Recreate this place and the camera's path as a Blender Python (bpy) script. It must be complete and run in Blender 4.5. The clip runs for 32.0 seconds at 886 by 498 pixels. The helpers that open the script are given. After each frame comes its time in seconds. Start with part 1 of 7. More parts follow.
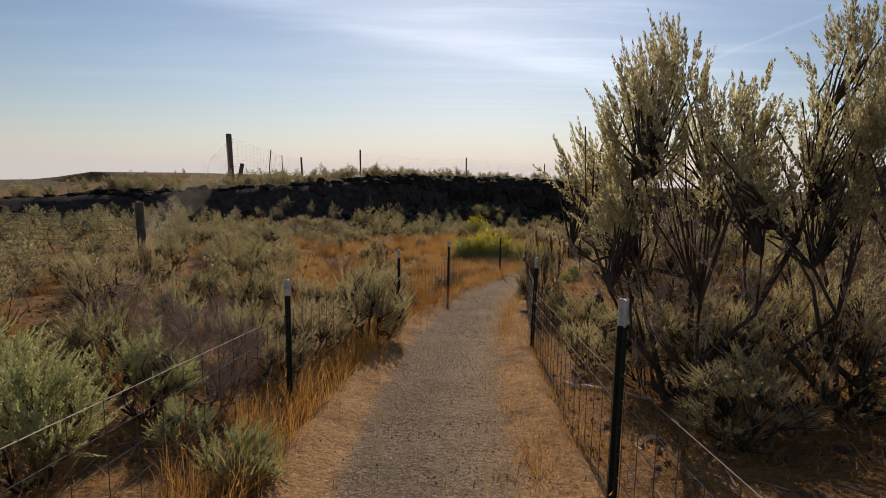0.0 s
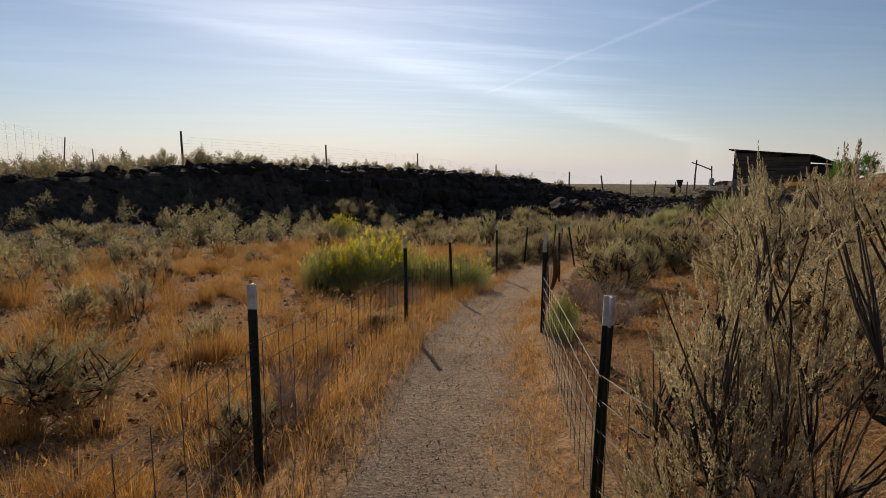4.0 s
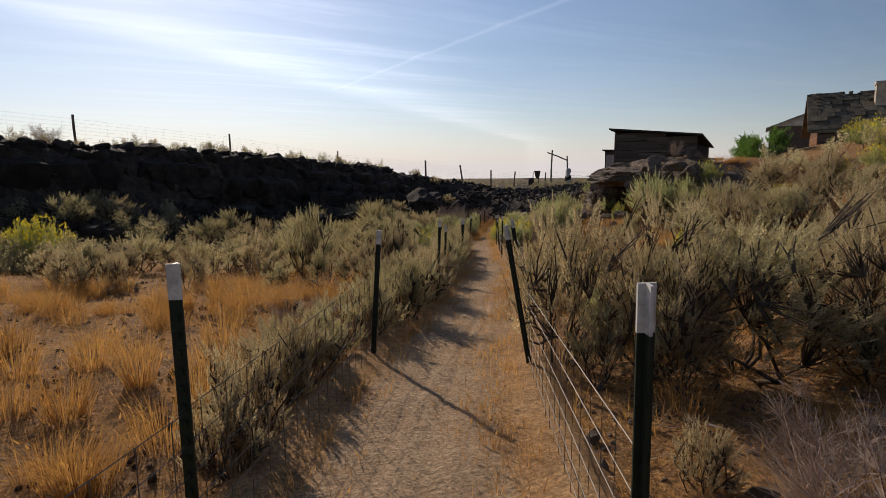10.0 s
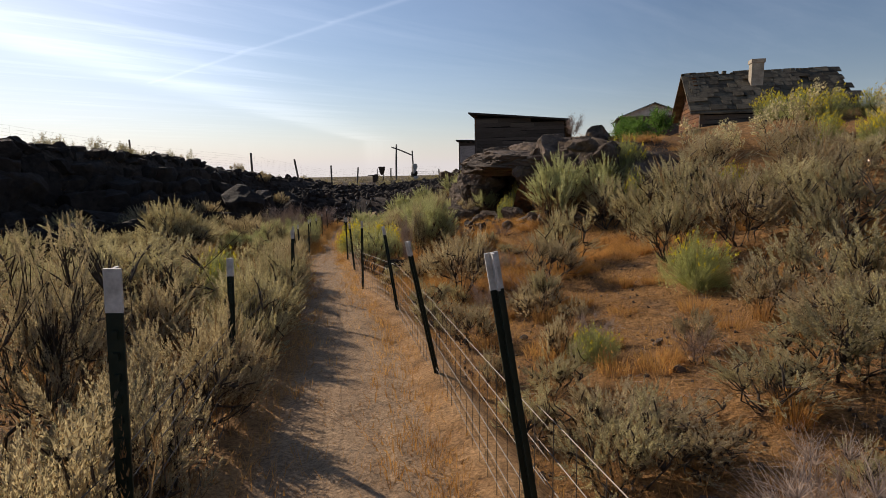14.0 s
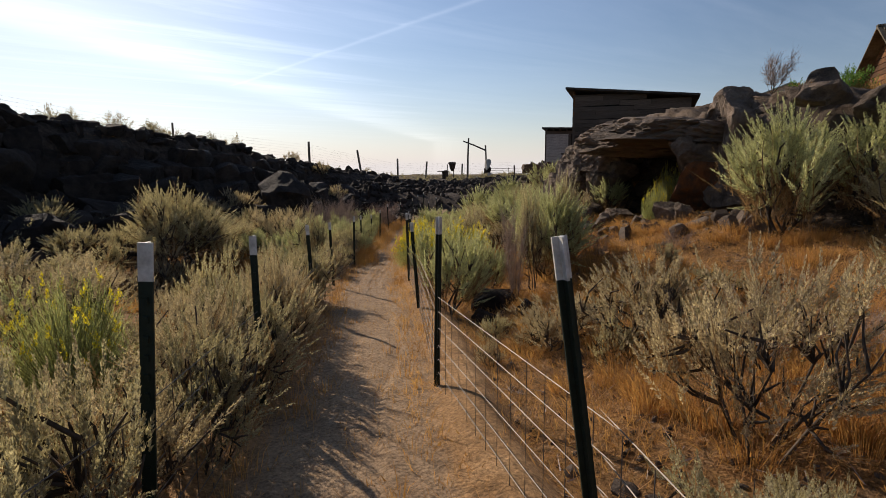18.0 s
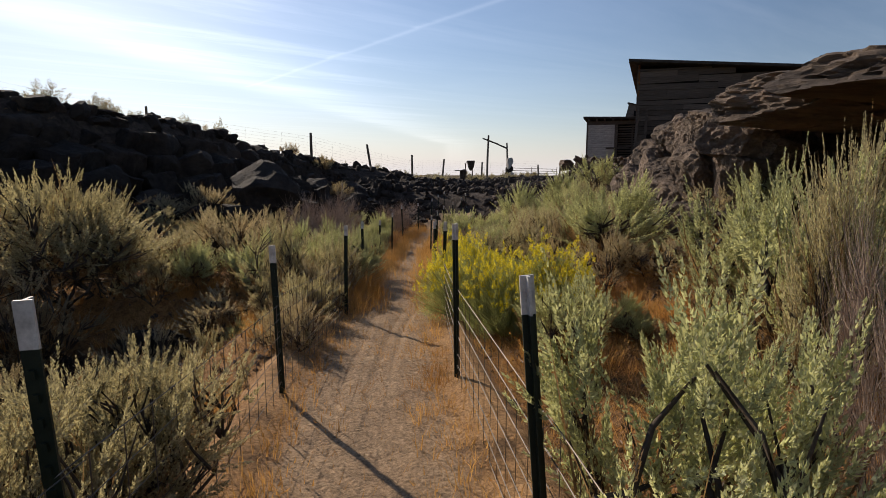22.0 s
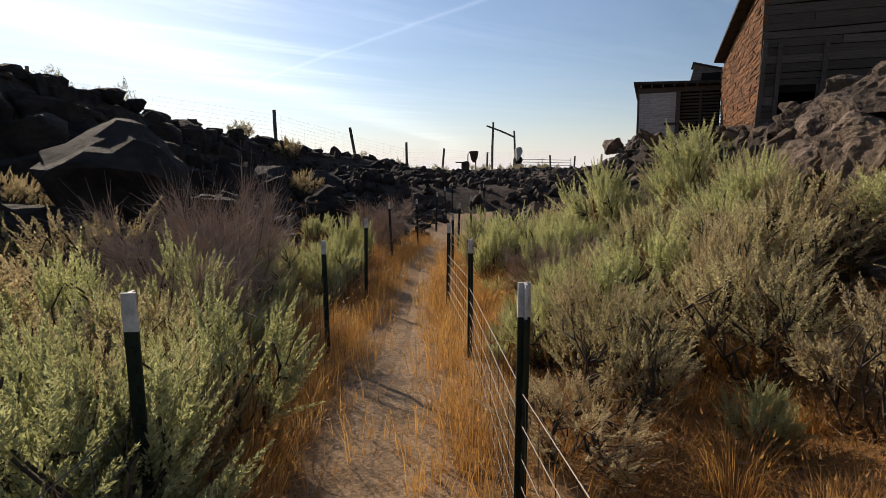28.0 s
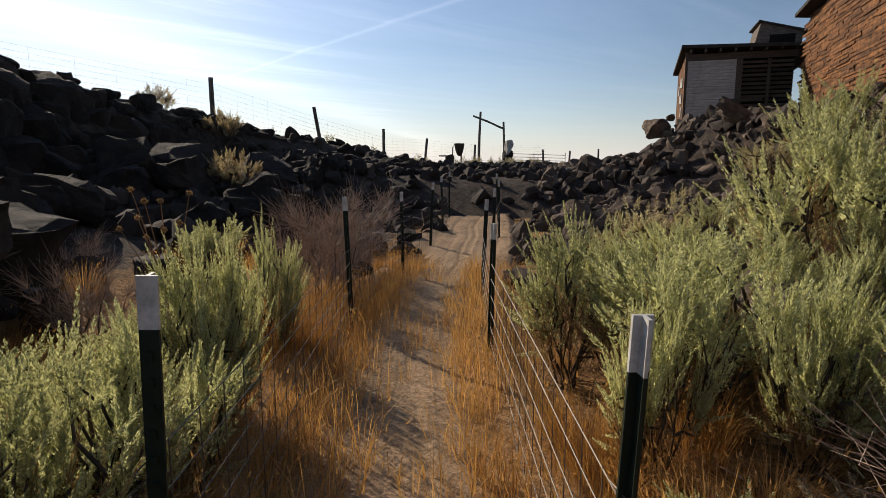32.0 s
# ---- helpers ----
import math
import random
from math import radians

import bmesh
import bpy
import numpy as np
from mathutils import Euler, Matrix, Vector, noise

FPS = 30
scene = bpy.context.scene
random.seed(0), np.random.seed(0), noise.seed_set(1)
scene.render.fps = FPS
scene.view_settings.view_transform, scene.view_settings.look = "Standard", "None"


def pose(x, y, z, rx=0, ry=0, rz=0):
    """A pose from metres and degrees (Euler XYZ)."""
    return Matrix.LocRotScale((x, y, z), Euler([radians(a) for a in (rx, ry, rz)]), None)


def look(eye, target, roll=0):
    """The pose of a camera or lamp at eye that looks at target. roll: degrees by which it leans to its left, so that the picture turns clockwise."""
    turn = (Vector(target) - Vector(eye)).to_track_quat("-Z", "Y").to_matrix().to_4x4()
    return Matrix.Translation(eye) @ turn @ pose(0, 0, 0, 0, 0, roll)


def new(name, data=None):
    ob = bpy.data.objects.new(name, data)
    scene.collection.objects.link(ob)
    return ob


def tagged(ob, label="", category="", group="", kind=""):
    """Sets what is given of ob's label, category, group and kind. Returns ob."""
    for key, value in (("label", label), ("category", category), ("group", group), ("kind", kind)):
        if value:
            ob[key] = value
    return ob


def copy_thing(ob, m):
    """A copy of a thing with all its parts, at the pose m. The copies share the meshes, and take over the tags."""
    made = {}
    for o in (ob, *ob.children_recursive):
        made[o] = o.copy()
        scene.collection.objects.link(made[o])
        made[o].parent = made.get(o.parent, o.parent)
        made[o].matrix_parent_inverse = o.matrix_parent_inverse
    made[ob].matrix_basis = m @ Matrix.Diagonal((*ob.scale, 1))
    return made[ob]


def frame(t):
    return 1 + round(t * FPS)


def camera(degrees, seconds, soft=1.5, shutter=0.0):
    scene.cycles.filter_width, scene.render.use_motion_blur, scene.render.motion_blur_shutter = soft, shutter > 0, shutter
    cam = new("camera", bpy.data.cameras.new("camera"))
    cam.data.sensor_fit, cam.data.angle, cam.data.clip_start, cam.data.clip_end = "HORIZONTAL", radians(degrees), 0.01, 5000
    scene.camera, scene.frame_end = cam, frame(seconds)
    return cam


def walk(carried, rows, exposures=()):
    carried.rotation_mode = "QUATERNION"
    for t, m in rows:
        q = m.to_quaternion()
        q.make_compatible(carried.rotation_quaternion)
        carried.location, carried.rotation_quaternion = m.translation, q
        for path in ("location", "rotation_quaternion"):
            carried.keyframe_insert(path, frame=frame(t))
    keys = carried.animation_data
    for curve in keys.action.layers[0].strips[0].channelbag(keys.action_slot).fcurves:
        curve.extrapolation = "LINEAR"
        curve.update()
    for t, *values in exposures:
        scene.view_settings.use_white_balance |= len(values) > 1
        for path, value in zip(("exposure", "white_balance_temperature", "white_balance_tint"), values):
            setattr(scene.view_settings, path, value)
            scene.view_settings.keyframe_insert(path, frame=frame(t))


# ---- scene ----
cam = camera(75.4, 32.0, soft=0.6)
METRES, EYE, TILT, LEAN, TURN = 50.0, 1.3, -8.0, -0.75, 0.0
ROWS = [
    (0.0, 0.0, 0.0, 0.0, 0.0, 0.0, -0.0),
    (0.5, -0.001, 0.0201, 0.0005, -4.07, 0.03, 1.15),
    (1.0, -0.0, 0.0421, 0.0013, -6.15, -0.24, 1.59),
    (1.5, -0.0007, 0.0623, 0.0017, -7.73, -0.16, 1.91),
    (2.0, 0.0012, 0.0824, 0.002, -8.64, -0.19, 2.1),
    (2.5, 0.0008, 0.1004, 0.0029, -9.72, -0.08, 2.1),
    (3.0, 0.0044, 0.1233, 0.002, -10.73, -0.3, 2.56),
    (3.5, 0.0053, 0.1417, 0.0038, -12.29, -0.3, 2.76),
    (5.5, 0.0221, 0.2098, 0.009, -19.51, -0.98, 3.64),
    (6.0, 0.0278, 0.2267, 0.0097, -23.48, -1.3, 4.78),
    (6.5, 0.0346, 0.2424, 0.0109, -23.79, -1.33, 4.63),
    (7.0, 0.0406, 0.2591, 0.012, -24.72, -1.38, 4.76),
    (7.5, 0.0478, 0.276, 0.013, -25.09, -1.38, 4.61),
    (8.0, 0.0526, 0.291, 0.013, -26.68, -1.38, 4.93),
    (8.5, 0.0617, 0.3055, 0.0131, -27.07, -1.46, 5.2),
    (9.0, 0.0682, 0.3198, 0.0134, -27.75, -1.44, 4.9),
    (9.5, 0.0768, 0.3338, 0.0138, -27.91, -1.5, 5.22),
    (10.0, 0.0837, 0.3478, 0.0143, -28.02, -1.45, 4.94),
    (10.5, 0.0924, 0.3636, 0.0147, -28.31, -1.51, 5.05),
    (11.0, 0.0986, 0.3784, 0.0157, -28.35, -1.44, 4.85),
    (11.5, 0.106, 0.3934, 0.0162, -29.0, -1.58, 5.19),
    (12.0, 0.1154, 0.4074, 0.0175, -30.54, -1.69, 5.43),
    (12.5, 0.125, 0.4211, 0.0176, -36.25, -2.47, 6.64),
    (13.0, 0.1354, 0.436, 0.0185, -40.33, -2.92, 6.82),
    (13.5, 0.1437, 0.4484, 0.0188, -44.42, -3.33, 7.3),
    (14.0, 0.1528, 0.4604, 0.0193, -43.82, -3.15, 7.03),
    (14.5, 0.1609, 0.4726, 0.0191, -43.45, -3.13, 6.85),
    (16.5, 0.1967, 0.5188, 0.0198, -40.9, -2.81, 6.2),
    (17.0, 0.2059, 0.5331, 0.0195, -38.73, -2.58, 5.85),
    (17.5, 0.2138, 0.547, 0.0199, -37.3, -2.39, 5.67),
    (18.0, 0.2229, 0.5601, 0.0201, -37.16, -2.32, 5.77),
    (18.5, 0.2295, 0.5729, 0.021, -37.19, -2.12, 5.35),
    (19.0, 0.2357, 0.5845, 0.0219, -38.17, -2.17, 5.68),
    (19.5, 0.2428, 0.596, 0.0226, -38.19, -2.2, 5.67),
    (20.0, 0.25, 0.6075, 0.0236, -38.7, -2.23, 5.78),
    (20.5, 0.2584, 0.6183, 0.0235, -38.88, -2.28, 5.76),
    (21.0, 0.2647, 0.6302, 0.0242, -38.96, -2.32, 5.68),
    (21.5, 0.2735, 0.6414, 0.0241, -37.76, -2.19, 5.65),
    (22.0, 0.2788, 0.6532, 0.0249, -36.01, -1.98, 5.23),
    (22.5, 0.2861, 0.6644, 0.0252, -35.81, -2.0, 5.52),
    (23.0, 0.2928, 0.6754, 0.0259, -35.54, -1.92, 5.36),
    (23.5, 0.2995, 0.6858, 0.0262, -36.69, -2.03, 5.7),
    (24.0, 0.3059, 0.6965, 0.0271, -36.64, -2.03, 5.46),
    (24.5, 0.3118, 0.7077, 0.0279, -36.56, -2.0, 5.53),
    (25.0, 0.3188, 0.7178, 0.0282, -34.36, -1.78, 5.0),
    (25.5, 0.3232, 0.7294, 0.0291, -33.65, -1.71, 4.63),
    (27.5, 0.355, 0.7727, 0.0311, -34.18, -2.05, 5.6),
    (28.0, 0.3637, 0.7832, 0.0318, -36.47, -2.28, 5.9),
    (28.5, 0.3714, 0.7959, 0.0324, -36.38, -2.33, 5.55),
    (29.0, 0.3802, 0.8085, 0.0324, -36.53, -2.39, 5.64),
    (29.5, 0.3872, 0.8214, 0.0335, -36.76, -2.42, 5.24),
    (30.0, 0.3949, 0.8334, 0.0343, -37.77, -2.56, 5.39),
    (30.5, 0.4028, 0.8459, 0.0349, -38.08, -2.52, 5.46),
    (31.0, 0.4119, 0.8575, 0.0352, -38.79, -2.63, 5.74),
    (31.5, 0.4191, 0.8684, 0.0364, -38.69, -2.57, 5.34),
    (32.0, 0.4267, 0.8799, 0.0367, -38.79, -2.65, 5.48),
]
walk(cam, [(t, pose(0, 0, EYE, TILT, LEAN, TURN) @ pose(METRES * x, METRES * y, METRES * z, 90 + pitch, roll, yaw)) for t, x, y, z, yaw, pitch, roll in ROWS],
     [(0, -0.32, 6900, 15), (3, -0.32, 6850, 15), (6, -0.2, 6800, 15), (9, -0.14, 6750, 16.5), (13, -0.05, 6750, 16.5), (20, 0.1, 6750, 15.5), (23, 0.06, 6700, 15.5), (26, 0.16, 6750, 15), (32, 0.2, 6800, 14)])

# ---- world, sun, exposure ----
SUN_BEARING, SUN_HEIGHT = 1.0, 26.0     # degrees from +y towards +x, and above the horizon


def wire(nt, a, out, b, inp):
    nt.links.new(a.outputs[out], b.inputs[inp])


def node(nt, kind, **values):
    n = nt.nodes.new(kind)
    for k, v in values.items():
        if k in n.inputs:
            n.inputs[k].default_value = v
    return n


def maths(nt, op, a, b=None, c=None, clamp=False):
    n = nt.nodes.new("ShaderNodeMath")
    n.operation, n.use_clamp = op, clamp
    for i, v in enumerate((a, b, c)):
        if v is None:
            continue
        if isinstance(v, (int, float)):
            n.inputs[i].default_value = v
        else:
            nt.links.new(v, n.inputs[i])
    return n.outputs[0]


def mixed(nt, fac, a, b, blend="MIX"):
    n = nt.nodes.new("ShaderNodeMix")
    n.data_type, n.blend_type = "RGBA", blend
    for i, v in ((0, fac), (6, a), (7, b)):
        if isinstance(v, (int, float)):
            n.inputs[i].default_value = v
        elif isinstance(v, tuple):
            n.inputs[i].default_value = (*v, 1)
        else:
            nt.links.new(v, n.inputs[i])
    return n.outputs[2]


def ramp(nt, fac, *stops):
    n = nt.nodes.new("ShaderNodeValToRGB")
    el = n.color_ramp.elements
    while len(el) < len(stops):
        el.new(0.5)
    for e, (p, c) in zip(el, stops):
        e.position, e.color = p, (*c, 1) if isinstance(c, tuple) else (c, c, c, 1)
    nt.links.new(fac, n.inputs[0])
    return n.outputs[0]


world = bpy.data.worlds.new("world")
scene.world = world
world.use_nodes = True
wt = world.node_tree
wt.nodes.clear()
sky = wt.nodes.new("ShaderNodeTexSky")
sky.sky_type, sky.sun_disc = "NISHITA", False
sky.sun_elevation, sky.sun_rotation = radians(SUN_HEIGHT), radians(SUN_BEARING)
sky.altitude, sky.air_density, sky.dust_density, sky.ozone_density = 300, 1.0, 0.25, 3.0
# thin cirrus and one aircraft trail, laid on a level sheet high above
tc = wt.nodes.new("ShaderNodeTexCoord")
sep = wt.nodes.new("ShaderNodeSeparateXYZ")
wire(wt, tc, "Generated", sep, 0)
up = maths(wt, "MAXIMUM", sep.outputs[2], 0.04)
lift = wt.nodes.new("ShaderNodeCombineXYZ")
wt.links.new(sep.outputs[0], lift.inputs[0])
wt.links.new(sep.outputs[1], lift.inputs[1])
wt.links.new(maths(wt, "MAXIMUM", sep.outputs[2], 0.01), lift.inputs[2])
wire(wt, lift, 0, sky, 0)
px = maths(wt, "DIVIDE", sep.outputs[0], up)
py = maths(wt, "DIVIDE", sep.outputs[1], up)
flat = wt.nodes.new("ShaderNodeCombineXYZ")
wt.links.new(px, flat.inputs[0])
wt.links.new(py, flat.inputs[1])


def streaks(turn, sx, sy, scale, detail, rough, distort):
    m = wt.nodes.new("ShaderNodeMapping")
    m.inputs["Rotation"].default_value = (0, 0, radians(turn))
    m.inputs["Scale"].default_value = (sx, sy, 1)
    wire(wt, flat, 0, m, 0)
    n = node(wt, "ShaderNodeTexNoise", Scale=scale, Detail=detail, Roughness=rough, Distortion=distort)
    wire(wt, m, 0, n, 0)
    return n.outputs["Fac"]


veil = ramp(wt, streaks(20, 0.35, 1.0, 0.55, 7, 0.62, 0.5), (0.46, 0.0), (0.75, 1.0))
fine = ramp(wt, streaks(32, 0.25, 1.5, 1.3, 8, 0.6, 0.3), (0.5, 0.0), (0.8, 1.0))
fade = maths(wt, "MULTIPLY_ADD", sep.outputs[2], 3.0, 0.05, clamp=True)
# a long bright streak of cirrus and an aircraft's trail
bank = maths(wt, "ADD", maths(wt, "SUBTRACT", maths(wt, "SUBTRACT", py, px), 4.45), maths(wt, "MULTIPLY_ADD", fine, 0.9, -0.3))
above = maths(wt, "MULTIPLY", maths(wt, "MINIMUM", bank, 0.0), 0.55)      # it frays towards the zenith and ends sharply below
bank = maths(wt, "ADD", maths(wt, "MULTIPLY", maths(wt, "MAXIMUM", bank, 0.0), 1.5), above)
bank = maths(wt, "POWER", 2.718, maths(wt, "MULTIPLY", maths(wt, "MULTIPLY", bank, bank), -1.6))
bank = maths(wt, "MULTIPLY", bank, maths(wt, "MULTIPLY_ADD", veil, 0.5, 0.5))
line = maths(wt, "ADD", px, maths(wt, "MULTIPLY_ADD", fine, 0.05, -2.41))
line = maths(wt, "POWER", 2.718, maths(wt, "MULTIPLY", maths(wt, "MULTIPLY", line, line), -900.0))
line = maths(wt, "MULTIPLY", line, maths(wt, "MULTIPLY", maths(wt, "LESS_THAN", py, 7.4), maths(wt, "GREATER_THAN", py, 1.5)))
cover = maths(wt, "MULTIPLY", maths(wt, "MULTIPLY_ADD", veil, 0.45, maths(wt, "MULTIPLY", fine, 0.3)), fade, clamp=True)
cover = maths(wt, "ADD", cover, maths(wt, "MULTIPLY_ADD", bank, 1.0, maths(wt, "MULTIPLY", line, 0.3)))
soft = wt.nodes.new("ShaderNodeVectorMath")      # the broad pale sheet low over the rim
soft.operation = "DOT_PRODUCT"
wire(wt, tc, "Generated", soft, 0)
soft.inputs[1].default_value = Vector((math.sin(radians(13)), math.cos(radians(13)), math.sin(radians(9)))).normalized()
sheet = maths(wt, "POWER", maths(wt, "MAXIMUM", soft.outputs["Value"], 0.0), 34.0)
cover = maths(wt, "ADD", cover, maths(wt, "MULTIPLY", sheet, maths(wt, "MULTIPLY_ADD", fine, 0.5, 0.3)))
# forward scattering: the veil is brighter towards the sun
sund = Vector((math.sin(radians(SUN_BEARING)) * math.cos(radians(SUN_HEIGHT)), math.cos(radians(SUN_BEARING)) * math.cos(radians(SUN_HEIGHT)), math.sin(radians(SUN_HEIGHT))))
near = wt.nodes.new("ShaderNodeVectorMath")
near.operation = "DOT_PRODUCT"
wire(wt, tc, "Generated", near, 0)
near.inputs[1].default_value = sund
glow = maths(wt, "POWER", maths(wt, "MAXIMUM", near.outputs["Value"], 0.0), 6.0)
cloud = maths(wt, "MULTIPLY", cover, maths(wt, "MULTIPLY_ADD", glow, 1.6, 2.0))
clear = ramp(wt, near.outputs["Value"], (0.45, 0.74), (0.88, 1.0))
both = mixed(wt, 1.0, mixed(wt, 1.0, sky.outputs[0], clear, "MULTIPLY"), cloud, "ADD")
haze = maths(wt, "POWER", maths(wt, "SUBTRACT", 1.0, maths(wt, "MAXIMUM", sep.outputs[2], 0.0)), 9.0)
wide_glow = maths(wt, "POWER", maths(wt, "MAXIMUM", near.outputs["Value"], 0.0), 3.0)
both = mixed(wt, maths(wt, "MULTIPLY", haze, maths(wt, "MULTIPLY_ADD", wide_glow, 0.6, 0.15)), both, (6.6, 6.8, 7.5))
low_haze = maths(wt, "POWER", maths(wt, "SUBTRACT", 1.0, maths(wt, "MAXIMUM", sep.outputs[2], 0.0)), 26.0)
both = mixed(wt, maths(wt, "MULTIPLY", low_haze, 0.7), both, (7.3, 7.25, 7.6))
bg = node(wt, "ShaderNodeBackground", Strength=0.098)
wt.links.new(both, bg.inputs[0])
out = wt.nodes.new("ShaderNodeOutputWorld")
wire(wt, bg, 0, out, 0)

sun = new("sun", bpy.data.lights.new("sun", "SUN"))
sun.data.energy, sun.data.angle, sun.data.color = 4.0, radians(0.6), (1.0, 0.90, 0.74)
sun.matrix_world = look(sund * 100, (0, 0, 0))
scene.view_settings.exposure = 0.0

# ---- materials ----
MATS = {}


def material(name, colour, rough=0.85, metal=0.0, bump=0.0, bump_scale=40.0, vary=0.25, vary_scale=3.0, tint=None, through_light=0.0, islands=0.0, per_object=0.0, stretch=(1, 1, 1), spec=0.3):
    """A surface with colour variation at two scales, grain and relief."""
    m = bpy.data.materials.new(name)
    m.use_nodes = True
    nt = m.node_tree
    b = nt.nodes["Principled BSDF"]
    tco = nt.nodes.new("ShaderNodeTexCoord")
    mp = nt.nodes.new("ShaderNodeMapping")
    mp.inputs["Scale"].default_value = stretch
    wire(nt, tco, "Object", mp, 0)
    big = node(nt, "ShaderNodeTexNoise", Scale=vary_scale, Detail=4.0, Roughness=0.6)
    small = node(nt, "ShaderNodeTexNoise", Scale=bump_scale, Detail=8.0, Roughness=0.72)
    wire(nt, mp, 0, big, 0)
    wire(nt, mp, 0, small, 0)
    dark = tuple(c * (1 - vary) for c in colour)
    light = tint or tuple(min(1, c * (1 + vary)) for c in colour)
    col = ramp(nt, big.outputs["Fac"], (0.3, dark), (0.7, light))
    col = mixed(nt, 0.5, col, ramp(nt, small.outputs["Fac"], (0.3, 0.65), (0.7, 1.25)), "MULTIPLY")
    if islands:
        g = nt.nodes.new("ShaderNodeNewGeometry")
        col = mixed(nt, 1.0, col, ramp(nt, g.outputs["Random Per Island"], (0.0, 1 - islands), (1.0, 1 + islands)), "MULTIPLY")
    if per_object:
        oi = nt.nodes.new("ShaderNodeObjectInfo")
        col = mixed(nt, 1.0, col, ramp(nt, oi.outputs["Random"], (0.0, 1 - per_object), (1.0, 1 + per_object)), "MULTIPLY")
    nt.links.new(col, b.inputs["Base Color"])
    b.inputs["Roughness"].default_value, b.inputs["Metallic"].default_value = rough, metal
    b.inputs["Specular IOR Level"].default_value = spec
    if bump:
        bn = node(nt, "ShaderNodeBump", Strength=1.0, Distance=bump)
        wire(nt, small, "Fac", bn, "Height")
        wire(nt, bn, 0, b, "Normal")
    if through_light:
        tr = nt.nodes.new("ShaderNodeBsdfTranslucent")
        nt.links.new(mixed(nt, 1.0, col, (1.30, 1.25, 0.88), "MULTIPLY"), tr.inputs[0])
        ms = nt.nodes.new("ShaderNodeMixShader")
        ms.inputs[0].default_value = through_light
        wire(nt, b, 0, ms, 1)
        wire(nt, tr, 0, ms, 2)
        wire(nt, ms, 0, nt.nodes["Material Output"], 0)
    MATS[name] = m
    return m


LEAF = dict(rough=0.65, through_light=0.5, islands=0.36, vary_scale=2.2, bump_scale=25)
material("sage_leaf", (0.39, 0.345, 0.225), tint=(0.59, 0.53, 0.375), per_object=0.18, **LEAF)
# sage_leaf darkened: carries the inner shade that coarse far bushes don't cast
material("shaded_distant_leaf", (0.25, 0.22, 0.145), tint=(0.38, 0.335, 0.235), per_object=0.15, **LEAF)
material("fresh_leaf", (0.46, 0.475, 0.275), tint=(0.66, 0.67, 0.44), per_object=0.12, **LEAF)
material("dry_leaf", (0.41, 0.335, 0.235), tint=(0.59, 0.50, 0.375), per_object=0.15, **LEAF)
material("green_stem_leaf", (0.36, 0.39, 0.17), tint=(0.53, 0.55, 0.28), per_object=0.12, **LEAF)
material("yellow_flower", (0.70, 0.60, 0.045), tint=(0.88, 0.76, 0.08), per_object=0.1, **LEAF)
material("hop_leaf", (0.10, 0.21, 0.04), tint=(0.17, 0.30, 0.08), **LEAF)
material("dry_shoot", (0.25, 0.15, 0.075), tint=(0.42, 0.28, 0.155), rough=0.8, through_light=0.3, islands=0.35, vary_scale=2.5, bump_scale=20, per_object=0.15)
material("dead_twig", (0.39, 0.285, 0.215), tint=(0.57, 0.44, 0.345), vary_scale=6, islands=0.2, rough=0.9)
material("bark", (0.055, 0.04, 0.03), tint=(0.13, 0.10, 0.075), vary_scale=9, bump=0.004, bump_scale=60, rough=0.95)
material("dry_grass", (0.43, 0.21, 0.065), tint=(0.62, 0.37, 0.155), rough=0.6, through_light=0.45, islands=0.3, vary_scale=0.6, bump_scale=8)
material("basalt", (0.024, 0.0175, 0.0135), tint=(0.062, 0.045, 0.034), bump=0.14, bump_scale=6, vary_scale=1.6, rough=0.9, per_object=0.3)
material("brown_lava", (0.10, 0.073, 0.055), tint=(0.29, 0.21, 0.15), bump=0.07, bump_scale=13, vary_scale=1.6, rough=0.9, per_object=0.3)
material("brown_rubble", (0.07, 0.05, 0.037), tint=(0.20, 0.145, 0.105), bump=0.03, bump_scale=12, vary_scale=0.8, rough=0.9, islands=0.35)
material("basalt_rubble", (0.027, 0.02, 0.0155), tint=(0.075, 0.055, 0.042), bump=0.03, bump_scale=12, vary_scale=0.8, rough=0.9, islands=0.35)
material("lichen", (0.09, 0.068, 0.05), tint=(0.27, 0.095, 0.028), bump=0.08, bump_scale=9, vary_scale=2.6, rough=0.95)
material("post_paint", (0.010, 0.022, 0.014), tint=(0.018, 0.030, 0.02), rough=0.55, vary_scale=8, bump=0.001, bump_scale=80)
material("white_paint", (0.62, 0.60, 0.55), tint=(0.80, 0.78, 0.73), rough=0.6, vary_scale=14, vary=0.35, bump=0.001, bump_scale=70)
material("wire", (0.10, 0.085, 0.07), tint=(0.20, 0.17, 0.14), rough=0.55, metal=0.4, vary_scale=5)
material("old_wood", (0.065, 0.051, 0.041), tint=(0.17, 0.138, 0.112), vary_scale=5, bump=0.006, bump_scale=14, stretch=(1, 1, 6), rough=0.95, per_object=0.35)
material("red_wood", (0.065, 0.032, 0.015), tint=(0.23, 0.095, 0.03), islands=0.5, vary_scale=7, bump=0.006, bump_scale=25, rough=0.9, per_object=0.45)
material("grey_board", (0.45, 0.42, 0.38), tint=(0.62, 0.59, 0.54), vary_scale=3, bump=0.002, bump_scale=30, rough=0.8, per_object=0.08)
material("roof_tar", (0.03, 0.026, 0.023), tint=(0.07, 0.06, 0.05), vary_scale=3, bump=0.01, bump_scale=12, rough=0.95)
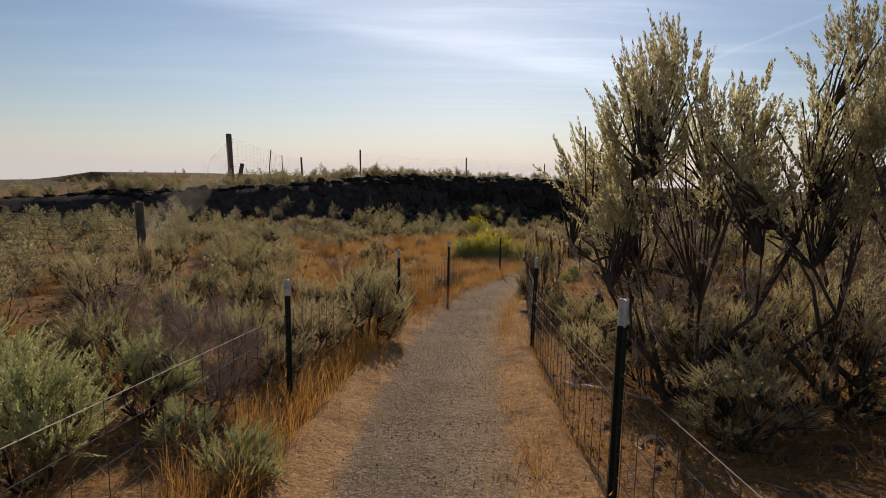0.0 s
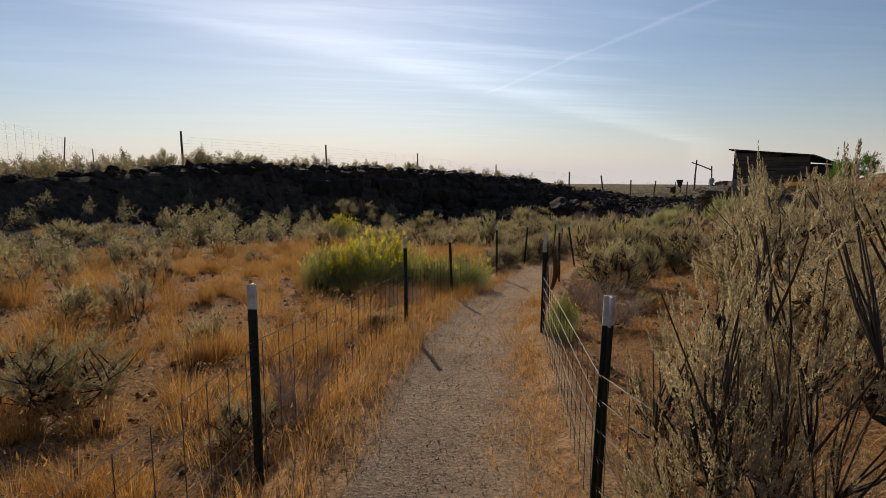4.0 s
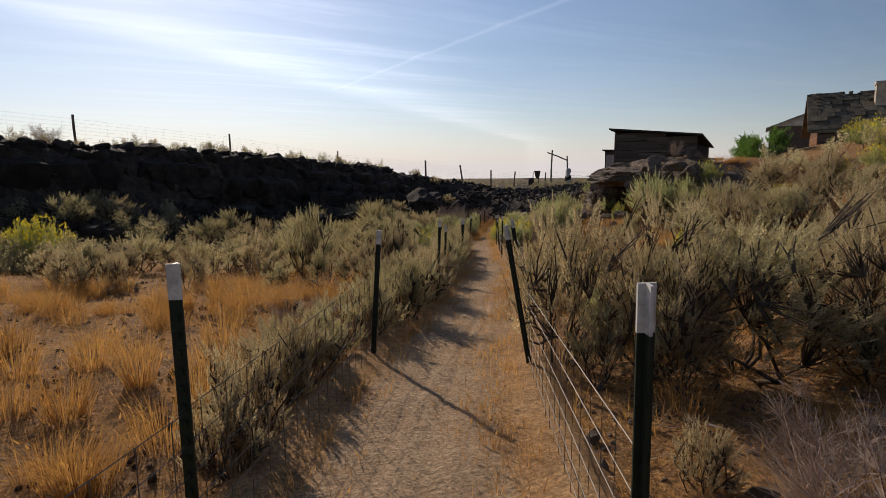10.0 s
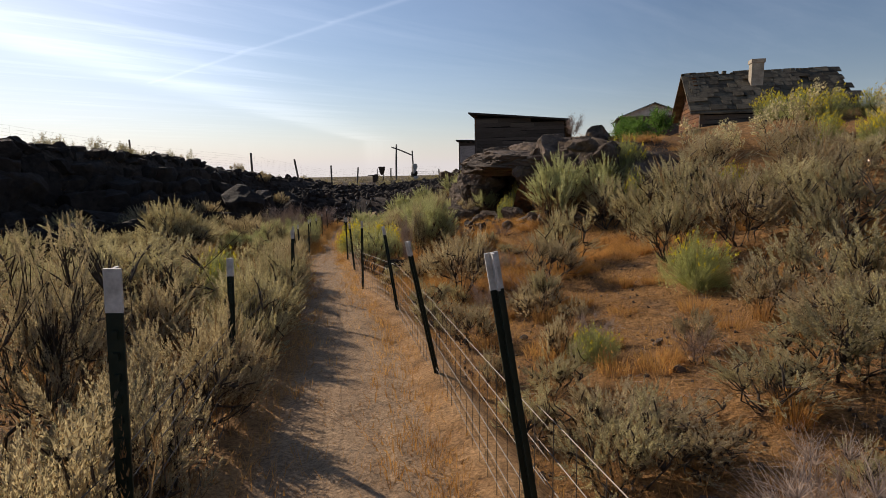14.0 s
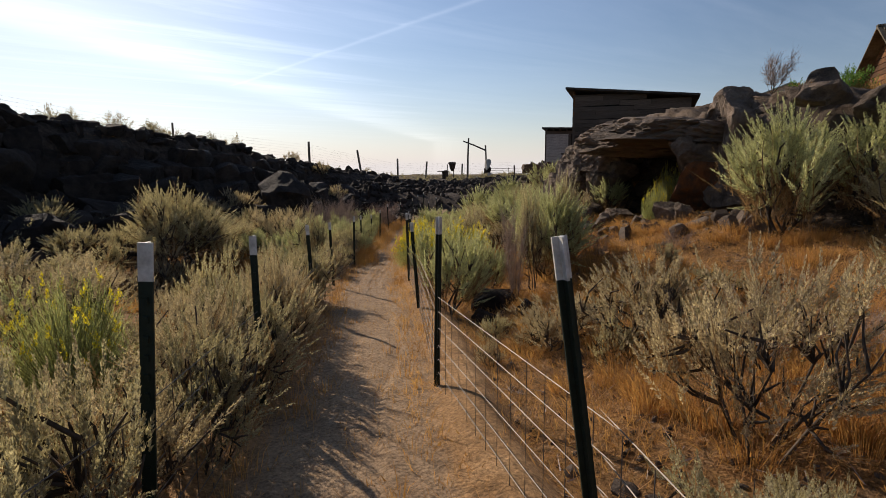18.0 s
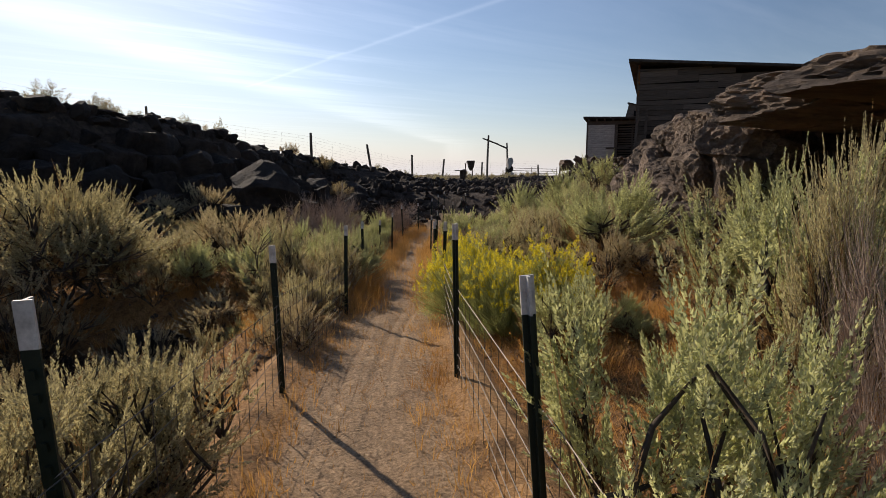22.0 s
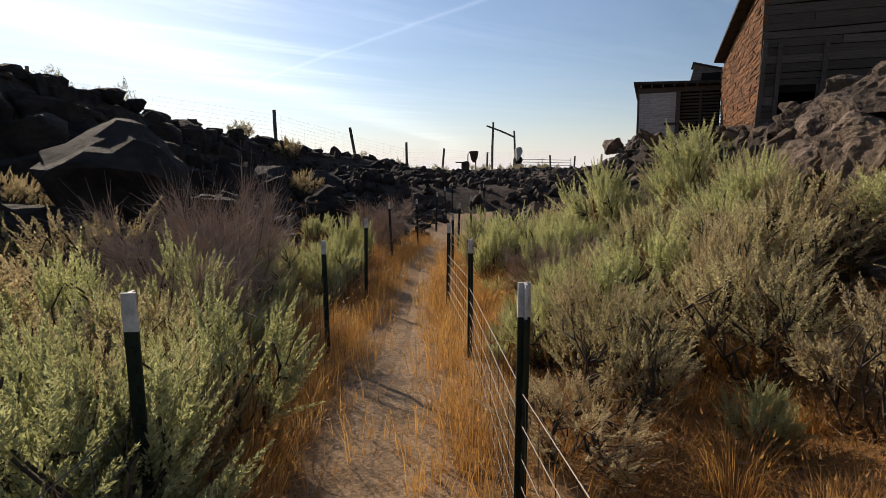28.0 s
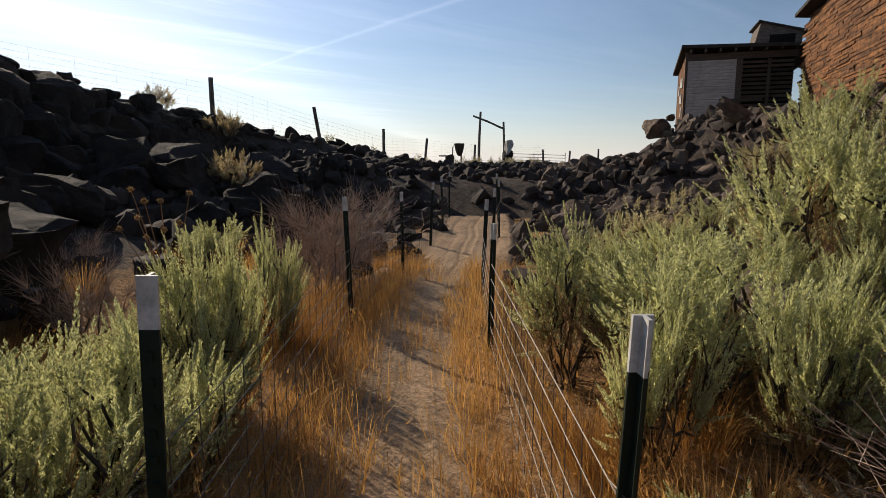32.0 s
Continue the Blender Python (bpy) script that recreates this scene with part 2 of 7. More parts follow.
material("shingle", (0.075, 0.06, 0.042), tint=(0.20, 0.165, 0.11), vary_scale=2, bump=0.008, bump_scale=16, rough=0.95, per_object=0.5)
# near-black that stands in for the unlit insides of the buildings
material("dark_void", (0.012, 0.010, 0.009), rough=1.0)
material("plaster", (0.42, 0.36, 0.27), tint=(0.55, 0.47, 0.36), vary_scale=4, bump=0.004, bump_scale=30)
material("pole_wood", (0.09, 0.075, 0.06), tint=(0.19, 0.16, 0.13), vary_scale=6, bump=0.004, bump_scale=30, stretch=(1, 1, 0.2), rough=0.9)
material("rust_iron", (0.05, 0.035, 0.027), tint=(0.11, 0.07, 0.05), vary_scale=8, bump=0.003, bump_scale=30, rough=0.7, metal=0.4)
material("pale_stone", (0.42, 0.39, 0.35), tint=(0.58, 0.54, 0.49), vary_scale=6, bump=0.01, bump_scale=15)
material("metal_roof", (0.26, 0.33, 0.33), tint=(0.36, 0.43, 0.43), rough=0.6, metal=0.1, vary_scale=2)
material("gravel", (0.24, 0.19, 0.14), tint=(0.44, 0.36, 0.27), islands=0.4, vary_scale=5, rough=0.9)

# ground: sand, dry litter and bare rock, told apart by the lie of the land


def ground_material(name, on_path):
    m = bpy.data.materials.new(name)
    m.use_nodes = True
    nt = m.node_tree
    b = nt.nodes["Principled BSDF"]
    tco = nt.nodes.new("ShaderNodeTexCoord")

    def noise_at(scale, detail=6.0, rough=0.6, distort=0.0):
        n = node(nt, "ShaderNodeTexNoise", Scale=scale, Detail=detail, Roughness=rough, Distortion=distort)
        wire(nt, tco, "Object", n, 0)
        return n.outputs["Fac"]

    def layer(which):
        a = nt.nodes.new("ShaderNodeAttribute")
        a.attribute_name = which
        return a.outputs["Fac"]

    wide, mid, grain = noise_at(0.35), noise_at(2.5, 8, 0.7), noise_at(45, 6, 0.7)
    speck = noise_at(13, 5, 0.75)
    sand = ramp(nt, wide, (0.3, (0.32, 0.185, 0.09)), (0.7, (0.46, 0.275, 0.135)))
    litter = ramp(nt, mid, (0.35, (0.11, 0.062, 0.03)), (0.47, (0.33, 0.17, 0.062)), (0.68, (0.50, 0.28, 0.115)))
    if on_path:
        tan = ramp(nt, mid, (0.3, (0.33, 0.215, 0.125)), (0.7, (0.47, 0.325, 0.195)))
        grey = ramp(nt, noise_at(60, 4, 0.8), (0.35, (0.09, 0.068, 0.05)), (0.5, (0.18, 0.14, 0.105)), (0.66, (0.37, 0.295, 0.22)))
        base = mixed(nt, layer("gravel"), tan, grey)
        brim = maths(nt, "ADD", layer("brim"), maths(nt, "MULTIPLY_ADD", mid, 1.3, -0.65))
        edge = ramp(nt, mid, (0.35, (0.20, 0.115, 0.055)), (0.47, (0.38, 0.215, 0.095)), (0.68, (0.50, 0.30, 0.145)))
        base = mixed(nt, ramp(nt, brim, (0.25, 0.0), (0.8, 1.0)), base, edge)
    else:
        base = mixed(nt, ramp(nt, mid, (0.36, 0.0), (0.50, 1.0)), sand, litter)
        scrubby = ramp(nt, noise_at(0.9, 8, 0.7), (0.4, (0.10, 0.085, 0.045)), (0.6, (0.26, 0.19, 0.10)))
        base = mixed(nt, layer("away"), base, scrubby)
        stone = ramp(nt, noise_at(3.0, 8, 0.7), (0.35, (0.04, 0.031, 0.025)), (0.65, (0.12, 0.09, 0.07)))
        # bare lava, plus the hollow's shade laid on in the lava colour
        bare = maths(nt, "ADD", layer("rock_and_shade"), maths(nt, "MULTIPLY_ADD", mid, 1.0, -0.5))
        base = mixed(nt, ramp(nt, bare, (0.42, 0.0), (0.55, 1.0)), base, stone)
    base = mixed(nt, 0.85, base, ramp(nt, grain, (0.32, 0.4), (0.66, 1.4)), "MULTIPLY")
    base = mixed(nt, 0.55 if on_path else 0.9, base, ramp(nt, speck, (0.34, 0.45), (0.5, 1.0), (0.7, 1.25)), "MULTIPLY")
    nt.links.new(base, b.inputs["Base Color"])
    b.inputs["Roughness"].default_value = 0.95
    b.inputs["Specular IOR Level"].default_value = 0.15
    h = maths(nt, "ADD", maths(nt, "MULTIPLY", grain, 0.5 if on_path else 0.35), noise_at(24 if on_path else 11, 6, 0.65))
    bn = node(nt, "ShaderNodeBump", Strength=1.0, Distance=0.018 if on_path else 0.09)
    nt.links.new(h, bn.inputs["Height"])
    wire(nt, bn, 0, b, "Normal")
    MATS[name] = m


ground_material("ground", False)
ground_material("trodden_path", True)

# ---- lie of the land ----
PATH = np.array([(-0.6, -12.0, 1.1), (0.0, 0.0, 0.0), (0.1, 4.1, -0.47), (0.5, 7.9, -0.85), (1.4, 11.3, -1.08), (2.6, 14.5, -1.35), (4.2, 17.3, -1.66), (5.8, 20.3, -1.89), (7.7, 22.9, -2.15), (9.4, 25.3, -2.43), (11.2, 27.9, -2.76), (12.5, 30.2, -2.89), (14.0, 32.5, -3.13), (15.3, 34.7, -3.30), (16.6, 36.9, -3.47), (18.2, 39.0, -3.64), (19.8, 41.5, -3.84), (21.4, 43.8, -4.03), (24.2, 47.6, -4.15), (28.2, 51.4, -4.05), (31.5, 54.8, -3.85), (34.5, 57.6, -3.6), (38, 60, -3.3), (43, 63, -3.05), (52, 68, -2.9)])
RIM = np.array([(-60, 12, -1.2), (-30, 21, -0.7), (-12, 29.5, 0.05), (-6.2, 34.6, 0.35), (-3.3, 37.7, 0.65), (0, 41, 0.5), (5.4, 45.6, 0.42), (10.9, 49.9, 0.18), (14, 51.6, -0.1), (16.5, 53, -0.28), (19.1, 55.5, -0.38), (22, 58.5, -0.9), (24.2, 60.5, -1.2), (27, 62.5, -1.45), (29.6, 63.6, -1.8), (32, 64.2, -2.02), (34.4, 64.8, -2.35), (37, 65.5, -2.75), (43, 67.5, -3.0), (50, 71, -2.9), (60, 77, -2.9), (75, 86, -2.8)])


def smoothed(points, step=0.25):
    """A smooth curve through the points, at even steps, with the length along it."""
    p = np.vstack([2 * points[0] - points[1], points, 2 * points[-1] - points[-2]])
    out = []
    for i in range(1, len(p) - 2):
        u = np.linspace(0, 1, 24, endpoint=False)[:, None]
        a, b, c, e = p[i - 1], p[i], p[i + 1], p[i + 2]
        out.append(0.5 * (2 * b + (c - a) * u + (2 * a - 5 * b + 4 * c - e) * u ** 2 + (3 * b - a - 3 * c + e) * u ** 3))
    out = np.vstack(out + [points[-1:]])
    s = np.r_[0, np.cumsum(np.hypot(*np.diff(out[:, :2], axis=0).T))]
    even = np.arange(0, s[-1], step)
    return np.column_stack([np.interp(even, s, out[:, i]) for i in range(3)]), even


path_pts, path_s = smoothed(PATH)
path_s = path_s - path_s[np.argmin(np.hypot(path_pts[:, 0], path_pts[:, 1]))]
rim_pts, rim_s = smoothed(RIM, 0.5)


def beside(pts, s, x, y):
    """For places: the length along a curve, the distance to its right, and its height there."""
    x, y = np.atleast_1d(x).astype(float), np.atleast_1d(y).astype(float)
    tan = np.gradient(pts[:, :2], axis=0)
    tan /= np.hypot(*tan.T)[:, None]
    along, right, z = np.empty_like(x), np.empty_like(x), np.empty_like(x)
    for i in range(0, len(x), 20000):
        dx, dy = x[i:i + 20000, None] - pts[None, :, 0], y[i:i + 20000, None] - pts[None, :, 1]
        k = np.argmin(dx * dx + dy * dy, axis=1)
        j = np.arange(len(k))
        along[i:i + 20000] = s[k] + dx[j, k] * tan[k, 0] + dy[j, k] * tan[k, 1]
        side = dx[j, k] * tan[k, 1] - dy[j, k] * tan[k, 0]
        right[i:i + 20000] = np.sign(side) * np.hypot(dx[j, k], dy[j, k])
        z[i:i + 20000] = np.interp(along[i:i + 20000], s, pts[:, 2])
    return along, right, z


def ease(v, a, b):
    u = np.clip((v - a) / (b - a), 0, 1)
    return u * u * (3 - 2 * u)


def waves(x, y, scale, seed):
    """Cheap smooth unevenness, about -1 to 1."""
    r = np.random.RandomState(seed)
    v = 0
    for i in range(7):
        a, f, ph = r.uniform(0, 6.28), scale * r.uniform(0.6, 1.9), r.uniform(0, 6.28)
        v = v + np.sin((x * math.cos(a) + y * math.sin(a)) * f + ph + 0.7 * np.sin((x * math.sin(a) - y * math.cos(a)) * f * 0.7 + ph * 2))
    return v / 4


FACE = ([34, 42, 47, 54, 60, 70], [8.5, 6.2, 6.5, 7.2, 6.5, 5.0])    # where the ledge stands, by length along the path


def land(x, y):
    """Height of the ground, and how far it is bare rock; the hollow's painted shade is in the same mask."""
    x, y = np.atleast_1d(x).astype(float), np.atleast_1d(y).astype(float)
    s, d, zp = beside(path_pts, path_s, x, y)
    rs, e, zr = beside(rim_pts, rim_s, x, y)
    floor = zp + 0.10 * waves(x, y, 0.9, 3) * ease(np.abs(d), 0.9, 2.5)
    # the hillside and the ledge on the right
    top = np.interp(s, [-12, 0, 20, 32, 38, 40.2, 41.2, 44, 47, 54, 60, 66, 75, 90], [1.4, 1.0, 0.8, 0.5, 0.1, -0.15, -0.72, -0.5, -0.6, -1.4, -1.6, -1.75, -2.3, -2.8])
    top = top + np.interp(s, [34, 42, 52, 58], [0, 1.1, 1.5, 0.3]) * ease(d, 9, 18)
    ledge = ease(s, 35, 41)
    face = np.interp(s, *FACE)
    hill = ease(d, 1.5, 17) * (1 - ledge) + ledge * (0.30 * ease(d, 1.8, 5.6) + 0.70 * ease(d - face - 2.4 * np.exp(-((s - 43) / 1.8) ** 4), -0.7, 0.7))
    z = floor + (np.maximum(top, zp) - zp) * hill
    z = z + 0.012 * np.clip(d - 18, 0, 40)
    # the lava rim on the left
    up = 1 - 0.72 * ease(e, 0.2, 2.2) - 0.28 * ease(e, 2.2, 7.0)
    cliff = np.where(e > 0, floor + (zr - floor) * up, zr - 0.01 * np.clip(-e, 0, 60))
    z = np.where(d < 0, np.where(zr > floor, cliff, z), z)
    far = ease(np.hypot(x - 15, y - 35), 90, 260)
    z = z * (1 - far) - (3.2 + 0.045 * np.clip(np.hypot(x - 15, y - 35) - 110, 0, 4000)) * far
    z = z - 1.7 * np.exp(-((s - 41.9) / 2.6) ** 4 - ((d + 3.6) / 1.5) ** 4)      # a hollow beside the path
    z = z + 0.05 * waves(x, y, 2.3, 5) * ease(np.abs(d), 1.0, 2.0)
    z = z + 0.7 * ease(s, 62.8, 65.5) * (1 - ease(s, 66, 74)) * (1 - ease(np.abs(d), 4, 8))      # a bank of rubble where the path turns off
    z = z - 0.05 * (1 - ease(np.abs(d + 0.1), 1.0, 1.5))
    rock_and_shade = np.where((d < 0) & (zr > floor), ease(e, -1.0, 0.0) * (1 - ease(e, 4.0, 7.5)), ledge * ease(d - face, -2.2, -0.8) * (1 - ease(d - face, 1.5, 3.5)) * (s < 80))
    rock_and_shade = np.maximum(rock_and_shade, 0.9 * ease(s, 56, 60) * np.maximum(ease(np.abs(d), 0.9, 2), ease(s, 62.5, 63.5)) * (np.abs(d) < 14))
    # deep shade of the hollow, painted by giving its ground the dark stone colour
    rock_and_shade = np.maximum(rock_and_shade, np.exp(-((s - 41.9) / 2.7) ** 4 - ((d + 3.6) / 1.7) ** 4))
    return z, rock_and_shade * (1 - far)


def height(x, y):
    return float(land(x, y)[0][0])


def from_path(s, d):
    """A place by its length along the footpath and its distance to the right of it."""
    i = np.clip(np.interp(s, path_s, np.arange(len(path_s))), 0, len(path_s) - 1.001)
    k = int(i)
    t = path_pts[min(k + 1, len(path_pts) - 1)] - path_pts[max(k - 1, 0)]
    t = t / math.hypot(t[0], t[1])
    p = path_pts[k] + (path_pts[k + 1] - path_pts[k]) * (i - k)
    return p[0] + d * t[1], p[1] - d * t[0]


def mesh_of(name, verts, faces, mats, index=None, smooth=False):
    """A mesh from arrays; all faces of one array have the same number of corners."""
    me = bpy.data.meshes.new(name)
    faces = [np.asarray(f, dtype=np.int32) for f in (faces if isinstance(faces, list) else [faces])]
    me.vertices.add(len(verts))
    me.vertices.foreach_set("co", np.asarray(verts, dtype=np.float32).ravel())
    loops = np.concatenate([f.ravel() for f in faces])
    me.loops.add(len(loops))
    me.loops.foreach_set("vertex_index", loops)
    counts = np.concatenate([np.full(len(f), f.shape[1], dtype=np.int32) for f in faces])
    me.polygons.add(len(counts))
    me.polygons.foreach_set("loop_start", np.r_[0, np.cumsum(counts)[:-1]].astype(np.int32))
    for m in mats:
        me.materials.append(MATS[m])
    if index is not None:
        me.polygons.foreach_set("material_index", np.asarray(index, dtype=np.int32))
    me.update(calc_edges=True)
    me.polygons.foreach_set("use_smooth", np.full(len(counts), smooth))
    return me


def layer_on(me, name, values):
    me.attributes.new(name, "FLOAT", "POINT").data.foreach_set("value", np.asarray(values, dtype=np.float32))


def part(name, me, parent, label="", at=None):
    ob = new(name, me)
    ob.parent = parent
    if at is not None:
        ob.matrix_basis = at
    if label:
        ob["label"] = label
    return ob


def empty(name, m, label, category, group="", kind=""):
    ob = new(name)
    ob.empty_display_size = 0.1
    ob.matrix_basis = m
    return tagged(ob, label, category, group, kind)


# ---- ground, one sheet to the horizon ----
def graded(a, b, fine_step, far):
    core = np.arange(a, b, fine_step)
    grow, v, st = [], 0, fine_step
    while v < far:
        st *= 1.22
        v += st
        grow.append(v)
    return np.r_[a - np.array(grow[::-1]), core, core[-1] + np.array(grow)]


gx, gy = graded(-26, 66, 0.36, 2500), graded(-8, 92, 0.36, 2500)
X, Y = np.meshgrid(gx, gy)
Z, ROCK_AND_SHADE = land(X.ravel(), Y.ravel())
n, w = len(gy), len(gx)
q = (np.arange(n - 1)[:, None] * w + np.arange(w - 1)[None, :]).ravel()
ground_mesh = mesh_of("ground", np.column_stack([X.ravel(), Y.ravel(), Z]), np.column_stack([q, q + 1, q + 1 + w, q + w]), ["ground"], smooth=True)
layer_on(ground_mesh, "rock_and_shade", ROCK_AND_SHADE)
layer_on(ground_mesh, "away", ease(np.hypot(X.ravel() - 15, Y.ravel() - 28), 34, 70))
tagged(new("ground", ground_mesh), "orange-tan sandy desert ground with dry litter and bare lava", "ground", kind="structure")

ps = np.arange(-8, 65, 0.055)
pd = np.linspace(-1.15, 1.0, 84)
base = np.array([[(*from_path(s, d),) for d in (-1, 1)] for s in ps])
mid, across = base.mean(1), (base[:, 1] - base[:, 0]) / 2
PX = mid[:, None, 0] + across[:, None, 0] * pd[None]
PY = mid[:, None, 1] + across[:, None, 1] * pd[None]
PZ = np.repeat(np.interp(ps, path_s, path_pts[:, 2])[:, None], len(pd), 1)
S2, D2 = np.repeat(ps[:, None], len(pd), 1), np.repeat(pd[None], len(ps), 0)
wander = 0.05 * np.sin(S2 * 0.9) + 0.03 * np.sin(S2 * 2.3 + 1)
rut = lambda c, wd: np.exp(-((D2 - c - wander) / wd) ** 2)
later = ease(S2, 6, 16)
PZ = PZ + 0.010 * waves(PX, PY, 6, 11) + 0.004 * waves(PX, PY, 17, 12)
for centre, wide, deep in ((-0.34, 0.05, 0.016), (-0.27, 0.03, 0.010), (-0.06, 0.028, 0.016), (0.01, 0.022, 0.012), (0.07, 0.03, 0.018), (0.13, 0.02, -0.008)):
    PZ = PZ - later * deep * rut(centre, wide) * (0.55 + 0.45 * np.sin(S2 * 0.7 + centre * 30))
PZ = PZ + later * 0.005 * np.sin(S2 * 55) * rut(-0.30, 0.07) + later * 0.004 * np.sin(S2 * 60 + 40 * D2) * rut(0.04, 0.07) * (np.sin(S2 * 0.8) > 0)
PZ = PZ + 0.05 * ease(np.abs(D2 + 0.12), 0.45, 0.75) - 0.12 * ease(np.abs(D2 + 0.1), 0.78, 1.02)
n, w = PZ.shape
q = (np.arange(n - 1)[:, None] * w + np.arange(w - 1)[None, :]).ravel()
path_mesh = mesh_of("footpath", np.column_stack([PX.ravel(), PY.ravel(), PZ.ravel()]), np.column_stack([q, q + 1, q + 1 + w, q + w]), ["trodden_path"], smooth=True)
layer_on(path_mesh, "brim", (ease(np.abs(D2 + 0.11), 0.34, 0.62) * (1 - ease(S2, 40, 46)) + ease(np.abs(D2 + 0.08), 0.26, 0.5) * ease(S2, 40, 46) * (1 - 0.8 * ease(S2, 55, 58))).ravel())
layer_on(path_mesh, "gravel", (1 - 0.9 * ease(S2 + 2 * waves(PX, PY, 2, 9), 8, 20)).ravel() * (0.42 + 0.35 * ease(D2, 0.2, -0.25)).ravel())
tagged(new("footpath", path_mesh), "narrow trodden footpath of pale sand and grey gravel", "path", kind="structure")

# ---- two wire fences along the path ----
def tube(points, radii, sides=5):
    """A tapered tube along points."""
    p = np.asarray(points, float)
    t = np.gradient(p, axis=0)
    t /= np.linalg.norm(t, axis=1)[:, None] + 1e-9
    ref = np.where(np.abs(t[:, 2:3]) < 0.9, [[0, 0, 1.0]], [[1.0, 0, 0]])
    u = np.cross(t, ref)
    u /= np.linalg.norm(u, axis=1)[:, None] + 1e-9
    v = np.cross(t, u)
    a = np.arange(sides) * 2 * np.pi / sides
    ring = u[:, None] * np.cos(a)[None, :, None] + v[:, None] * np.sin(a)[None, :, None]
    V = (p[:, None] + ring * np.asarray(radii, float)[:, None, None]).reshape(-1, 3)
    i = np.arange(len(p) - 1)[:, None] * sides
    j = np.arange(sides)[None]
    F = np.stack([i + j, i + (j + 1) % sides, i + sides + (j + 1) % sides, i + sides + j], -1).reshape(-1, 4)
    return V, F


def joined(pieces):
    V, F, k = [], [], 0
    for v, f in pieces:
        V.append(v)
        F.append(np.asarray(f) + k)
        k += len(v)
    return np.vstack(V), np.vstack(F)


def box(x0, y0, z0, x1, y1, z1):
    V = np.array([(x, y, z) for z in (z0, z1) for y in (y0, y1) for x in (x0, x1)], float)
    F = np.array([(0, 2, 3, 1), (4, 5, 7, 6), (0, 1, 5, 4), (2, 6, 7, 3), (0, 4, 6, 2), (1, 3, 7, 5)])
    return V, F


# a steel T-section stake with studs and a white painted top
rail = joined([box(-0.021, -0.004, -0.25, 0.021, 0.004, 0.96), box(-0.0035, -0.034, -0.25, 0.0035, -0.004, 0.96)])
stake_mesh = mesh_of("stake_rail", *rail, ["post_paint"])
cap_mesh = mesh_of("painted_top", *joined([box(-0.0216, -0.0046, 0.958, 0.0216, 0.0046, 1.075), box(-0.004, -0.0346, 0.958, 0.004, -0.0046, 1.075)]), ["white_paint"])
stud_mesh = mesh_of("stud", *box(-0.007, 0.004, -0.011, 0.007, 0.013, 0.011), ["post_paint"])
# length along the path, distance to its right, height of the top
LEFT_AT = [(-3.2, -1.2, 1.05), (0.4, -1.2, 1.0), (4.05, -1.22, 0.95), (7.8, -1.09, 1.0), (10.4, -1.0, 0.98), (14.1, -0.9, 1.02), (16.62, -0.97, 1.0), (19.94, -0.82, 1.13), (22.84, -0.76, 1.12), (26.33, -0.72, 1.2), (28.53, -0.88, 1.1), (32.6, -0.7, 1.17), (34.32, -0.7, 1.09), (37.61, -0.8, 1.1), (40.09, -0.72, 1.05), (42.87, -0.69, 1.08), (45.72, -0.78, 1.06), (48.78, -0.68, 1.03), (51.0, -0.58, 1.12), (54.6, -0.6, 1.15), (57.0, -0.6, 1.05), (59.2, -0.62, 1.05), (61.2, -0.62, 1.05), (63.0, -0.62, 1.05)]
RIGHT_AT = [(-1.6, 0.78, 1.05), (2.43, 0.72, 1.02), (6.34, 0.75, 1.04), (10.1, 0.5, 1.0), (13.84, 0.61, 1.03), (16.34, 0.57, 1.08), (19.42, 0.5, 1.13), (22.65, 0.42, 1.18), (26.41, 0.38, 1.2), (29.2, 0.42, 1.18), (32.2, 0.5, 1.2), (34.64, 0.42, 1.2), (37.8, 0.46, 1.1), (40.32, 0.52, 1.18), (43.2, 0.45, 1.12), (45.83, 0.42, 1.05), (48.63, 0.53, 1.04), (50.85, 0.43, 1.06), (53.9, 0.57, 1.0), (55.9, 0.5, 1.05), (57.9, 0.5, 1.05), (60.0, 0.5, 1.05), (62.2, 0.5, 1.05)]


def side_gap(s, side):
    at = LEFT_AT if side < 0 else RIGHT_AT
    return float(np.interp(s, [a[0] for a in at], [a[1] for a in at]))


first_stake = None
tilts = random.Random(7)
fence_ends = {-1: [], 1: []}
for side, places in ((-1, LEFT_AT), (1, RIGHT_AT)):
    for s, d, tall in places:
        x, y = from_path(s, d)
        z = float(np.interp(s, path_s, path_pts[:, 2]))
        x2, y2 = from_path(s + 0.5, d)
        yaw = math.degrees(math.atan2(y2 - y, x2 - x)) + 90 * (1 if side < 0 else -1)
        lean_a, lean_b = tilts.gauss(0, 1.6), tilts.gauss(0, 1.6)
        if 21 < s < 33:      # the stakes that lean out of line
            lean_b += -8 if side > 0 else -2
        foot = 0.15 if side > 0 and 21 < s < 33 else 0.0
        fx, fy = from_path(s, d + foot)
        m = pose(fx, fy, z + tall - 1.075, lean_a, lean_b, yaw)
        if first_stake is None:
            first_stake = empty("fence_post", m, "dark green steel T-post with white painted top", "fence post", "fence posts along the path")
            part("stake_rail", stake_mesh, first_stake)
            part("painted_top", cap_mesh, first_stake, "chipped white painted top")
            for i in range(14):
                part("stud", stud_mesh, first_stake, at=pose(0, 0, 0.12 + i * 0.06))
        else:
            copy_thing(first_stake, m)
        fence_ends[side].append((Vector((fx, fy, z)), s))

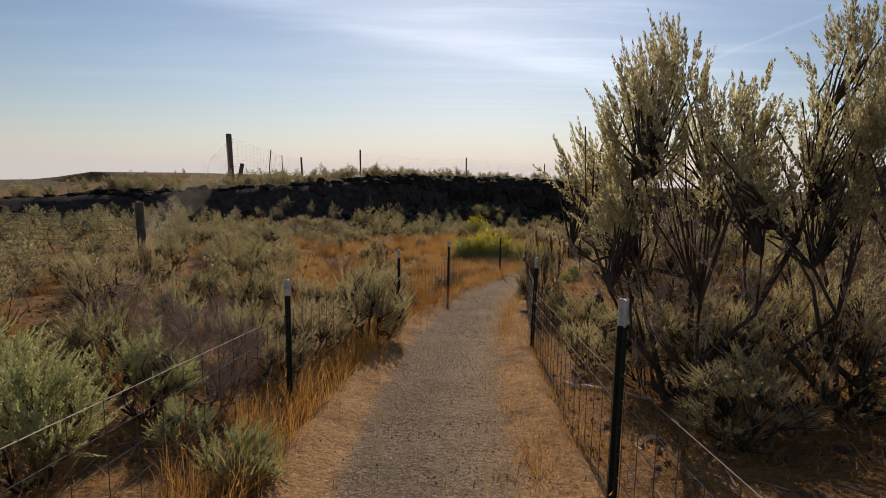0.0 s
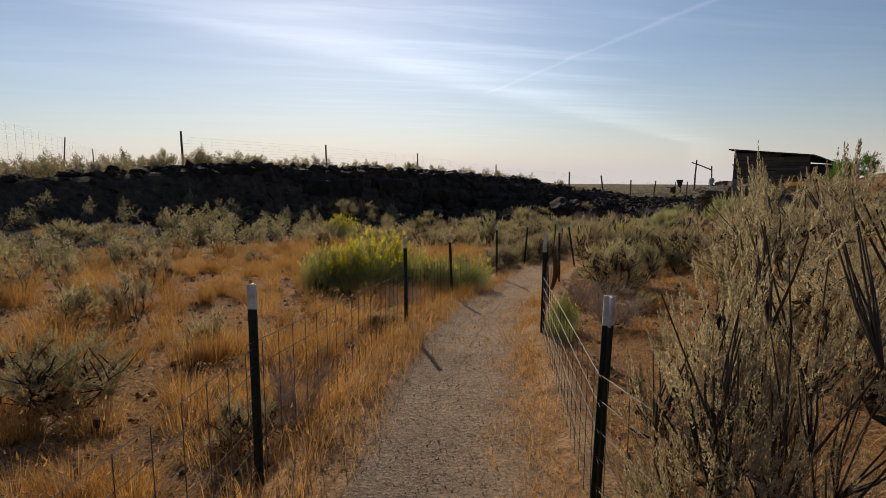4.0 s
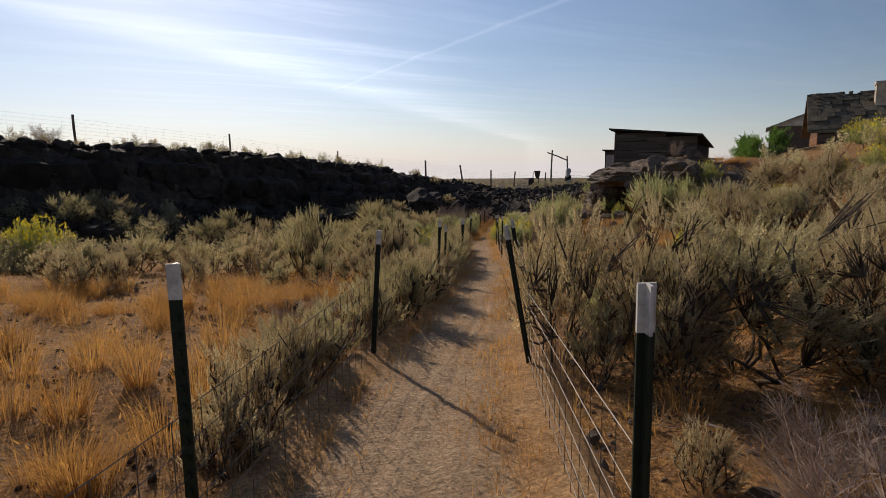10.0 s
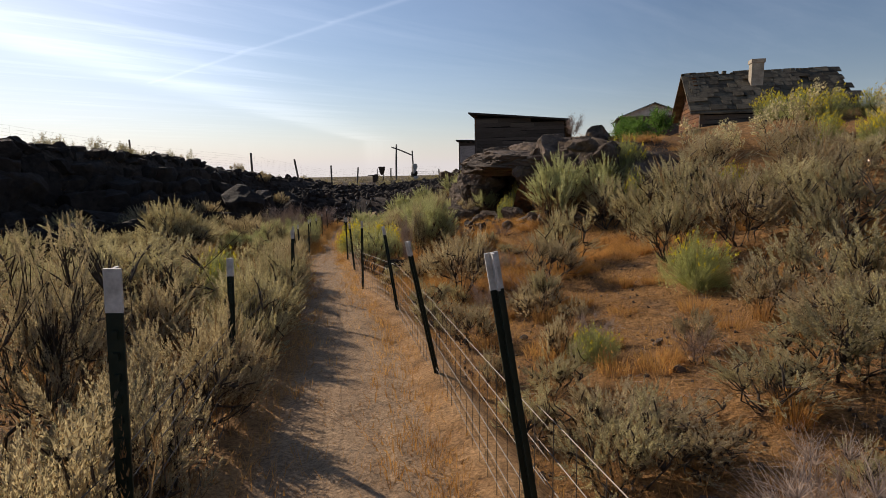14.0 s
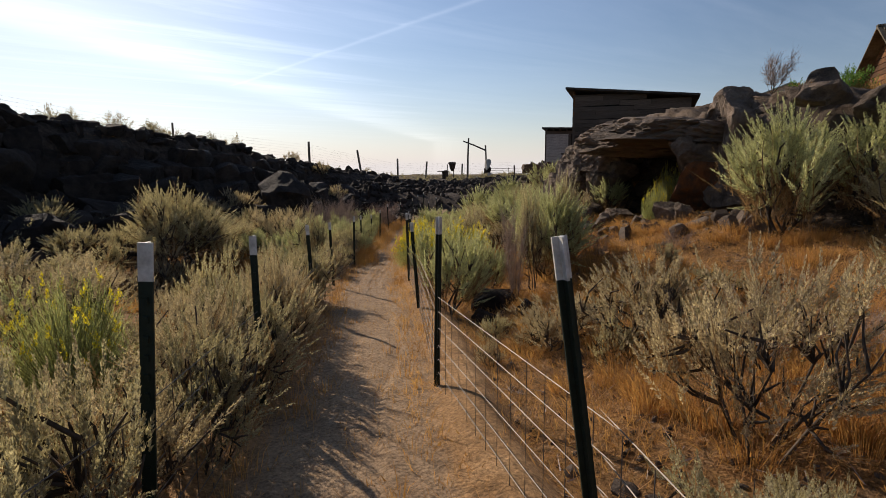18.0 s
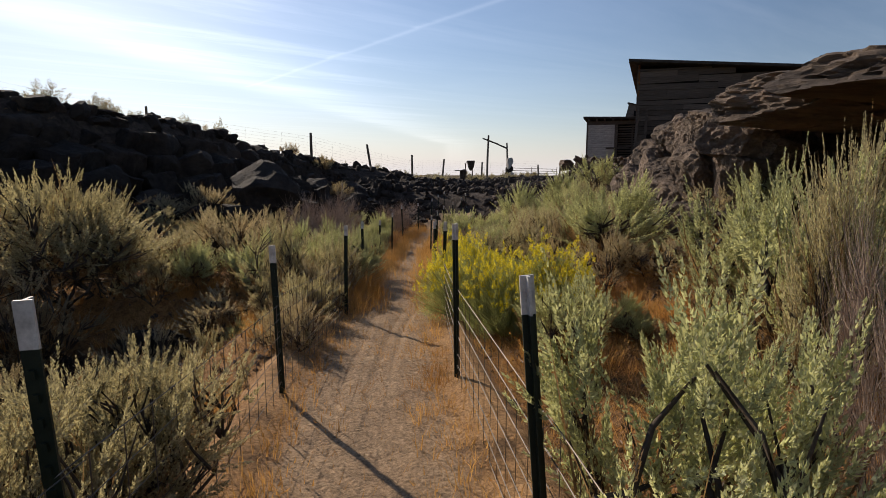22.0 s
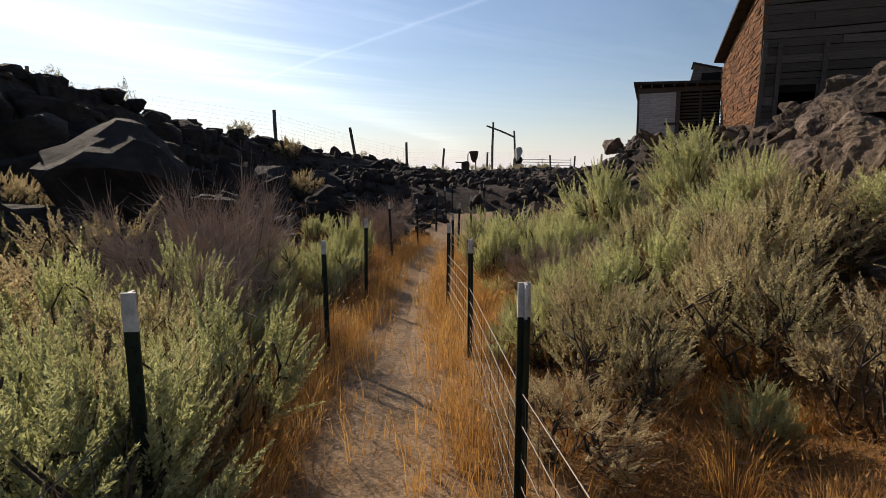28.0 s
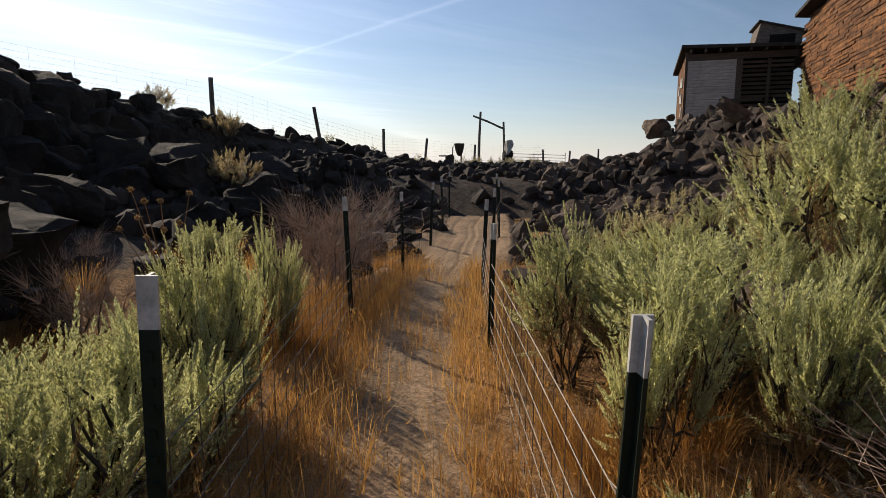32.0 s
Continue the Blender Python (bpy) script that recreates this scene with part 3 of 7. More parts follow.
# wire mesh panels between the stakes; every wire is a part
bar_a = mesh_of("wire", *tube([(0, 0, 0), (0.25, 0.003, -0.006), (0.5, -0.002, -0.004), (0.75, 0.004, -0.008), (1, 0, 0)], [1] * 5, 4), ["wire"])
for v in bar_a.vertices:
    v.co.y, v.co.z = v.co.y * 0.0022, v.co.z * 0.0022
stay_mesh = mesh_of("stay", *tube([(0, 0, 0), (0.0, 0, 0.5), (0, 0, 1)], [0.0019] * 3, 4), ["wire"])


def bar_between(a, b, thick=1.0):
    x = b - a
    y = Vector((0, 0, 1)).cross(x).normalized()
    z = x.cross(y).normalized()
    return Matrix(((x.x, y.x * thick, z.x * thick, a.x), (x.y, y.y * thick, z.y * thick, a.y), (x.z, y.z * thick, z.z * thick, a.z), (0, 0, 0, 1)))


def fence_span(a, b, tops, levels, spacing, name, label, category, group, thick=1.0, sag=0.0, rnd=None):
    holder = empty(name, pose(*a), label, category, group)
    d = b - a
    for k, lv in enumerate(levels):
        j = lambda: Vector((0, 0, rnd.uniform(-sag, sag)))
        part("wire", bar_a, holder, at=bar_between(Vector((0, 0, lv * tops[0])) + j() * 0.3, d + Vector((0, 0, lv * tops[1])) + j() * 0.3, thick))
    count = max(1, round(d.length / spacing))
    for i in range(count):
        u = (i + 0.5) / count
        top = (tops[0] * (1 - u) + tops[1] * u) * levels[-1]
        part("stay", stay_mesh, holder, at=Matrix.Translation(d * u + Vector((0, 0, 0.02))) @ Matrix.Diagonal((thick, thick, top - 0.02, 1)))
    return holder


rw = random.Random(4)
for side in (-1, 1):
    ends = fence_ends[side]
    for (a, sa), (b, sb) in zip(ends, ends[1:]):
        fence_span(a, b, (rw.uniform(0.62, 0.72), rw.uniform(0.62, 0.72)), (0.04, 0.17, 0.32, 0.49, 0.66, 0.83, 1.0), 0.19,
                   "wire_fence", "sagging rusty welded wire panel between steel posts", "wire fence", "wire panels along the path", 1.0, 0.03, rw)

# ---- plants ----
def blades(p, direction, side, length, width):
    """Narrow leaves that end in a point: three corners each."""
    w = side * (width / 2)[:, None]
    m = p + direction * (length * 0.3)[:, None]
    V = np.stack([m + w, p + direction * length[:, None], m - w], 1).reshape(-1, 3)
    return V, np.arange(len(V)).reshape(-1, 3)


def unit(v):
    return v / (np.linalg.norm(v, axis=-1, keepdims=True) + 1e-9)


def plume_leaves(r, start, axis, length, count, leaf, wide, spread):
    """Small leaves round many upright shoots, in spires that taper to the tip."""
    n = len(start)
    u = r.uniform(0.0, 1.0, (n, count)) ** 0.85
    perp = unit(np.cross(r.normal(size=(n, count, 3)), axis[:, None]))
    p = start[:, None] + axis[:, None] * (u * length[:, None])[..., None] + perp * (0.25 * leaf * (1 - u))[..., None]
    direction = unit(axis[:, None] * 0.8 + perp * (spread * (1.25 - 0.75 * u))[..., None])
    side = unit(np.cross(direction, r.normal(size=(n, count, 3))))
    ln = leaf * r.uniform(0.6, 1.3, (n, count)) * (1.2 - 0.65 * u)
    return blades(p.reshape(-1, 3), direction.reshape(-1, 3), side.reshape(-1, 3), ln.ravel(), (ln * wide).ravel())


def limbs(r, n, h, w, thick, gnarl, low=0.5, high=0.78):
    """Crooked stems from one foot; gives their tubes and the places along them."""
    tubes, spots = [], []
    for i in range(n):
        az = 2 * np.pi * (i + r.uniform(-0.4, 0.4)) / n
        reach, top = w * 0.5 * r.uniform(0.35, 0.85), h * r.uniform(low, high)
        u = np.linspace(0, 1, 6)
        pts = np.column_stack([np.cos(az) * reach * u ** 0.8, np.sin(az) * reach * u ** 0.8, -0.06 + (top + 0.06) * u ** 1.15])
        pts[1:] += r.normal(0, gnarl * h, (5, 3)) * [1, 1, 0.5]
        tubes.append(tube(pts, np.linspace(thick, thick * 0.16, 6) * r.uniform(0.7, 1.2), 5))
        spots.append(pts[2:])
    return tubes, np.vstack(spots)


def sage(seed, h=1.0, w=1.0, stems=8, plumes=400, count=34, leaf=0.026, wide=0.36, spread=0.8, up=0.9, shoot=0.18, thick=0.013, twig=0.4, gnarl=0.03, low=0.10, per=9, dry=0.5, dry_top=0.95):
    """Crooked stems, tufts of leafy spires on a lumpy dome, and dry shoots inside and below them."""
    r = np.random.RandomState(seed)
    tubes, spots = limbs(r, stems, h, w, thick, gnarl, 0.4, 0.66)
    k = max(8, plumes // per)
    az, ct = r.uniform(0, 2 * np.pi, k), r.uniform(0.0, 1, k) ** 0.85
    st = np.sqrt(1 - np.clip(ct, 0, 1) ** 2)
    rad = r.uniform(0.68, 1.0, k) * (0.9 + 0.16 * np.sin(az * 3 + seed))
    out = np.column_stack([np.cos(az) * st, np.sin(az) * st, np.zeros(k)])
    crown = out * (rad * w * 0.42)[:, None] + np.column_stack([np.zeros(k), np.zeros(k), h * (low + (0.84 - low) * ct * rad)])
    way = unit(out * 0.62 + np.column_stack([np.zeros(k), np.zeros(k), np.full(k, up)]) + r.normal(0, 0.14, (k, 3)))
    which = r.randint(0, k, plumes)
    fan = r.normal(0, 1, (plumes, 3))
    length = shoot * h ** 0.5 * r.uniform(0.55, 1.25, plumes)
    rise = r.uniform(-1.0, 0.35, plumes)
    start = crown[which] + fan * [w * 0.03, w * 0.03, h * 0.015] + way[which] * (rise * shoot * 0.9 - length * 0.4)[:, None]
    start[:, 2] = np.maximum(start[:, 2], 0.03 * h)
    axis = unit(way[which] + fan * (0.20 - 0.14 * rise)[:, None])
    leaf_v, leaf_f = plume_leaves(r, start, axis, length, count, leaf, wide, spread)
    for i in np.flatnonzero(r.uniform(size=plumes) < twig):
        near = spots[np.argmin(np.linalg.norm(spots - start[i] * [1, 1, 0.75], axis=1))]
        bend = (near + start[i]) / 2 + r.normal(0, 0.02, 3)
        tubes.append(tube([near, bend, start[i]], np.array([0.007, 0.005, 0.003]) * (1 + thick * 18), 3))
    # dry shoots, lower and further in
    m = int(plumes * dry)
    pick = r.randint(0, k, m)
    u = r.uniform(0.25, 0.92, m)[:, None]
    base = crown[pick] * np.hstack([0.35 + 0.55 * u, 0.35 + 0.55 * u, u * dry_top]) + r.normal(0, 1, (m, 3)) * [w * 0.06, w * 0.06, h * 0.04]
    base[:, 2] = np.maximum(base[:, 2], 0.02)
    lean = unit(way[pick] + r.normal(0, 0.28, (m, 3)))
    dry_v, dry_f = plume_leaves(r, base, lean, r.choice(length, m) * 1.35, max(6, count // 2), leaf * 1.1, wide * 0.62, spread * 0.7)
    stalk_v, stalk_f = blades(base - lean * 0.12, lean, unit(np.cross(lean, r.normal(size=(m, 3)))), r.choice(length, m) * 2.2, np.full(m, 0.006))
    return joined(tubes), (leaf_v, leaf_f), (np.vstack([dry_v, stalk_v]), np.vstack([dry_f, stalk_f + len(dry_v)]))


def twigs_only(seed, h, w, n=260):
    """A dead bush: thin bare shoots that fan out."""
    r = np.random.RandomState(seed)
    tubes, spots = limbs(r, 7, h, w, 0.012, 0.03)
    fine = []
    for i in range(n):
        a = spots[r.randint(len(spots))]
        out = unit(np.array([a[0], a[1], 0]) * 1.3 / w + [0, 0, 0.7] + r.normal(0, 0.38, 3))
        ln = r.uniform(0.12, 0.42) * h
        mid = a + out * ln * 0.5 + r.normal(0, 0.03, 3)
        fine.append(tube([a, mid, a + out * ln + r.normal(0, 0.03, 3)], [0.0026, 0.0018, 0.0008], 3))
        if i % 2:
            fine.append(tube([mid, mid + unit(out + r.normal(0, 0.5, 3)) * ln * 0.5], [0.0015, 0.0007], 3))
    return joined(tubes), joined(fine)


def bloom(seed, h=0.9, w=1.1, stems=420, heads=True):
    """A dome of slim green stems with flower heads on the tips."""
    r = np.random.RandomState(seed)
    az, ct = r.uniform(0, 2 * np.pi, stems), r.uniform(0.05, 1, stems)
    st = np.sqrt(1 - ct ** 2)
    lump = 0.80 + 0.14 * np.sin(az * 3 + ct * 5) + 0.10 * np.sin(az * 7 - ct * 9) + r.normal(0, 0.06, stems)
    tip = np.column_stack([np.cos(az) * st * w * 0.5 * lump, np.sin(az) * st * w * 0.5 * lump, h * (0.22 + 0.75 * ct * lump)])
    foot = tip * [0.12, 0.12, 0.0] + r.normal(0, 0.02, (stems, 3)) * [1, 1, 0]
    fine = [tube([foot[i], foot[i] * 0.55 + tip[i] * 0.45 + [0, 0, 0.03], tip[i]], [0.005, 0.003, 0.002], 3) for i in range(0, stems, 2)]
    axis = unit(tip - foot + [0, 0, 0.5])
    leaves = plume_leaves(r, tip - axis * 0.24, axis, np.full(stems, 0.24), 26, 0.05, 0.09, 0.5)
    pick = tip[(r.uniform(size=stems) < 0.55) & (tip[:, 2] > 0.45 * h)]
    flowers = plume_leaves(r, pick - [0, 0, 0.02], unit(r.normal(0, 0.35, (len(pick), 3)) + [0, 0, 1]), np.full(len(pick), 0.075), 46, 0.021, 0.45, 0.75)
    return joined(fine), leaves, flowers


KINDS = {}
protos = {}
label_of = {"sage": "grey-green sagebrush with crooked woody stems on dry sand", "tall_sage": "tall sagebrush with upright grey-green plumes", "low_sage": "low rounded dusty sagebrush half gone dry",
            "fresh_sage": "pale fresh green feathery sagebrush", "dead_brush": "dead bare pinkish-brown brush of thin twigs", "rabbitbrush": "green rabbitbrush covered in bright yellow flowers",
            "green_rabbitbrush": "yellow-green rabbitbrush with few flowers", "old_sage": "large old sagebrush with thick twisted dark trunks", "tree_sage": "tree-like old sagebrush with dark twisted trunks", "thistle": "dry brown thistle with round seed heads"}


def define(kind, branch, leaves, third, leaf_mat, third_name="", third_mat="", branch_mat="bark", lod="near"):
    me = [("brushwood", mesh_of(kind + "_wood", *branch, [branch_mat], smooth=True))]
    me.append(("foliage", mesh_of(kind + "_foliage", *leaves, [leaf_mat])))
    if third is not None:
        me.append((third_name, mesh_of(kind + "_" + third_name, *third, [third_mat])))
    KINDS.setdefault((kind, lod), []).append(me)


for lod, n, m, leaf in (("near", 1.0, 1.0, 1.0), ("mid", 0.62, 0.5, 1.7)):
    k, q = lambda v: int(v * n), lambda v: int(v * m)
    straw = ("dry_shoot", "dry_shoot", "bark", lod)
    for i in range(3 if n == 1 else 2):
        define("sage", *sage(20 + i, 1.0, 1.15, plumes=k(300), count=q(104), leaf=0.021 * leaf, shoot=0.17, per=9, spread=0.55, low=0.3, dry=0.28), "dry_leaf" if i == 1 else "sage_leaf", *straw)
    for i in range(2):
        define("tall_sage", *sage(30 + i, 1.25, 0.95, plumes=k(290), count=q(110), leaf=0.021 * leaf, shoot=0.22, up=1.7, per=8, dry=0.4, spread=0.5, low=0.36), "dry_leaf" if i else "sage_leaf", *straw)
    for i in range(2):
        define("low_sage", *sage(40 + i, 0.7, 0.95, plumes=k(280), count=q(72), leaf=0.019 * leaf, shoot=0.13, per=8, dry=0.5, spread=0.55, low=0.2), "dry_leaf" if i else "sage_leaf", *straw)
    for i in range(2):
        define("fresh_sage", *sage(50 + i, 0.9, 0.85, plumes=k(270), count=q(135), leaf=0.0205 * leaf, shoot=0.2, up=1.25, per=12, twig=0.3, dry=0.45, dry_top=0.62, spread=0.55, low=0.34), "fresh_leaf", *straw)
    for i in range(2):
        define("dead_brush", *twigs_only(60 + i, 1.0, 1.1, k(900)), None, "dead_twig", lod=lod)
    for i in range(2):
        define("rabbitbrush", *bloom(70 + i, stems=k(760)), "green_stem_leaf", "bloom", "yellow_flower", "green_stem_leaf", lod)
    b, l, f = bloom(75, 0.8, 1.1, stems=k(700))
    define("green_rabbitbrush", b, l, (f[0][:len(f[0]) // 15 * 3], f[1][:len(f[0]) // 15]), "green_stem_leaf", "bloom", "yellow_flower", "green_stem_leaf", lod)
    for i in range(2):
        define("old_sage", *sage(80 + i, 2.2, 2.1, stems=10, plumes=k(760), count=q(104), leaf=0.024 * leaf, shoot=0.15, thick=0.021, twig=0.6, gnarl=0.05, low=0.16, per=13, dry=0.5, spread=0.55), "dry_leaf" if i else "sage_leaf", *straw)
for i in range(2):
    define("tree_sage", *sage(86 + i, 2.2, 2.1, stems=11, plumes=520, count=84, leaf=0.034, shoot=0.14, thick=0.027, twig=0.5, gnarl=0.05, low=0.46, per=13, dry=0.35, dry_top=0.8, spread=0.6), "sage_leaf", "dry_shoot", "dead_twig")
SIZE = {"sage": (1.0, 1.15), "tall_sage": (1.25, 0.95), "low_sage": (0.7, 0.95), "fresh_sage": (0.9, 0.85), "dead_brush": (1.0, 1.1), "rabbitbrush": (0.9, 1.1), "green_rabbitbrush": (0.8, 1.1), "old_sage": (2.2, 2.1), "tree_sage": (2.2, 2.1)}
rp = random.Random(12)
planted = []


def plant_at(kind, x, y, h, w, lod="near", lean=0.0, z=None):
    i = rp.randrange(len(KINDS[kind, lod]))
    h0, w0 = SIZE[kind]
    m = Matrix.Translation((x, y, height(x, y) - 0.02 if z is None else z)) @ pose(0, 0, 0, rp.gauss(0, 3), lean + rp.gauss(0, 3), 0) @ pose(0, 0, 0, 0, 0, rp.uniform(0, 360)) @ Matrix.Diagonal((w / w0, w / w0, h / h0, 1))
    if (kind, lod, i) not in protos:
        ob = protos[kind, lod, i] = empty(kind, Matrix.Identity(4), label_of[kind], "sagebrush" if "sage" in kind else "shrub", kind.replace("_", " ") + " bushes")
        for name, me in KINDS[kind, lod][i]:
            part(name, me, ob)["kind"] = "stuff"
        ob.matrix_basis = m
    else:
        copy_thing(protos[kind, lod, i], Matrix.Identity(4)).matrix_basis = m
    planted.append((x, y, w * 0.5))


def plant(kind, s, d, h, w):
    plant_at(kind, *from_path(s, d), h * 1.05, w * 1.22)


# the bushes that stand out, stretch by stretch: length along the path, distance to its right, height and width
for row in (("fresh_sage", 2.7, -1.07, 0.43, 0.46), ("fresh_sage", 2.8, -2.16, 0.88, 0.7), ("fresh_sage", 3.2, -1.56, 0.37, 0.43), ("low_sage", 4.9, -3.59, 0.42, 0.63), ("dead_brush", 5, -2.53, 0.63, 0.79), ("sage", 5.1, -2, 0.75, 0.64), ("sage", 5.4, -1.73, 0.54, 0.61), ("sage", 5.7, -3.08, 0.79, 0.61), ("sage", 6.1, -1.83, 0.65, 0.9), ("low_sage", 6.2, -2.34, 0.38, 0.59), ("sage", 6.3, -1.05, 1.09, 1), ("sage", 6.5, 1.89, 0.45, 0.6), ("sage", 6.9, -4.99, 0.98, 0.98), ("sage", 7.2, 1.45, 0.62, 0.88), ("sage", 7.6, -2.25, 0.72, 0.64), ("sage", 8, -5.38, 1.22, 0.54), ("sage", 8.1, -4.33, 0.71, 0.9), ("low_sage", 8.2, -2.49, 0.45, 0.77), ("sage", 8.5, 1.77, 0.3, 0.37), ("sage", 8.5, -1.8, 0.39, 0.36)):
    plant(*row)
for row in (("old_sage", 9.2, 2.45, 1.95, 2.1), ("old_sage", 9.4, 0.78, 1.73, 0.86), ("low_sage", 9.9, -2.09, 0.41, 0.53), ("low_sage", 10.4, -2.8, 0.51, 0.56), ("low_sage", 11, 3.04, 0.47, 0.56), ("sage", 11.3, -2.7, 0.61, 1), ("sage", 12.2, 3.81, 1.75, 1.02), ("low_sage", 12.8, -2.56, 0.46, 0.55), ("sage", 12.8, 3.12, 1.3, 1.39), ("green_rabbitbrush", 13.9, 0.76, 0.3, 0.37), ("sage", 14.1, -10.2, 0.93, 1.48), ("sage", 14.1, -8.18, 0.84, 1.6), ("green_rabbitbrush", 14.5, 0.86, 0.47, 0.35), ("dead_brush", 14.7, 1.39, 0.51, 0.81), ("old_sage", 16, 3.37, 2.04, 2.06), ("low_sage", 16.4, 1.93, 0.35, 0.45), ("rabbitbrush", 16.6, -2.77, 0.84, 0.84), ("dead_brush", 16.7, 0.97, 0.45, 0.56), ("rabbitbrush", 16.9, -2.42, 1.09, 1.36), ("fresh_sage", 17.5, -1.89, 0.55, 0.67), ("green_rabbitbrush", 17.8, -1.1, 0.75, 1.04)):
    plant(*row)
for row in (("old_sage", 18.3, 1.41, 1.24, 1.34), ("low_sage", 18.8, 1.85, 0.5, 0.5), ("sage", 18.9, 1.27, 0.38, 0.56), ("green_rabbitbrush", 19.2, -1.87, 0.33, 0.72), ("sage", 19.2, 2.02, 1.02, 0.93), ("dead_brush", 19.6, 1.34, 0.56, 0.66), ("green_rabbitbrush", 19.7, -1.24, 0.3, 0.54), ("low_sage", 20.6, 1.23, 0.41, 0.35), ("dead_brush", 20.6, 1.76, 0.44, 0.52), ("low_sage", 21.1, -1.08, 0.8, 0.52), ("sage", 21.2, -13.95, 0.96, 1.6), ("low_sage", 21.8, -1.06, 0.62, 0.43), ("low_sage", 22.2, -1.14, 0.66, 0.82), ("sage", 22.3, 1.63, 0.79, 0.69), ("sage", 22.4, 3.03, 0.67, 1.05), ("sage", 22.4, 1.09, 0.68, 0.53), ("old_sage", 22.5, 1.5, 1.65, 1.12), ("old_sage", 22.9, 2.23, 1.69, 1.97)):
    plant(*row)
for row in (("sage", 23, 0.86, 1.67, 1.04), ("old_sage", 23, 3.17, 1.62, 1.44), ("sage", 23.5, 5.43, 0.73, 1.18), ("low_sage", 23.6, 4.62, 0.55, 0.77), ("dead_brush", 23.9, -1.86, 0.42, 0.64), ("fresh_sage", 24.1, 1.43, 0.74, 0.87), ("fresh_sage", 24.3, 1.87, 0.83, 0.55), ("low_sage", 24.4, 5.8, 0.51, 0.94), ("low_sage", 24.5, -1.67, 0.55, 0.55), ("low_sage", 24.6, 4.77, 0.53, 0.98), ("low_sage", 25.3, 1.59, 0.3, 0.38), ("fresh_sage", 25.4, 1.77, 0.42, 0.5), ("low_sage", 25.5, 1.59, 0.31, 0.47), ("low_sage", 25.6, 1.2, 0.45, 0.37), ("low_sage", 25.8, 0.98, 0.33, 0.55), ("sage", 25.8, 4.72, 0.78, 1.21), ("sage", 26, -1.34, 0.9, 0.99), ("dead_brush", 26.1, 1.42, 0.43, 0.65), ("sage", 26.3, -1.61, 0.74, 0.68)):
    plant(*row)
for row in (("fresh_sage", 26.5, 2.79, 0.81, 0.84), ("low_sage", 26.5, 0.82, 0.3, 0.35), ("sage", 26.6, 3.49, 0.78, 1.12), ("sage", 26.7, 2.12, 0.32, 0.35), ("low_sage", 27.1, 1.15, 0.56, 0.69), ("low_sage", 27.2, 1.64, 0.3, 0.52), ("sage", 27.4, 7.43, 1.3, 1.13), ("low_sage", 27.6, 1.32, 0.46, 0.64), ("sage", 27.6, 2.35, 0.43, 0.76), ("sage", 27.6, -1.6, 0.53, 0.58), ("sage", 27.7, 4.31, 0.97, 0.85), ("old_sage", 28.2, -1.81, 1.58, 0.95), ("sage", 28.3, 3.59, 0.67, 0.59), ("sage", 29, 6.59, 0.81, 1.16), ("sage", 29.2, 7.31, 1.05, 1.18), ("sage", 29.3, -3.75, 1.69, 1.17), ("green_rabbitbrush", 29.3, 1.99, 0.35, 0.45), ("sage", 29.8, 5.48, 0.43, 0.86)):
    plant(*row)
for row in (("sage", 30.5, 1.15, 0.61, 0.67), ("green_rabbitbrush", 31.1, 4.34, 0.77, 0.86), ("low_sage", 31.4, 2.23, 0.5, 0.79), ("sage", 31.6, 2.5, 0.68, 0.51), ("old_sage", 31.7, -2.41, 1.84, 2.4), ("dead_brush", 31.8, 1.79, 0.48, 0.36), ("low_sage", 32, -1.58, 0.37, 0.42), ("tall_sage", 32.1, 6.98, 1.3, 1.6), ("low_sage", 32.2, 1.14, 0.56, 0.76), ("rabbitbrush", 32.2, -11.3, 1.3, 1.6), ("low_sage", 32.4, -1.44, 0.43, 0.52), ("low_sage", 32.4, -1.01, 0.51, 0.63), ("tall_sage", 32.5, 8.16, 1.3, 1.6), ("sage", 32.8, 7.35, 0.98, 1.28), ("sage", 33.2, 1.88, 1.21, 1.04), ("sage", 33.3, -2.23, 0.89, 0.7), ("sage", 33.8, 7.22, 0.91, 1.6)):
    plant(*row)
for row in (("sage", 34.3, 3.99, 1.2, 1.26), ("green_rabbitbrush", 34.4, -1.89, 0.91, 0.81), ("sage", 34.7, -12.95, 1.27, 1.6), ("low_sage", 34.8, -1.2, 0.85, 0.61), ("sage", 34.9, 2.45, 0.69, 0.48), ("sage", 34.9, -1.67, 0.67, 0.43), ("low_sage", 35, 1.8, 0.46, 0.4), ("tall_sage", 35.1, 6.8, 1.7, 1.83), ("sage", 35.1, -2.6, 1.17, 1.76), ("low_sage", 35.4, 2.26, 0.98, 1.2), ("low_sage", 35.5, 1.44, 0.5, 0.64), ("sage", 35.6, -5.98, 1.3, 1.6), ("tall_sage", 35.7, 9.79, 1.3, 1.6), ("sage", 35.8, 6.45, 1.3, 1.45), ("low_sage", 35.8, 2.66, 0.6, 0.68), ("low_sage", 35.9, 1.68, 0.55, 0.89)):
    plant(*row)
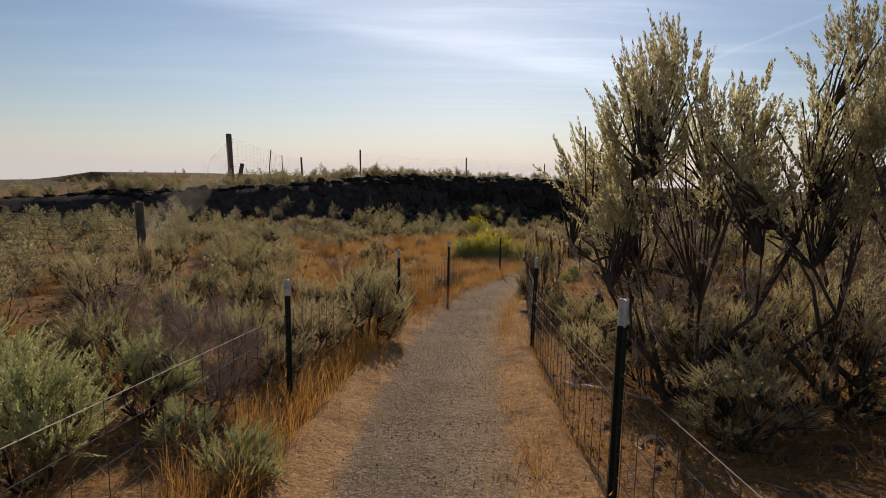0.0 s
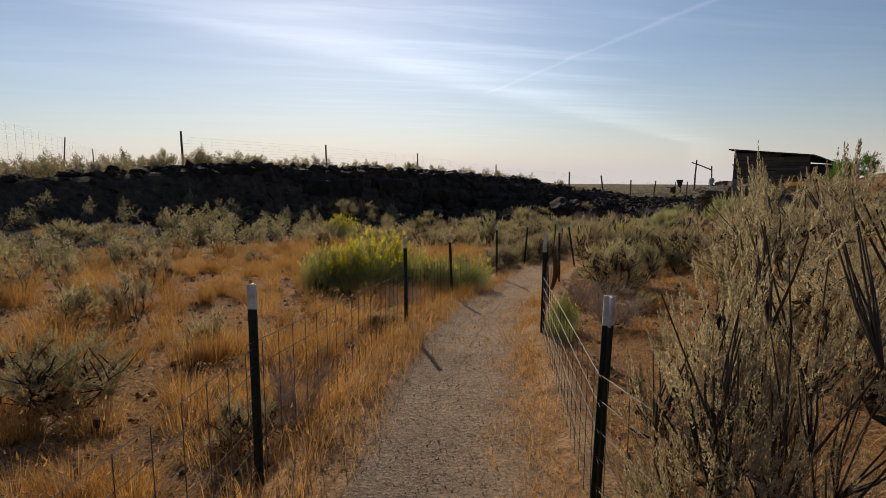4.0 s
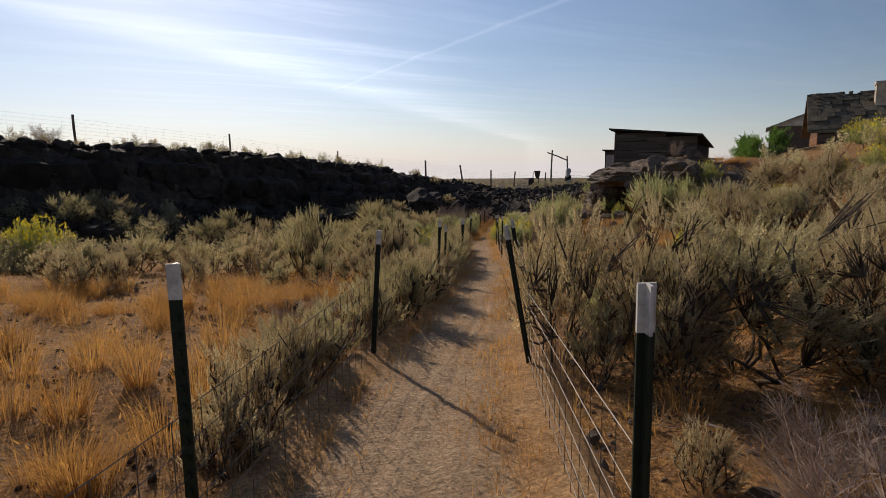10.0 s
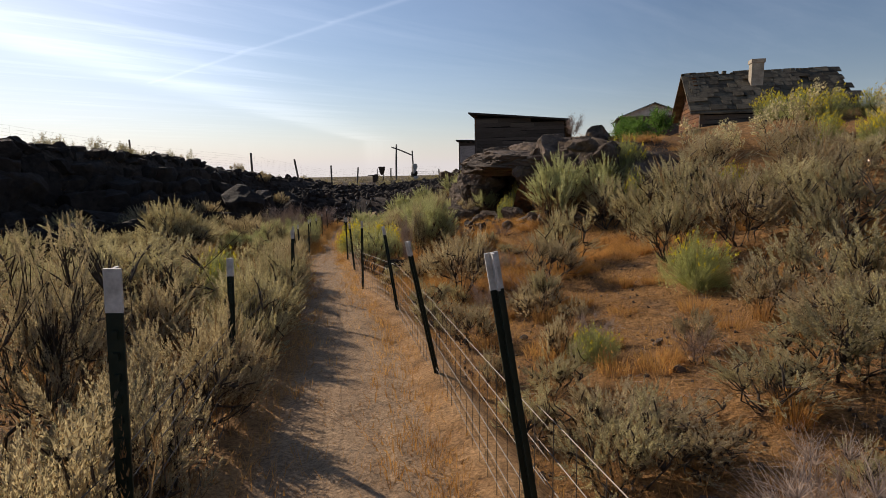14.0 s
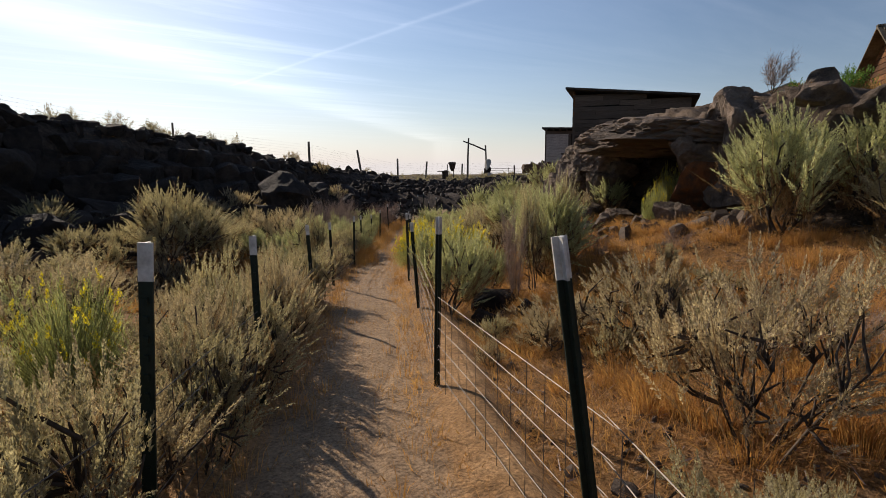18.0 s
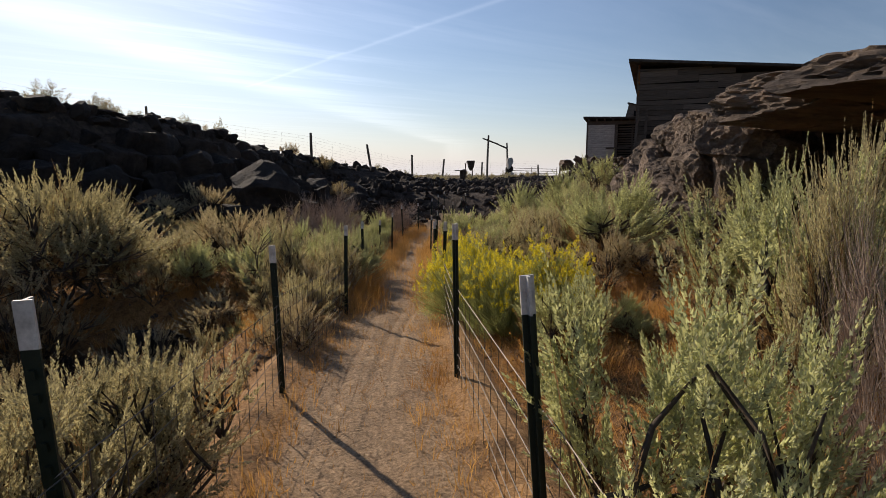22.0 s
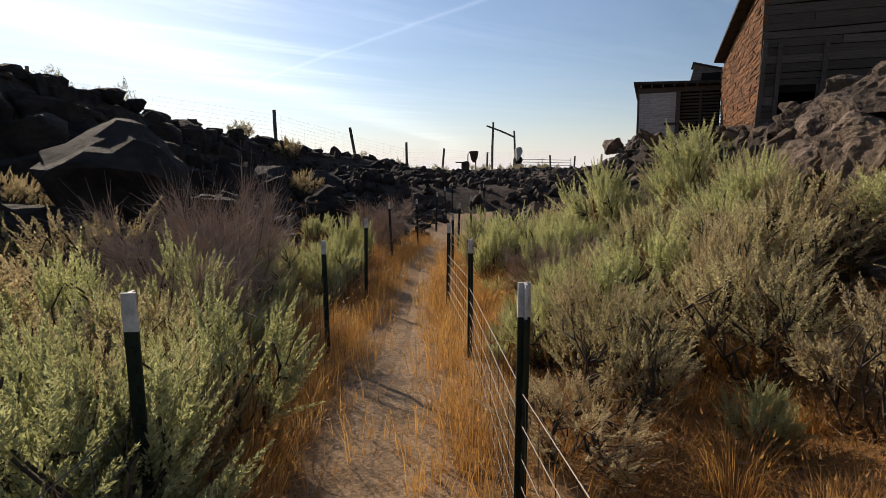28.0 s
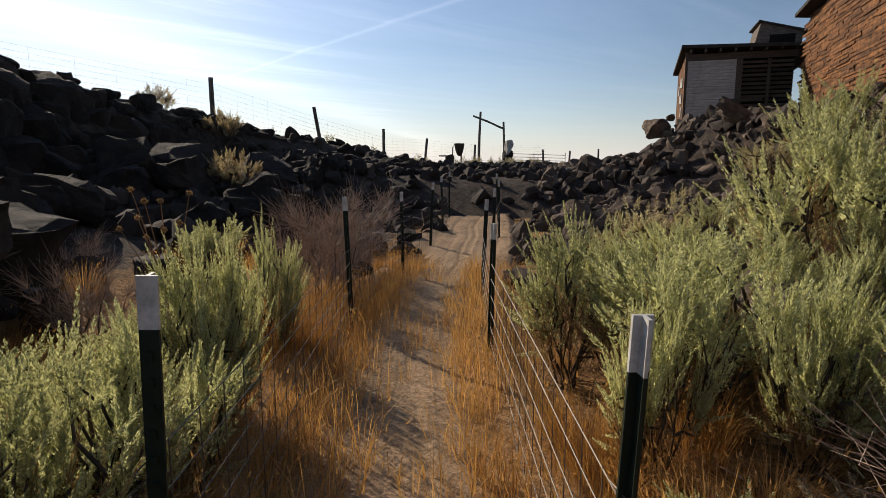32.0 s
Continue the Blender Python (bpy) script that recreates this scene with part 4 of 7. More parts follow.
for row in (("low_sage", 36.7, 2.56, 0.45, 0.74), ("sage", 36.8, 6.29, 1.3, 1.58), ("tall_sage", 36.9, 8.86, 1.23, 1.6), ("low_sage", 36.9, -1.85, 1.03, 0.84), ("low_sage", 36.9, 3.92, 0.37, 0.8), ("green_rabbitbrush", 37, 6.94, 1.3, 0.52), ("sage", 37.1, -7.77, 1.3, 1.6), ("sage", 37.3, -12.83, 1.3, 1.6), ("sage", 37.3, -14.14, 1.07, 1.6), ("sage", 37.6, -9.61, 1.3, 1.6), ("fresh_sage", 37.6, 0.8, 1.36, 1.01), ("sage", 37.7, -1.53, 0.68, 0.49), ("sage", 37.8, -1.12, 1.02, 0.85), ("fresh_sage", 38, 6.9, 1.74, 1.54)):
    plant(*row)
for row in (("low_sage", 38.1, -1.48, 0.89, 0.58), ("green_rabbitbrush", 38.2, 7.54, 1.11, 1.11), ("sage", 38.2, -13.74, 1.2, 1.6), ("fresh_sage", 38.2, 5.62, 2, 1.46), ("sage", 38.3, -1.09, 0.98, 0.94), ("sage", 38.4, -11.48, 0.83, 1.43), ("sage", 38.7, -1.11, 0.8, 0.72), ("fresh_sage", 39, 6.12, 1.97, 1.59), ("fresh_sage", 39.2, 2.63, 1.58, 1.29), ("fresh_sage", 39.8, 6.43, 1.36, 0.94), ("sage", 39.8, -9.69, 1.3, 1.6), ("green_rabbitbrush", 39.9, -4.2, 0.72, 1.16)):
    plant(*row)
for row in (("sage", 40.1, -7.13, 1.3, 1.6), ("fresh_sage", 40.2, 2.74, 1.59, 1.43), ("fresh_sage", 40.6, 1.5, 0.9, 0.8), ("sage", 41.3, -7.95, 1.3, 1.6), ("low_sage", 41.5, -1.03, 0.54, 0.51), ("fresh_sage", 41.5, 2.36, 0.35, 0.41), ("fresh_sage", 41.8, 2.27, 0.5, 0.57), ("low_sage", 41.9, -1.08, 0.78, 0.52), ("rabbitbrush", 42, 1.2, 0.8, 1.0), ("sage", 42, -4.48, 1.3, 1.1), ("rabbitbrush", 42.4, 1.55, 0.95, 1.2), ("low_sage", 42.5, -1.03, 0.73, 0.46), ("rabbitbrush", 42.7, 0.82, 0.95, 1.1), ("green_rabbitbrush", 42.6, -3.64, 0.55, 0.77)):
    plant(*row)
for row in (("rabbitbrush", 43.5, 0.72, 1.0, 1.15), ("sage", 43.2, -1.17, 0.58, 0.64), ("sage", 43.2, -6.86, 1.03, 1.6), ("green_rabbitbrush", 43.3, 6.04, 1.21, 0.66), ("sage", 43.6, 3.18, 0.68, 1.11), ("sage", 43.7, -1.84, 0.68, 0.68), ("sage", 43.7, 2.57, 1.05, 0.97), ("fresh_sage", 43.8, -2.31, 0.56, 0.52), ("rabbitbrush", 44.0, 0.78, 1.0, 0.9), ("low_sage", 44.4, -2.68, 0.84, 1.55), ("sage", 44.4, -1.97, 1.38, 1.08), ("fresh_sage", 44.7, 3.02, 1.72, 1.88), ("sage", 44.8, -1.64, 0.82, 0.62), ("tall_sage", 44.8, -5.02, 1.7, 2.4)):
    plant(*row)
for row in (("sage", 45.4, -6.57, 1.11, 1.36), ("fresh_sage", 45.4, 2.72, 1.77, 0.44), ("sage", 45.4, -1.45, 0.81, 0.59), ("fresh_sage", 45.5, -3.45, 0.86, 0.81), ("sage", 45.5, 2.58, 1.2, 0.74), ("sage", 45.8, 3.56, 0.96, 0.6), ("sage", 45.9, -8.49, 1.3, 1.6), ("sage", 46.1, -1.07, 1.03, 0.79), ("fresh_sage", 46.2, -3.51, 0.79, 0.86), ("fresh_sage", 46.6, -1.69, 0.89, 0.6), ("sage", 46.6, -1.23, 0.75, 0.62), ("sage", 46.7, 0.91, 0.56, 0.82), ("fresh_sage", 46.7, 1.9, 0.48, 0.42), ("sage", 47.2, -3.22, 1.56, 1.8), ("fresh_sage", 47.7, -2.19, 1.18, 0.96)):
    plant(*row)
for row in (("fresh_sage", 48, -1.49, 0.78, 0.47), ("fresh_sage", 48.1, -1.22, 0.69, 0.53), ("tall_sage", 48.3, 2.39, 1.33, 0.79), ("fresh_sage", 48.4, -1.71, 1.19, 0.79), ("tall_sage", 48.4, -7.19, 1.3, 1.6), ("fresh_sage", 48.5, -1.25, 0.79, 0.74), ("sage", 48.7, -6.32, 0.7, 0.87), ("fresh_sage", 48.7, 0.89, 0.41, 0.61), ("sage", 49.1, -4.76, 1.3, 1.6), ("low_sage", 49.3, 1.06, 0.55, 0.6), ("sage", 49.7, 1.97, 1.12, 1), ("sage", 49.8, 4.08, 1.35, 1.65), ("sage", 50.3, -3.32, 1.65, 1.85)):
    plant(*row)
for row in (("sage", 50.6, 5.26, 0.94, 1.01), ("dead_brush", 50.6, -2.31, 1.66, 0.98), ("sage", 50.9, -4.9, 1.3, 1.6), ("tall_sage", 51.4, -6.66, 0.81, 1.62), ("fresh_sage", 51.4, 1.12, 0.37, 0.55), ("fresh_sage", 51.5, -1.11, 1.05, 0.75), ("sage", 51.5, -3.51, 1.11, 1.8), ("fresh_sage", 51.7, 4.25, 0.83, 0.83), ("fresh_sage", 52.1, -1.4, 0.84, 0.48), ("fresh_sage", 52.1, -1.07, 0.57, 0.47), ("fresh_sage", 52.4, -2.2, 0.91, 0.98), ("sage", 52.4, -5.84, 1.3, 1.6), ("fresh_sage", 52.5, -2.71, 1.39, 0.95)):
    plant(*row)
for row in (("fresh_sage", 52.6, -1.21, 0.84, 0.88), ("fresh_sage", 52.6, 1.53, 1.21, 1.28), ("fresh_sage", 52.7, -1.09, 1.22, 0.63), ("fresh_sage", 53, 4.35, 1.84, 1.47), ("fresh_sage", 53, 1.93, 0.62, 0.59), ("fresh_sage", 53.2, 1.84, 1.05, 0.39), ("dead_brush", 53.2, 3.96, 1.13, 0.5), ("fresh_sage", 53.3, 2.84, 0.93, 0.71), ("fresh_sage", 53.4, 1.04, 1.29, 0.72), ("fresh_sage", 53.5, 1.37, 1.17, 0.51), ("fresh_sage", 53.6, 2.43, 1.05, 0.89), ("fresh_sage", 53.7, 3.34, 1, 0.9), ("fresh_sage", 53.9, -1.07, 1.19, 0.49), ("fresh_sage", 54.3, 3.27, 1.71, 1.51), ("dead_brush", 55.7, -1.15, 1.15, 0.97), ("fresh_sage", 55.8, 2.53, 0.94, 0.94), ("dead_brush", 56.7, -1.2, 1.13, 1.34), ("sage", 57.4, 5.06, 1.3, 1.09), ("low_sage", 57.5, 2.47, 1.16, 1.8), ("fresh_sage", 58, 3.64, 0.83, 1.24), ("fresh_sage", 60.1, 6.14, 2, 2.23), ("sage", 61.1, 5.56, 1.3, 1.6)):
    plant(*row)
for row in (("fresh_sage", 49.4, 2.3, 1.3, 1.3), ("tall_sage", 49.0, 3.1, 1.5, 1.4), ("sage", 48.2, 1.5, 1.0, 1.1), ("tall_sage", 50.4, 2.8, 1.4, 1.3), ("fresh_sage", 50.3, 3.7, 1.6, 1.4), ("sage", 51.4, 4.6, 1.5, 1.5), ("tall_sage", 47.6, 2.4, 1.2, 1.2), ("sage", 47.2, 1.3, 1.0, 1.0), ("low_sage", 51.2, 1.5, 0.45, 0.9), ("low_sage", 51.7, 2.2, 0.5, 1.0), ("dead_brush", 51.3, 2.2, 0.7, 0.9)):
    plant(*row)
for row in (("dead_brush", 48.3, -1.6, 1.1, 1.2), ("tall_sage", 47.4, -1.5, 1.0, 0.9), ("fresh_sage", 49.6, -1.5, 1.0, 0.8), ("dead_brush", 49.4, -2.1, 1.3, 1.3), ("fresh_sage", 46.3, -2.3, 1.1, 1.0), ("fresh_sage", 45.3, -1.4, 0.9, 0.8)):
    plant(*row)
for row in (("fresh_sage", 52.7, -2.9, 1.25, 1.0), ("fresh_sage", 51.6, -1.7, 1.05, 0.8), ("fresh_sage", 51.9, -1.0, 0.98, 0.75), ("fresh_sage", 52.8, -0.95, 1.2, 0.4), ("fresh_sage", 50.2, -1.15, 0.5, 0.5), ("fresh_sage", 51.0, -1.05, 0.8, 0.6), ("dead_brush", 49.5, -1.65, 1.4, 0.9), ("dead_brush", 50.1, -2.0, 1.5, 1.1),
            ("fresh_sage", 48.9, 1.7, 1.0, 0.9), ("fresh_sage", 48.5, 1.15, 0.8, 0.7), ("fresh_sage", 49.0, 1.1, 0.7, 0.6), ("fresh_sage", 49.4, 1.5, 1.0, 0.7), ("fresh_sage", 52.1, 1.1, 1.15, 0.5), ("fresh_sage", 52.0, 1.75, 1.1, 0.55), ("fresh_sage", 51.6, 2.1, 1.15, 0.7), ("dead_brush", 50.6, 1.65, 0.8, 0.95), ("dead_brush", 51.0, 2.1, 0.85, 0.9)):
    plant(*row)
for row in (("sage", 27.8, 3.0, 0.65, 0.95), ("sage", 28.7, 3.9, 0.7, 1.1), ("low_sage", 27.6, 1.7, 0.32, 0.75), ("low_sage", 28.6, 1.4, 0.4, 0.6), ("sage", 32.0, 6.0, 1.5, 1.5), ("sage", 31.2, 6.6, 1.25, 1.5), ("sage", 32.3, 5.0, 1.3, 1.2), ("sage", 30.2, 7.6, 1.2, 1.4), ("low_sage", 29.2, 5.0, 0.6, 0.9), ("sage", 33.0, 3.3, 0.9, 1.0),
            ("green_rabbitbrush", 16.5, -3.2, 0.8, 0.8), ("green_rabbitbrush", 17.2, -2.0, 0.85, 1.0), ("green_rabbitbrush", 17.4, -1.45, 0.7, 0.7), ("low_sage", 14.3, -1.2, 0.3, 0.5), ("dead_brush", 15.3, -1.25, 0.35, 0.5)):
    plant(*row)
# tall sages over the wire below the ledge, and the hollow's far side
for row in (("tall_sage", 38.7, 2.2, 1.85, 0.45), ("tall_sage", 39.4, 2.85, 1.9, 0.55), ("fresh_sage", 38.65, 1.5, 0.9, 0.6), ("fresh_sage", 39.7, 2.6, 1.65, 0.7), ("dead_brush", 37.95, 1.75, 1.3, 0.4), ("sage", 45.2, -4.6, 1.75, 1.3), ("sage", 45.4, -5.5, 2.3, 2.0), ("sage", 47.0, -5.6, 1.8, 1.5), ("sage", 39.5, -1.6, 0.55, 0.65)):
    plant(*row)
# the old tree-like sagebrush at the start, leaning over the wire
for s, d, h, w, lean in ((4.4, 1.85, 3.4, 2.3, -8), (4.1, 2.9, 3.2, 2.2, 0), (3.2, 4.0, 2.8, 2.0, 5)):
    plant_at("tree_sage", *from_path(s, d), h, w, "near", lean)
for row in (("old_sage", 4.6, 2.2, 1.1, 1.4), ("old_sage", 4.8, 1.6, 1.0, 1.0), ("old_sage", 4.3, 2.7, 1.3, 1.3), ("low_sage", 5.6, 1.25, 0.6, 0.7), ("old_sage", 3.6, 1.9, 0.8, 1.0), ("sage", 8.2, 1.15, 0.6, 0.6)):
    plant(*row)
for x, y, h in ((27.3, 61.4, 1.35), (25.5, 61.9, 1.1), (35.1, 70.3, 1.3), (25.9, 56.6, 1.25), (20.3, 58.2, 0.9), (38.0, 68.0, 0.8), (40.5, 69.5, 0.7)):
    plant_at("sage", x, y, h, h * 1.2, "mid")
for x, y, h in ((22.0, 26.4, 0.95), (23.2, 25.4, 0.9), (21.2, 27.6, 0.7), (24.2, 26.6, 0.9), (27.2, 27.9, 1.2), (26.6, 27.0, 1.1), (28.0, 28.9, 1.1), (26.9, 26.2, 0.9)):
    plant_at("rabbitbrush", x, y, h * 0.9, h * 1.15, "mid")
plant_at("green_rabbitbrush", 23.0, 33.4, 0.75, 0.8, "mid")

plant_at("dead_brush", *from_path(41.6, 7.4), 0.75, 0.6, "near", 0.0, -0.12)
plant_at("green_rabbitbrush", *from_path(42.3, 5.4), 0.95, 0.6)

for row in (("old_sage", 40.2, -2.9, 1.5, 1.5), ("old_sage", 41.0, -3.5, 1.8, 1.8), ("old_sage", 42.2, -3.2, 1.7, 1.6), ("old_sage", 43.1, -3.4, 1.6, 1.5), ("old_sage", 41.6, -4.6, 1.9, 1.9), ("old_sage", 43.0, -4.9, 1.8, 1.8), ("old_sage", 39.8, -4.4, 1.7, 1.8), ("sage", 41.3, -2.3, 0.9, 0.9), ("sage", 42.6, -2.3, 0.9, 0.8)):
    plant(*row)

# the rest of the scrub, thick or thin by stretch
def room(x, y, gap):
    return all((x - a) ** 2 + (y - b) ** 2 > (gap + c * 0.75) ** 2 for a, b, c in planted)


def scrub(count, s0, s1, d0, d1, kinds, h0, h1, gap):
    made = tries = 0
    while made < count and tries < count * 12:
        tries += 1
        s, d = rp.uniform(s0, s1), rp.uniform(d0, d1)
        x, y = from_path(s, d)
        h = rp.uniform(h0, h1)
        if room(x, y, gap * h) and not (38.2 < s < 44.5 and -5.2 < d < -1.75) and not (38.3 < s < 41.8 and -2 < d < -0.9) and not (41 < s < 44.3 and -2.7 < d < -1.3):
            plant_at(rp.choice(kinds), x, y, h, h * rp.uniform(0.9, 1.35), "near" if abs(d) < 2.1 else "mid")
            made += 1


scrub(6, 8, 25, -1.4, -1.05, ["low_sage", "dead_brush", "low_sage"], 0.3, 0.5, 0.1)
s = 20.8      # the hedge that leans on the wire
while s < 47.5:
    if not 38.8 < s < 41.2:
        h = rp.uniform(0.5, 0.85) if s < 24 or 41 < s < 44 else rp.uniform(0.7, 1.15)
        kind = rp.choice(["low_sage", "dead_brush", "sage"] if s < 24 else ["sage", "sage", "low_sage", "tall_sage"] if s < 44 else ["fresh_sage", "sage", "tall_sage"])
        plant(kind, s, side_gap(s, -1) - rp.uniform(0.12, 0.42), h, h * rp.uniform(0.7, 1.0))
    s += rp.uniform(0.35, 0.62)
scrub(8, 20, 50, 0.85, 1.1, ["low_sage", "sage", "dead_brush"], 0.3, 0.5, 0.2)
for row in (("fresh_sage", 3.3, -2.9, 0.9, 1.0), ("sage", 3.0, -3.6, 0.9, 1.0), ("fresh_sage", 3.7, -2.1, 0.7, 0.8), ("sage", 4.4, -2.9, 0.8, 0.9), ("sage", 5.3, -1.45, 0.8, 0.8), ("sage", 6.6, -2.6, 0.85, 0.9), ("sage", 7.2, -1.5, 0.9, 0.8), ("low_sage", 4.6, -1.5, 0.55, 0.6), ("sage", 8.6, -3.3, 0.8, 0.9), ("sage", 9.6, -4.6, 0.9, 1.1), ("dead_brush", 6.0, -3.8, 0.6, 0.9), ("sage", 11.2, -5.6, 0.9, 1.1), ("sage", 10.3, -7.2, 0.9, 1.2), ("sage", 12.6, -7.0, 0.8, 1.1)):
    plant(*row)
scrub(44, -1, 14, -9.5, -1.6, ["sage", "sage", "low_sage", "low_sage", "dead_brush"], 0.45, 0.85, 0.08)
scrub(8, 14, 24, -9, -5, ["sage", "low_sage"], 0.5, 0.9, 0.4)
scrub(34, 26.5, 36, -8, -1.6, ["sage", "sage", "low_sage", "tall_sage", "sage"], 0.7, 1.2, 0.06)
scrub(44, 36, 51, -6, -1.6, ["tall_sage", "sage", "sage", "fresh_sage"], 0.65, 1.2, 0.05)
scrub(5, 50, 58, -4, -1.6, ["fresh_sage", "dead_brush"], 0.5, 0.9, 0.3)
scrub(8, 4, 12, 4, 9, ["old_sage", "sage", "low_sage", "sage"], 0.55, 1.15, 0.3)
scrub(10, 8, 24, 8, 14, ["old_sage", "sage", "low_sage"], 0.7, 1.3, 0.5)
scrub(52, 24, 36, 3.2, 12, ["sage", "sage", "low_sage", "tall_sage"], 0.6, 1.2, 0.06)
scrub(12, 26, 36, 1.0, 3.2, ["low_sage", "dead_brush", "sage"], 0.35, 0.6, 0.1)
scrub(5, 36, 44, 1.2, 4.5, ["low_sage", "dead_brush"], 0.3, 0.5, 0.3)
scrub(18, 44, 54, 1.1, 6.3, ["tall_sage", "sage", "fresh_sage"], 0.7, 1.2, 0.05)

# a dry thistle beside the rocks
r = np.random.RandomState(5)
thistle = empty("thistle", pose(*from_path(54.6, -2.2), height(*from_path(54.6, -2.2))), label_of["thistle"], "thistle")
for i in range(9):
    tip = np.array([r.normal(0, 0.2), r.normal(0, 0.2), r.uniform(0.7, 1.25)])
    stalk = tube([(tip[0] * 0.1, tip[1] * 0.1, 0), tip * [0.5, 0.5, 0.55], tip], [0.006, 0.005, 0.003], 4)
    part("stalk", mesh_of("thistle_stalk", *stalk, ["dry_shoot"]), thistle)
    n = unit(r.normal(size=(90, 3)))
    head = blades(np.repeat(tip[None], 90, 0), n, unit(np.cross(n, r.normal(size=(90, 3)))), r.uniform(0.02, 0.038, 90), np.full(90, 0.012))
    part("seed_head", mesh_of("seed_head", *head, ["dry_shoot"]), thistle)

for _ in range(15):      # bushes along the edge of the plateau
    i = rp.randrange(70, 196)
    p, t = rim_pts[i], (rim_pts[i + 1] - rim_pts[i]) / 0.5
    e = rp.uniform(0.4, 2.2)
    h = rp.uniform(0.5, 1.0)
    plant_at(rp.choice(["sage", "sage", "low_sage", "dead_brush"]), p[0] - t[1] * e, p[1] + t[0] * e, h, h * rp.uniform(1.0, 1.5), "mid")

# far bushes, past counting
far_kinds = [sage(90 + i, 1.0, 1.2, stems=4, plumes=80, count=11, leaf=0.085, wide=0.4, shoot=0.24, twig=0.05)[:2] for i in range(3)]


def scatter_far(name, label, count, spot, mat, kinds, h0, h1):
    V, F, BV, BF = [], [], [], []
    k = kb = 0
    for _ in range(count):
        got = spot()
        if got is None:
            continue
        x, y = got
        br, lf = rp.choice(kinds)
        h, a = rp.uniform(h0, h1), rp.uniform(0, 6.28)
        R = np.array([[math.cos(a), -math.sin(a), 0], [math.sin(a), math.cos(a), 0], [0, 0, 1]]) @ np.diag([h * rp.uniform(0.8, 1.3), h * rp.uniform(0.8, 1.3), h])
        at = np.array([x, y, height(x, y) - 0.03])
        V.append(lf[0] @ R.T + at)
        F.append(lf[1] + k)
        k += len(lf[0])
        BV.append(br[0] @ R.T + at)
        BF.append(br[1] + kb)
        kb += len(br[0])
    V, F, BV, BF = np.vstack(V), np.vstack(F), np.vstack(BV), np.vstack(BF)
    me = mesh_of(name, np.vstack([V, BV]), [F, BF + len(V)], [mat, "bark"], np.r_[np.zeros(len(F)), np.ones(len(BF))])
    tagged(new(name, me), label, "shrubs", kind="stuff")


def on_floor():
    s, d = rp.choice((rp.uniform(-4, 26), rp.uniform(4, 60))), rp.choice((-1, -1, 1)) * rp.uniform(4.5, 24)
    x, y = from_path(s, d)
    rock_and_shade = land(x, y)[1][0]
    if rock_and_shade > 0.97 or (13 < s < 27 and -8.5 < d < 0) or (d > 0 and s > 30) or not room(x, y, 0.2):
        return None
    return x, y


def on_rim():
    i = rp.randrange(10, len(rim_pts) - 1)
    p, t = rim_pts[i], rim_pts[i + 1] - rim_pts[i]
    e = rp.choice((rp.uniform(0.5, 3), rp.uniform(2, 40)))
    return p[0] - t[1] / 0.5 * e, p[1] + t[0] / 0.5 * e


def on_slope():
    i = rp.randrange(40, 150)
    p, t = rim_pts[i], rim_pts[i + 1] - rim_pts[i]
    e = rp.uniform(1.5, 8)
    return p[0] + t[1] / 0.5 * e, p[1] - t[0] / 0.5 * e


def on_hill():
    return from_path(rp.uniform(0, 40), rp.uniform(9.5, 30))


# first three use the darkened leaf, self-shading included in its colour
scatter_far("distant_sagebrush", "thick grey-green sagebrush scrub on the draw floor", 1500, on_floor, "shaded_distant_leaf", far_kinds, 0.6, 1.15)
scatter_far("rim_sagebrush", "dusty sagebrush on the lava plateau", 420, on_rim, "shaded_distant_leaf", far_kinds, 0.45, 0.95)
scatter_far("slope_sagebrush", "sagebrush below the dark rim", 170, on_slope, "shaded_distant_leaf", far_kinds, 0.6, 1.1)
scatter_far("hillside_sagebrush", "dry sagebrush on the hillside", 260, on_hill, "sage_leaf", far_kinds, 0.6, 1.3)


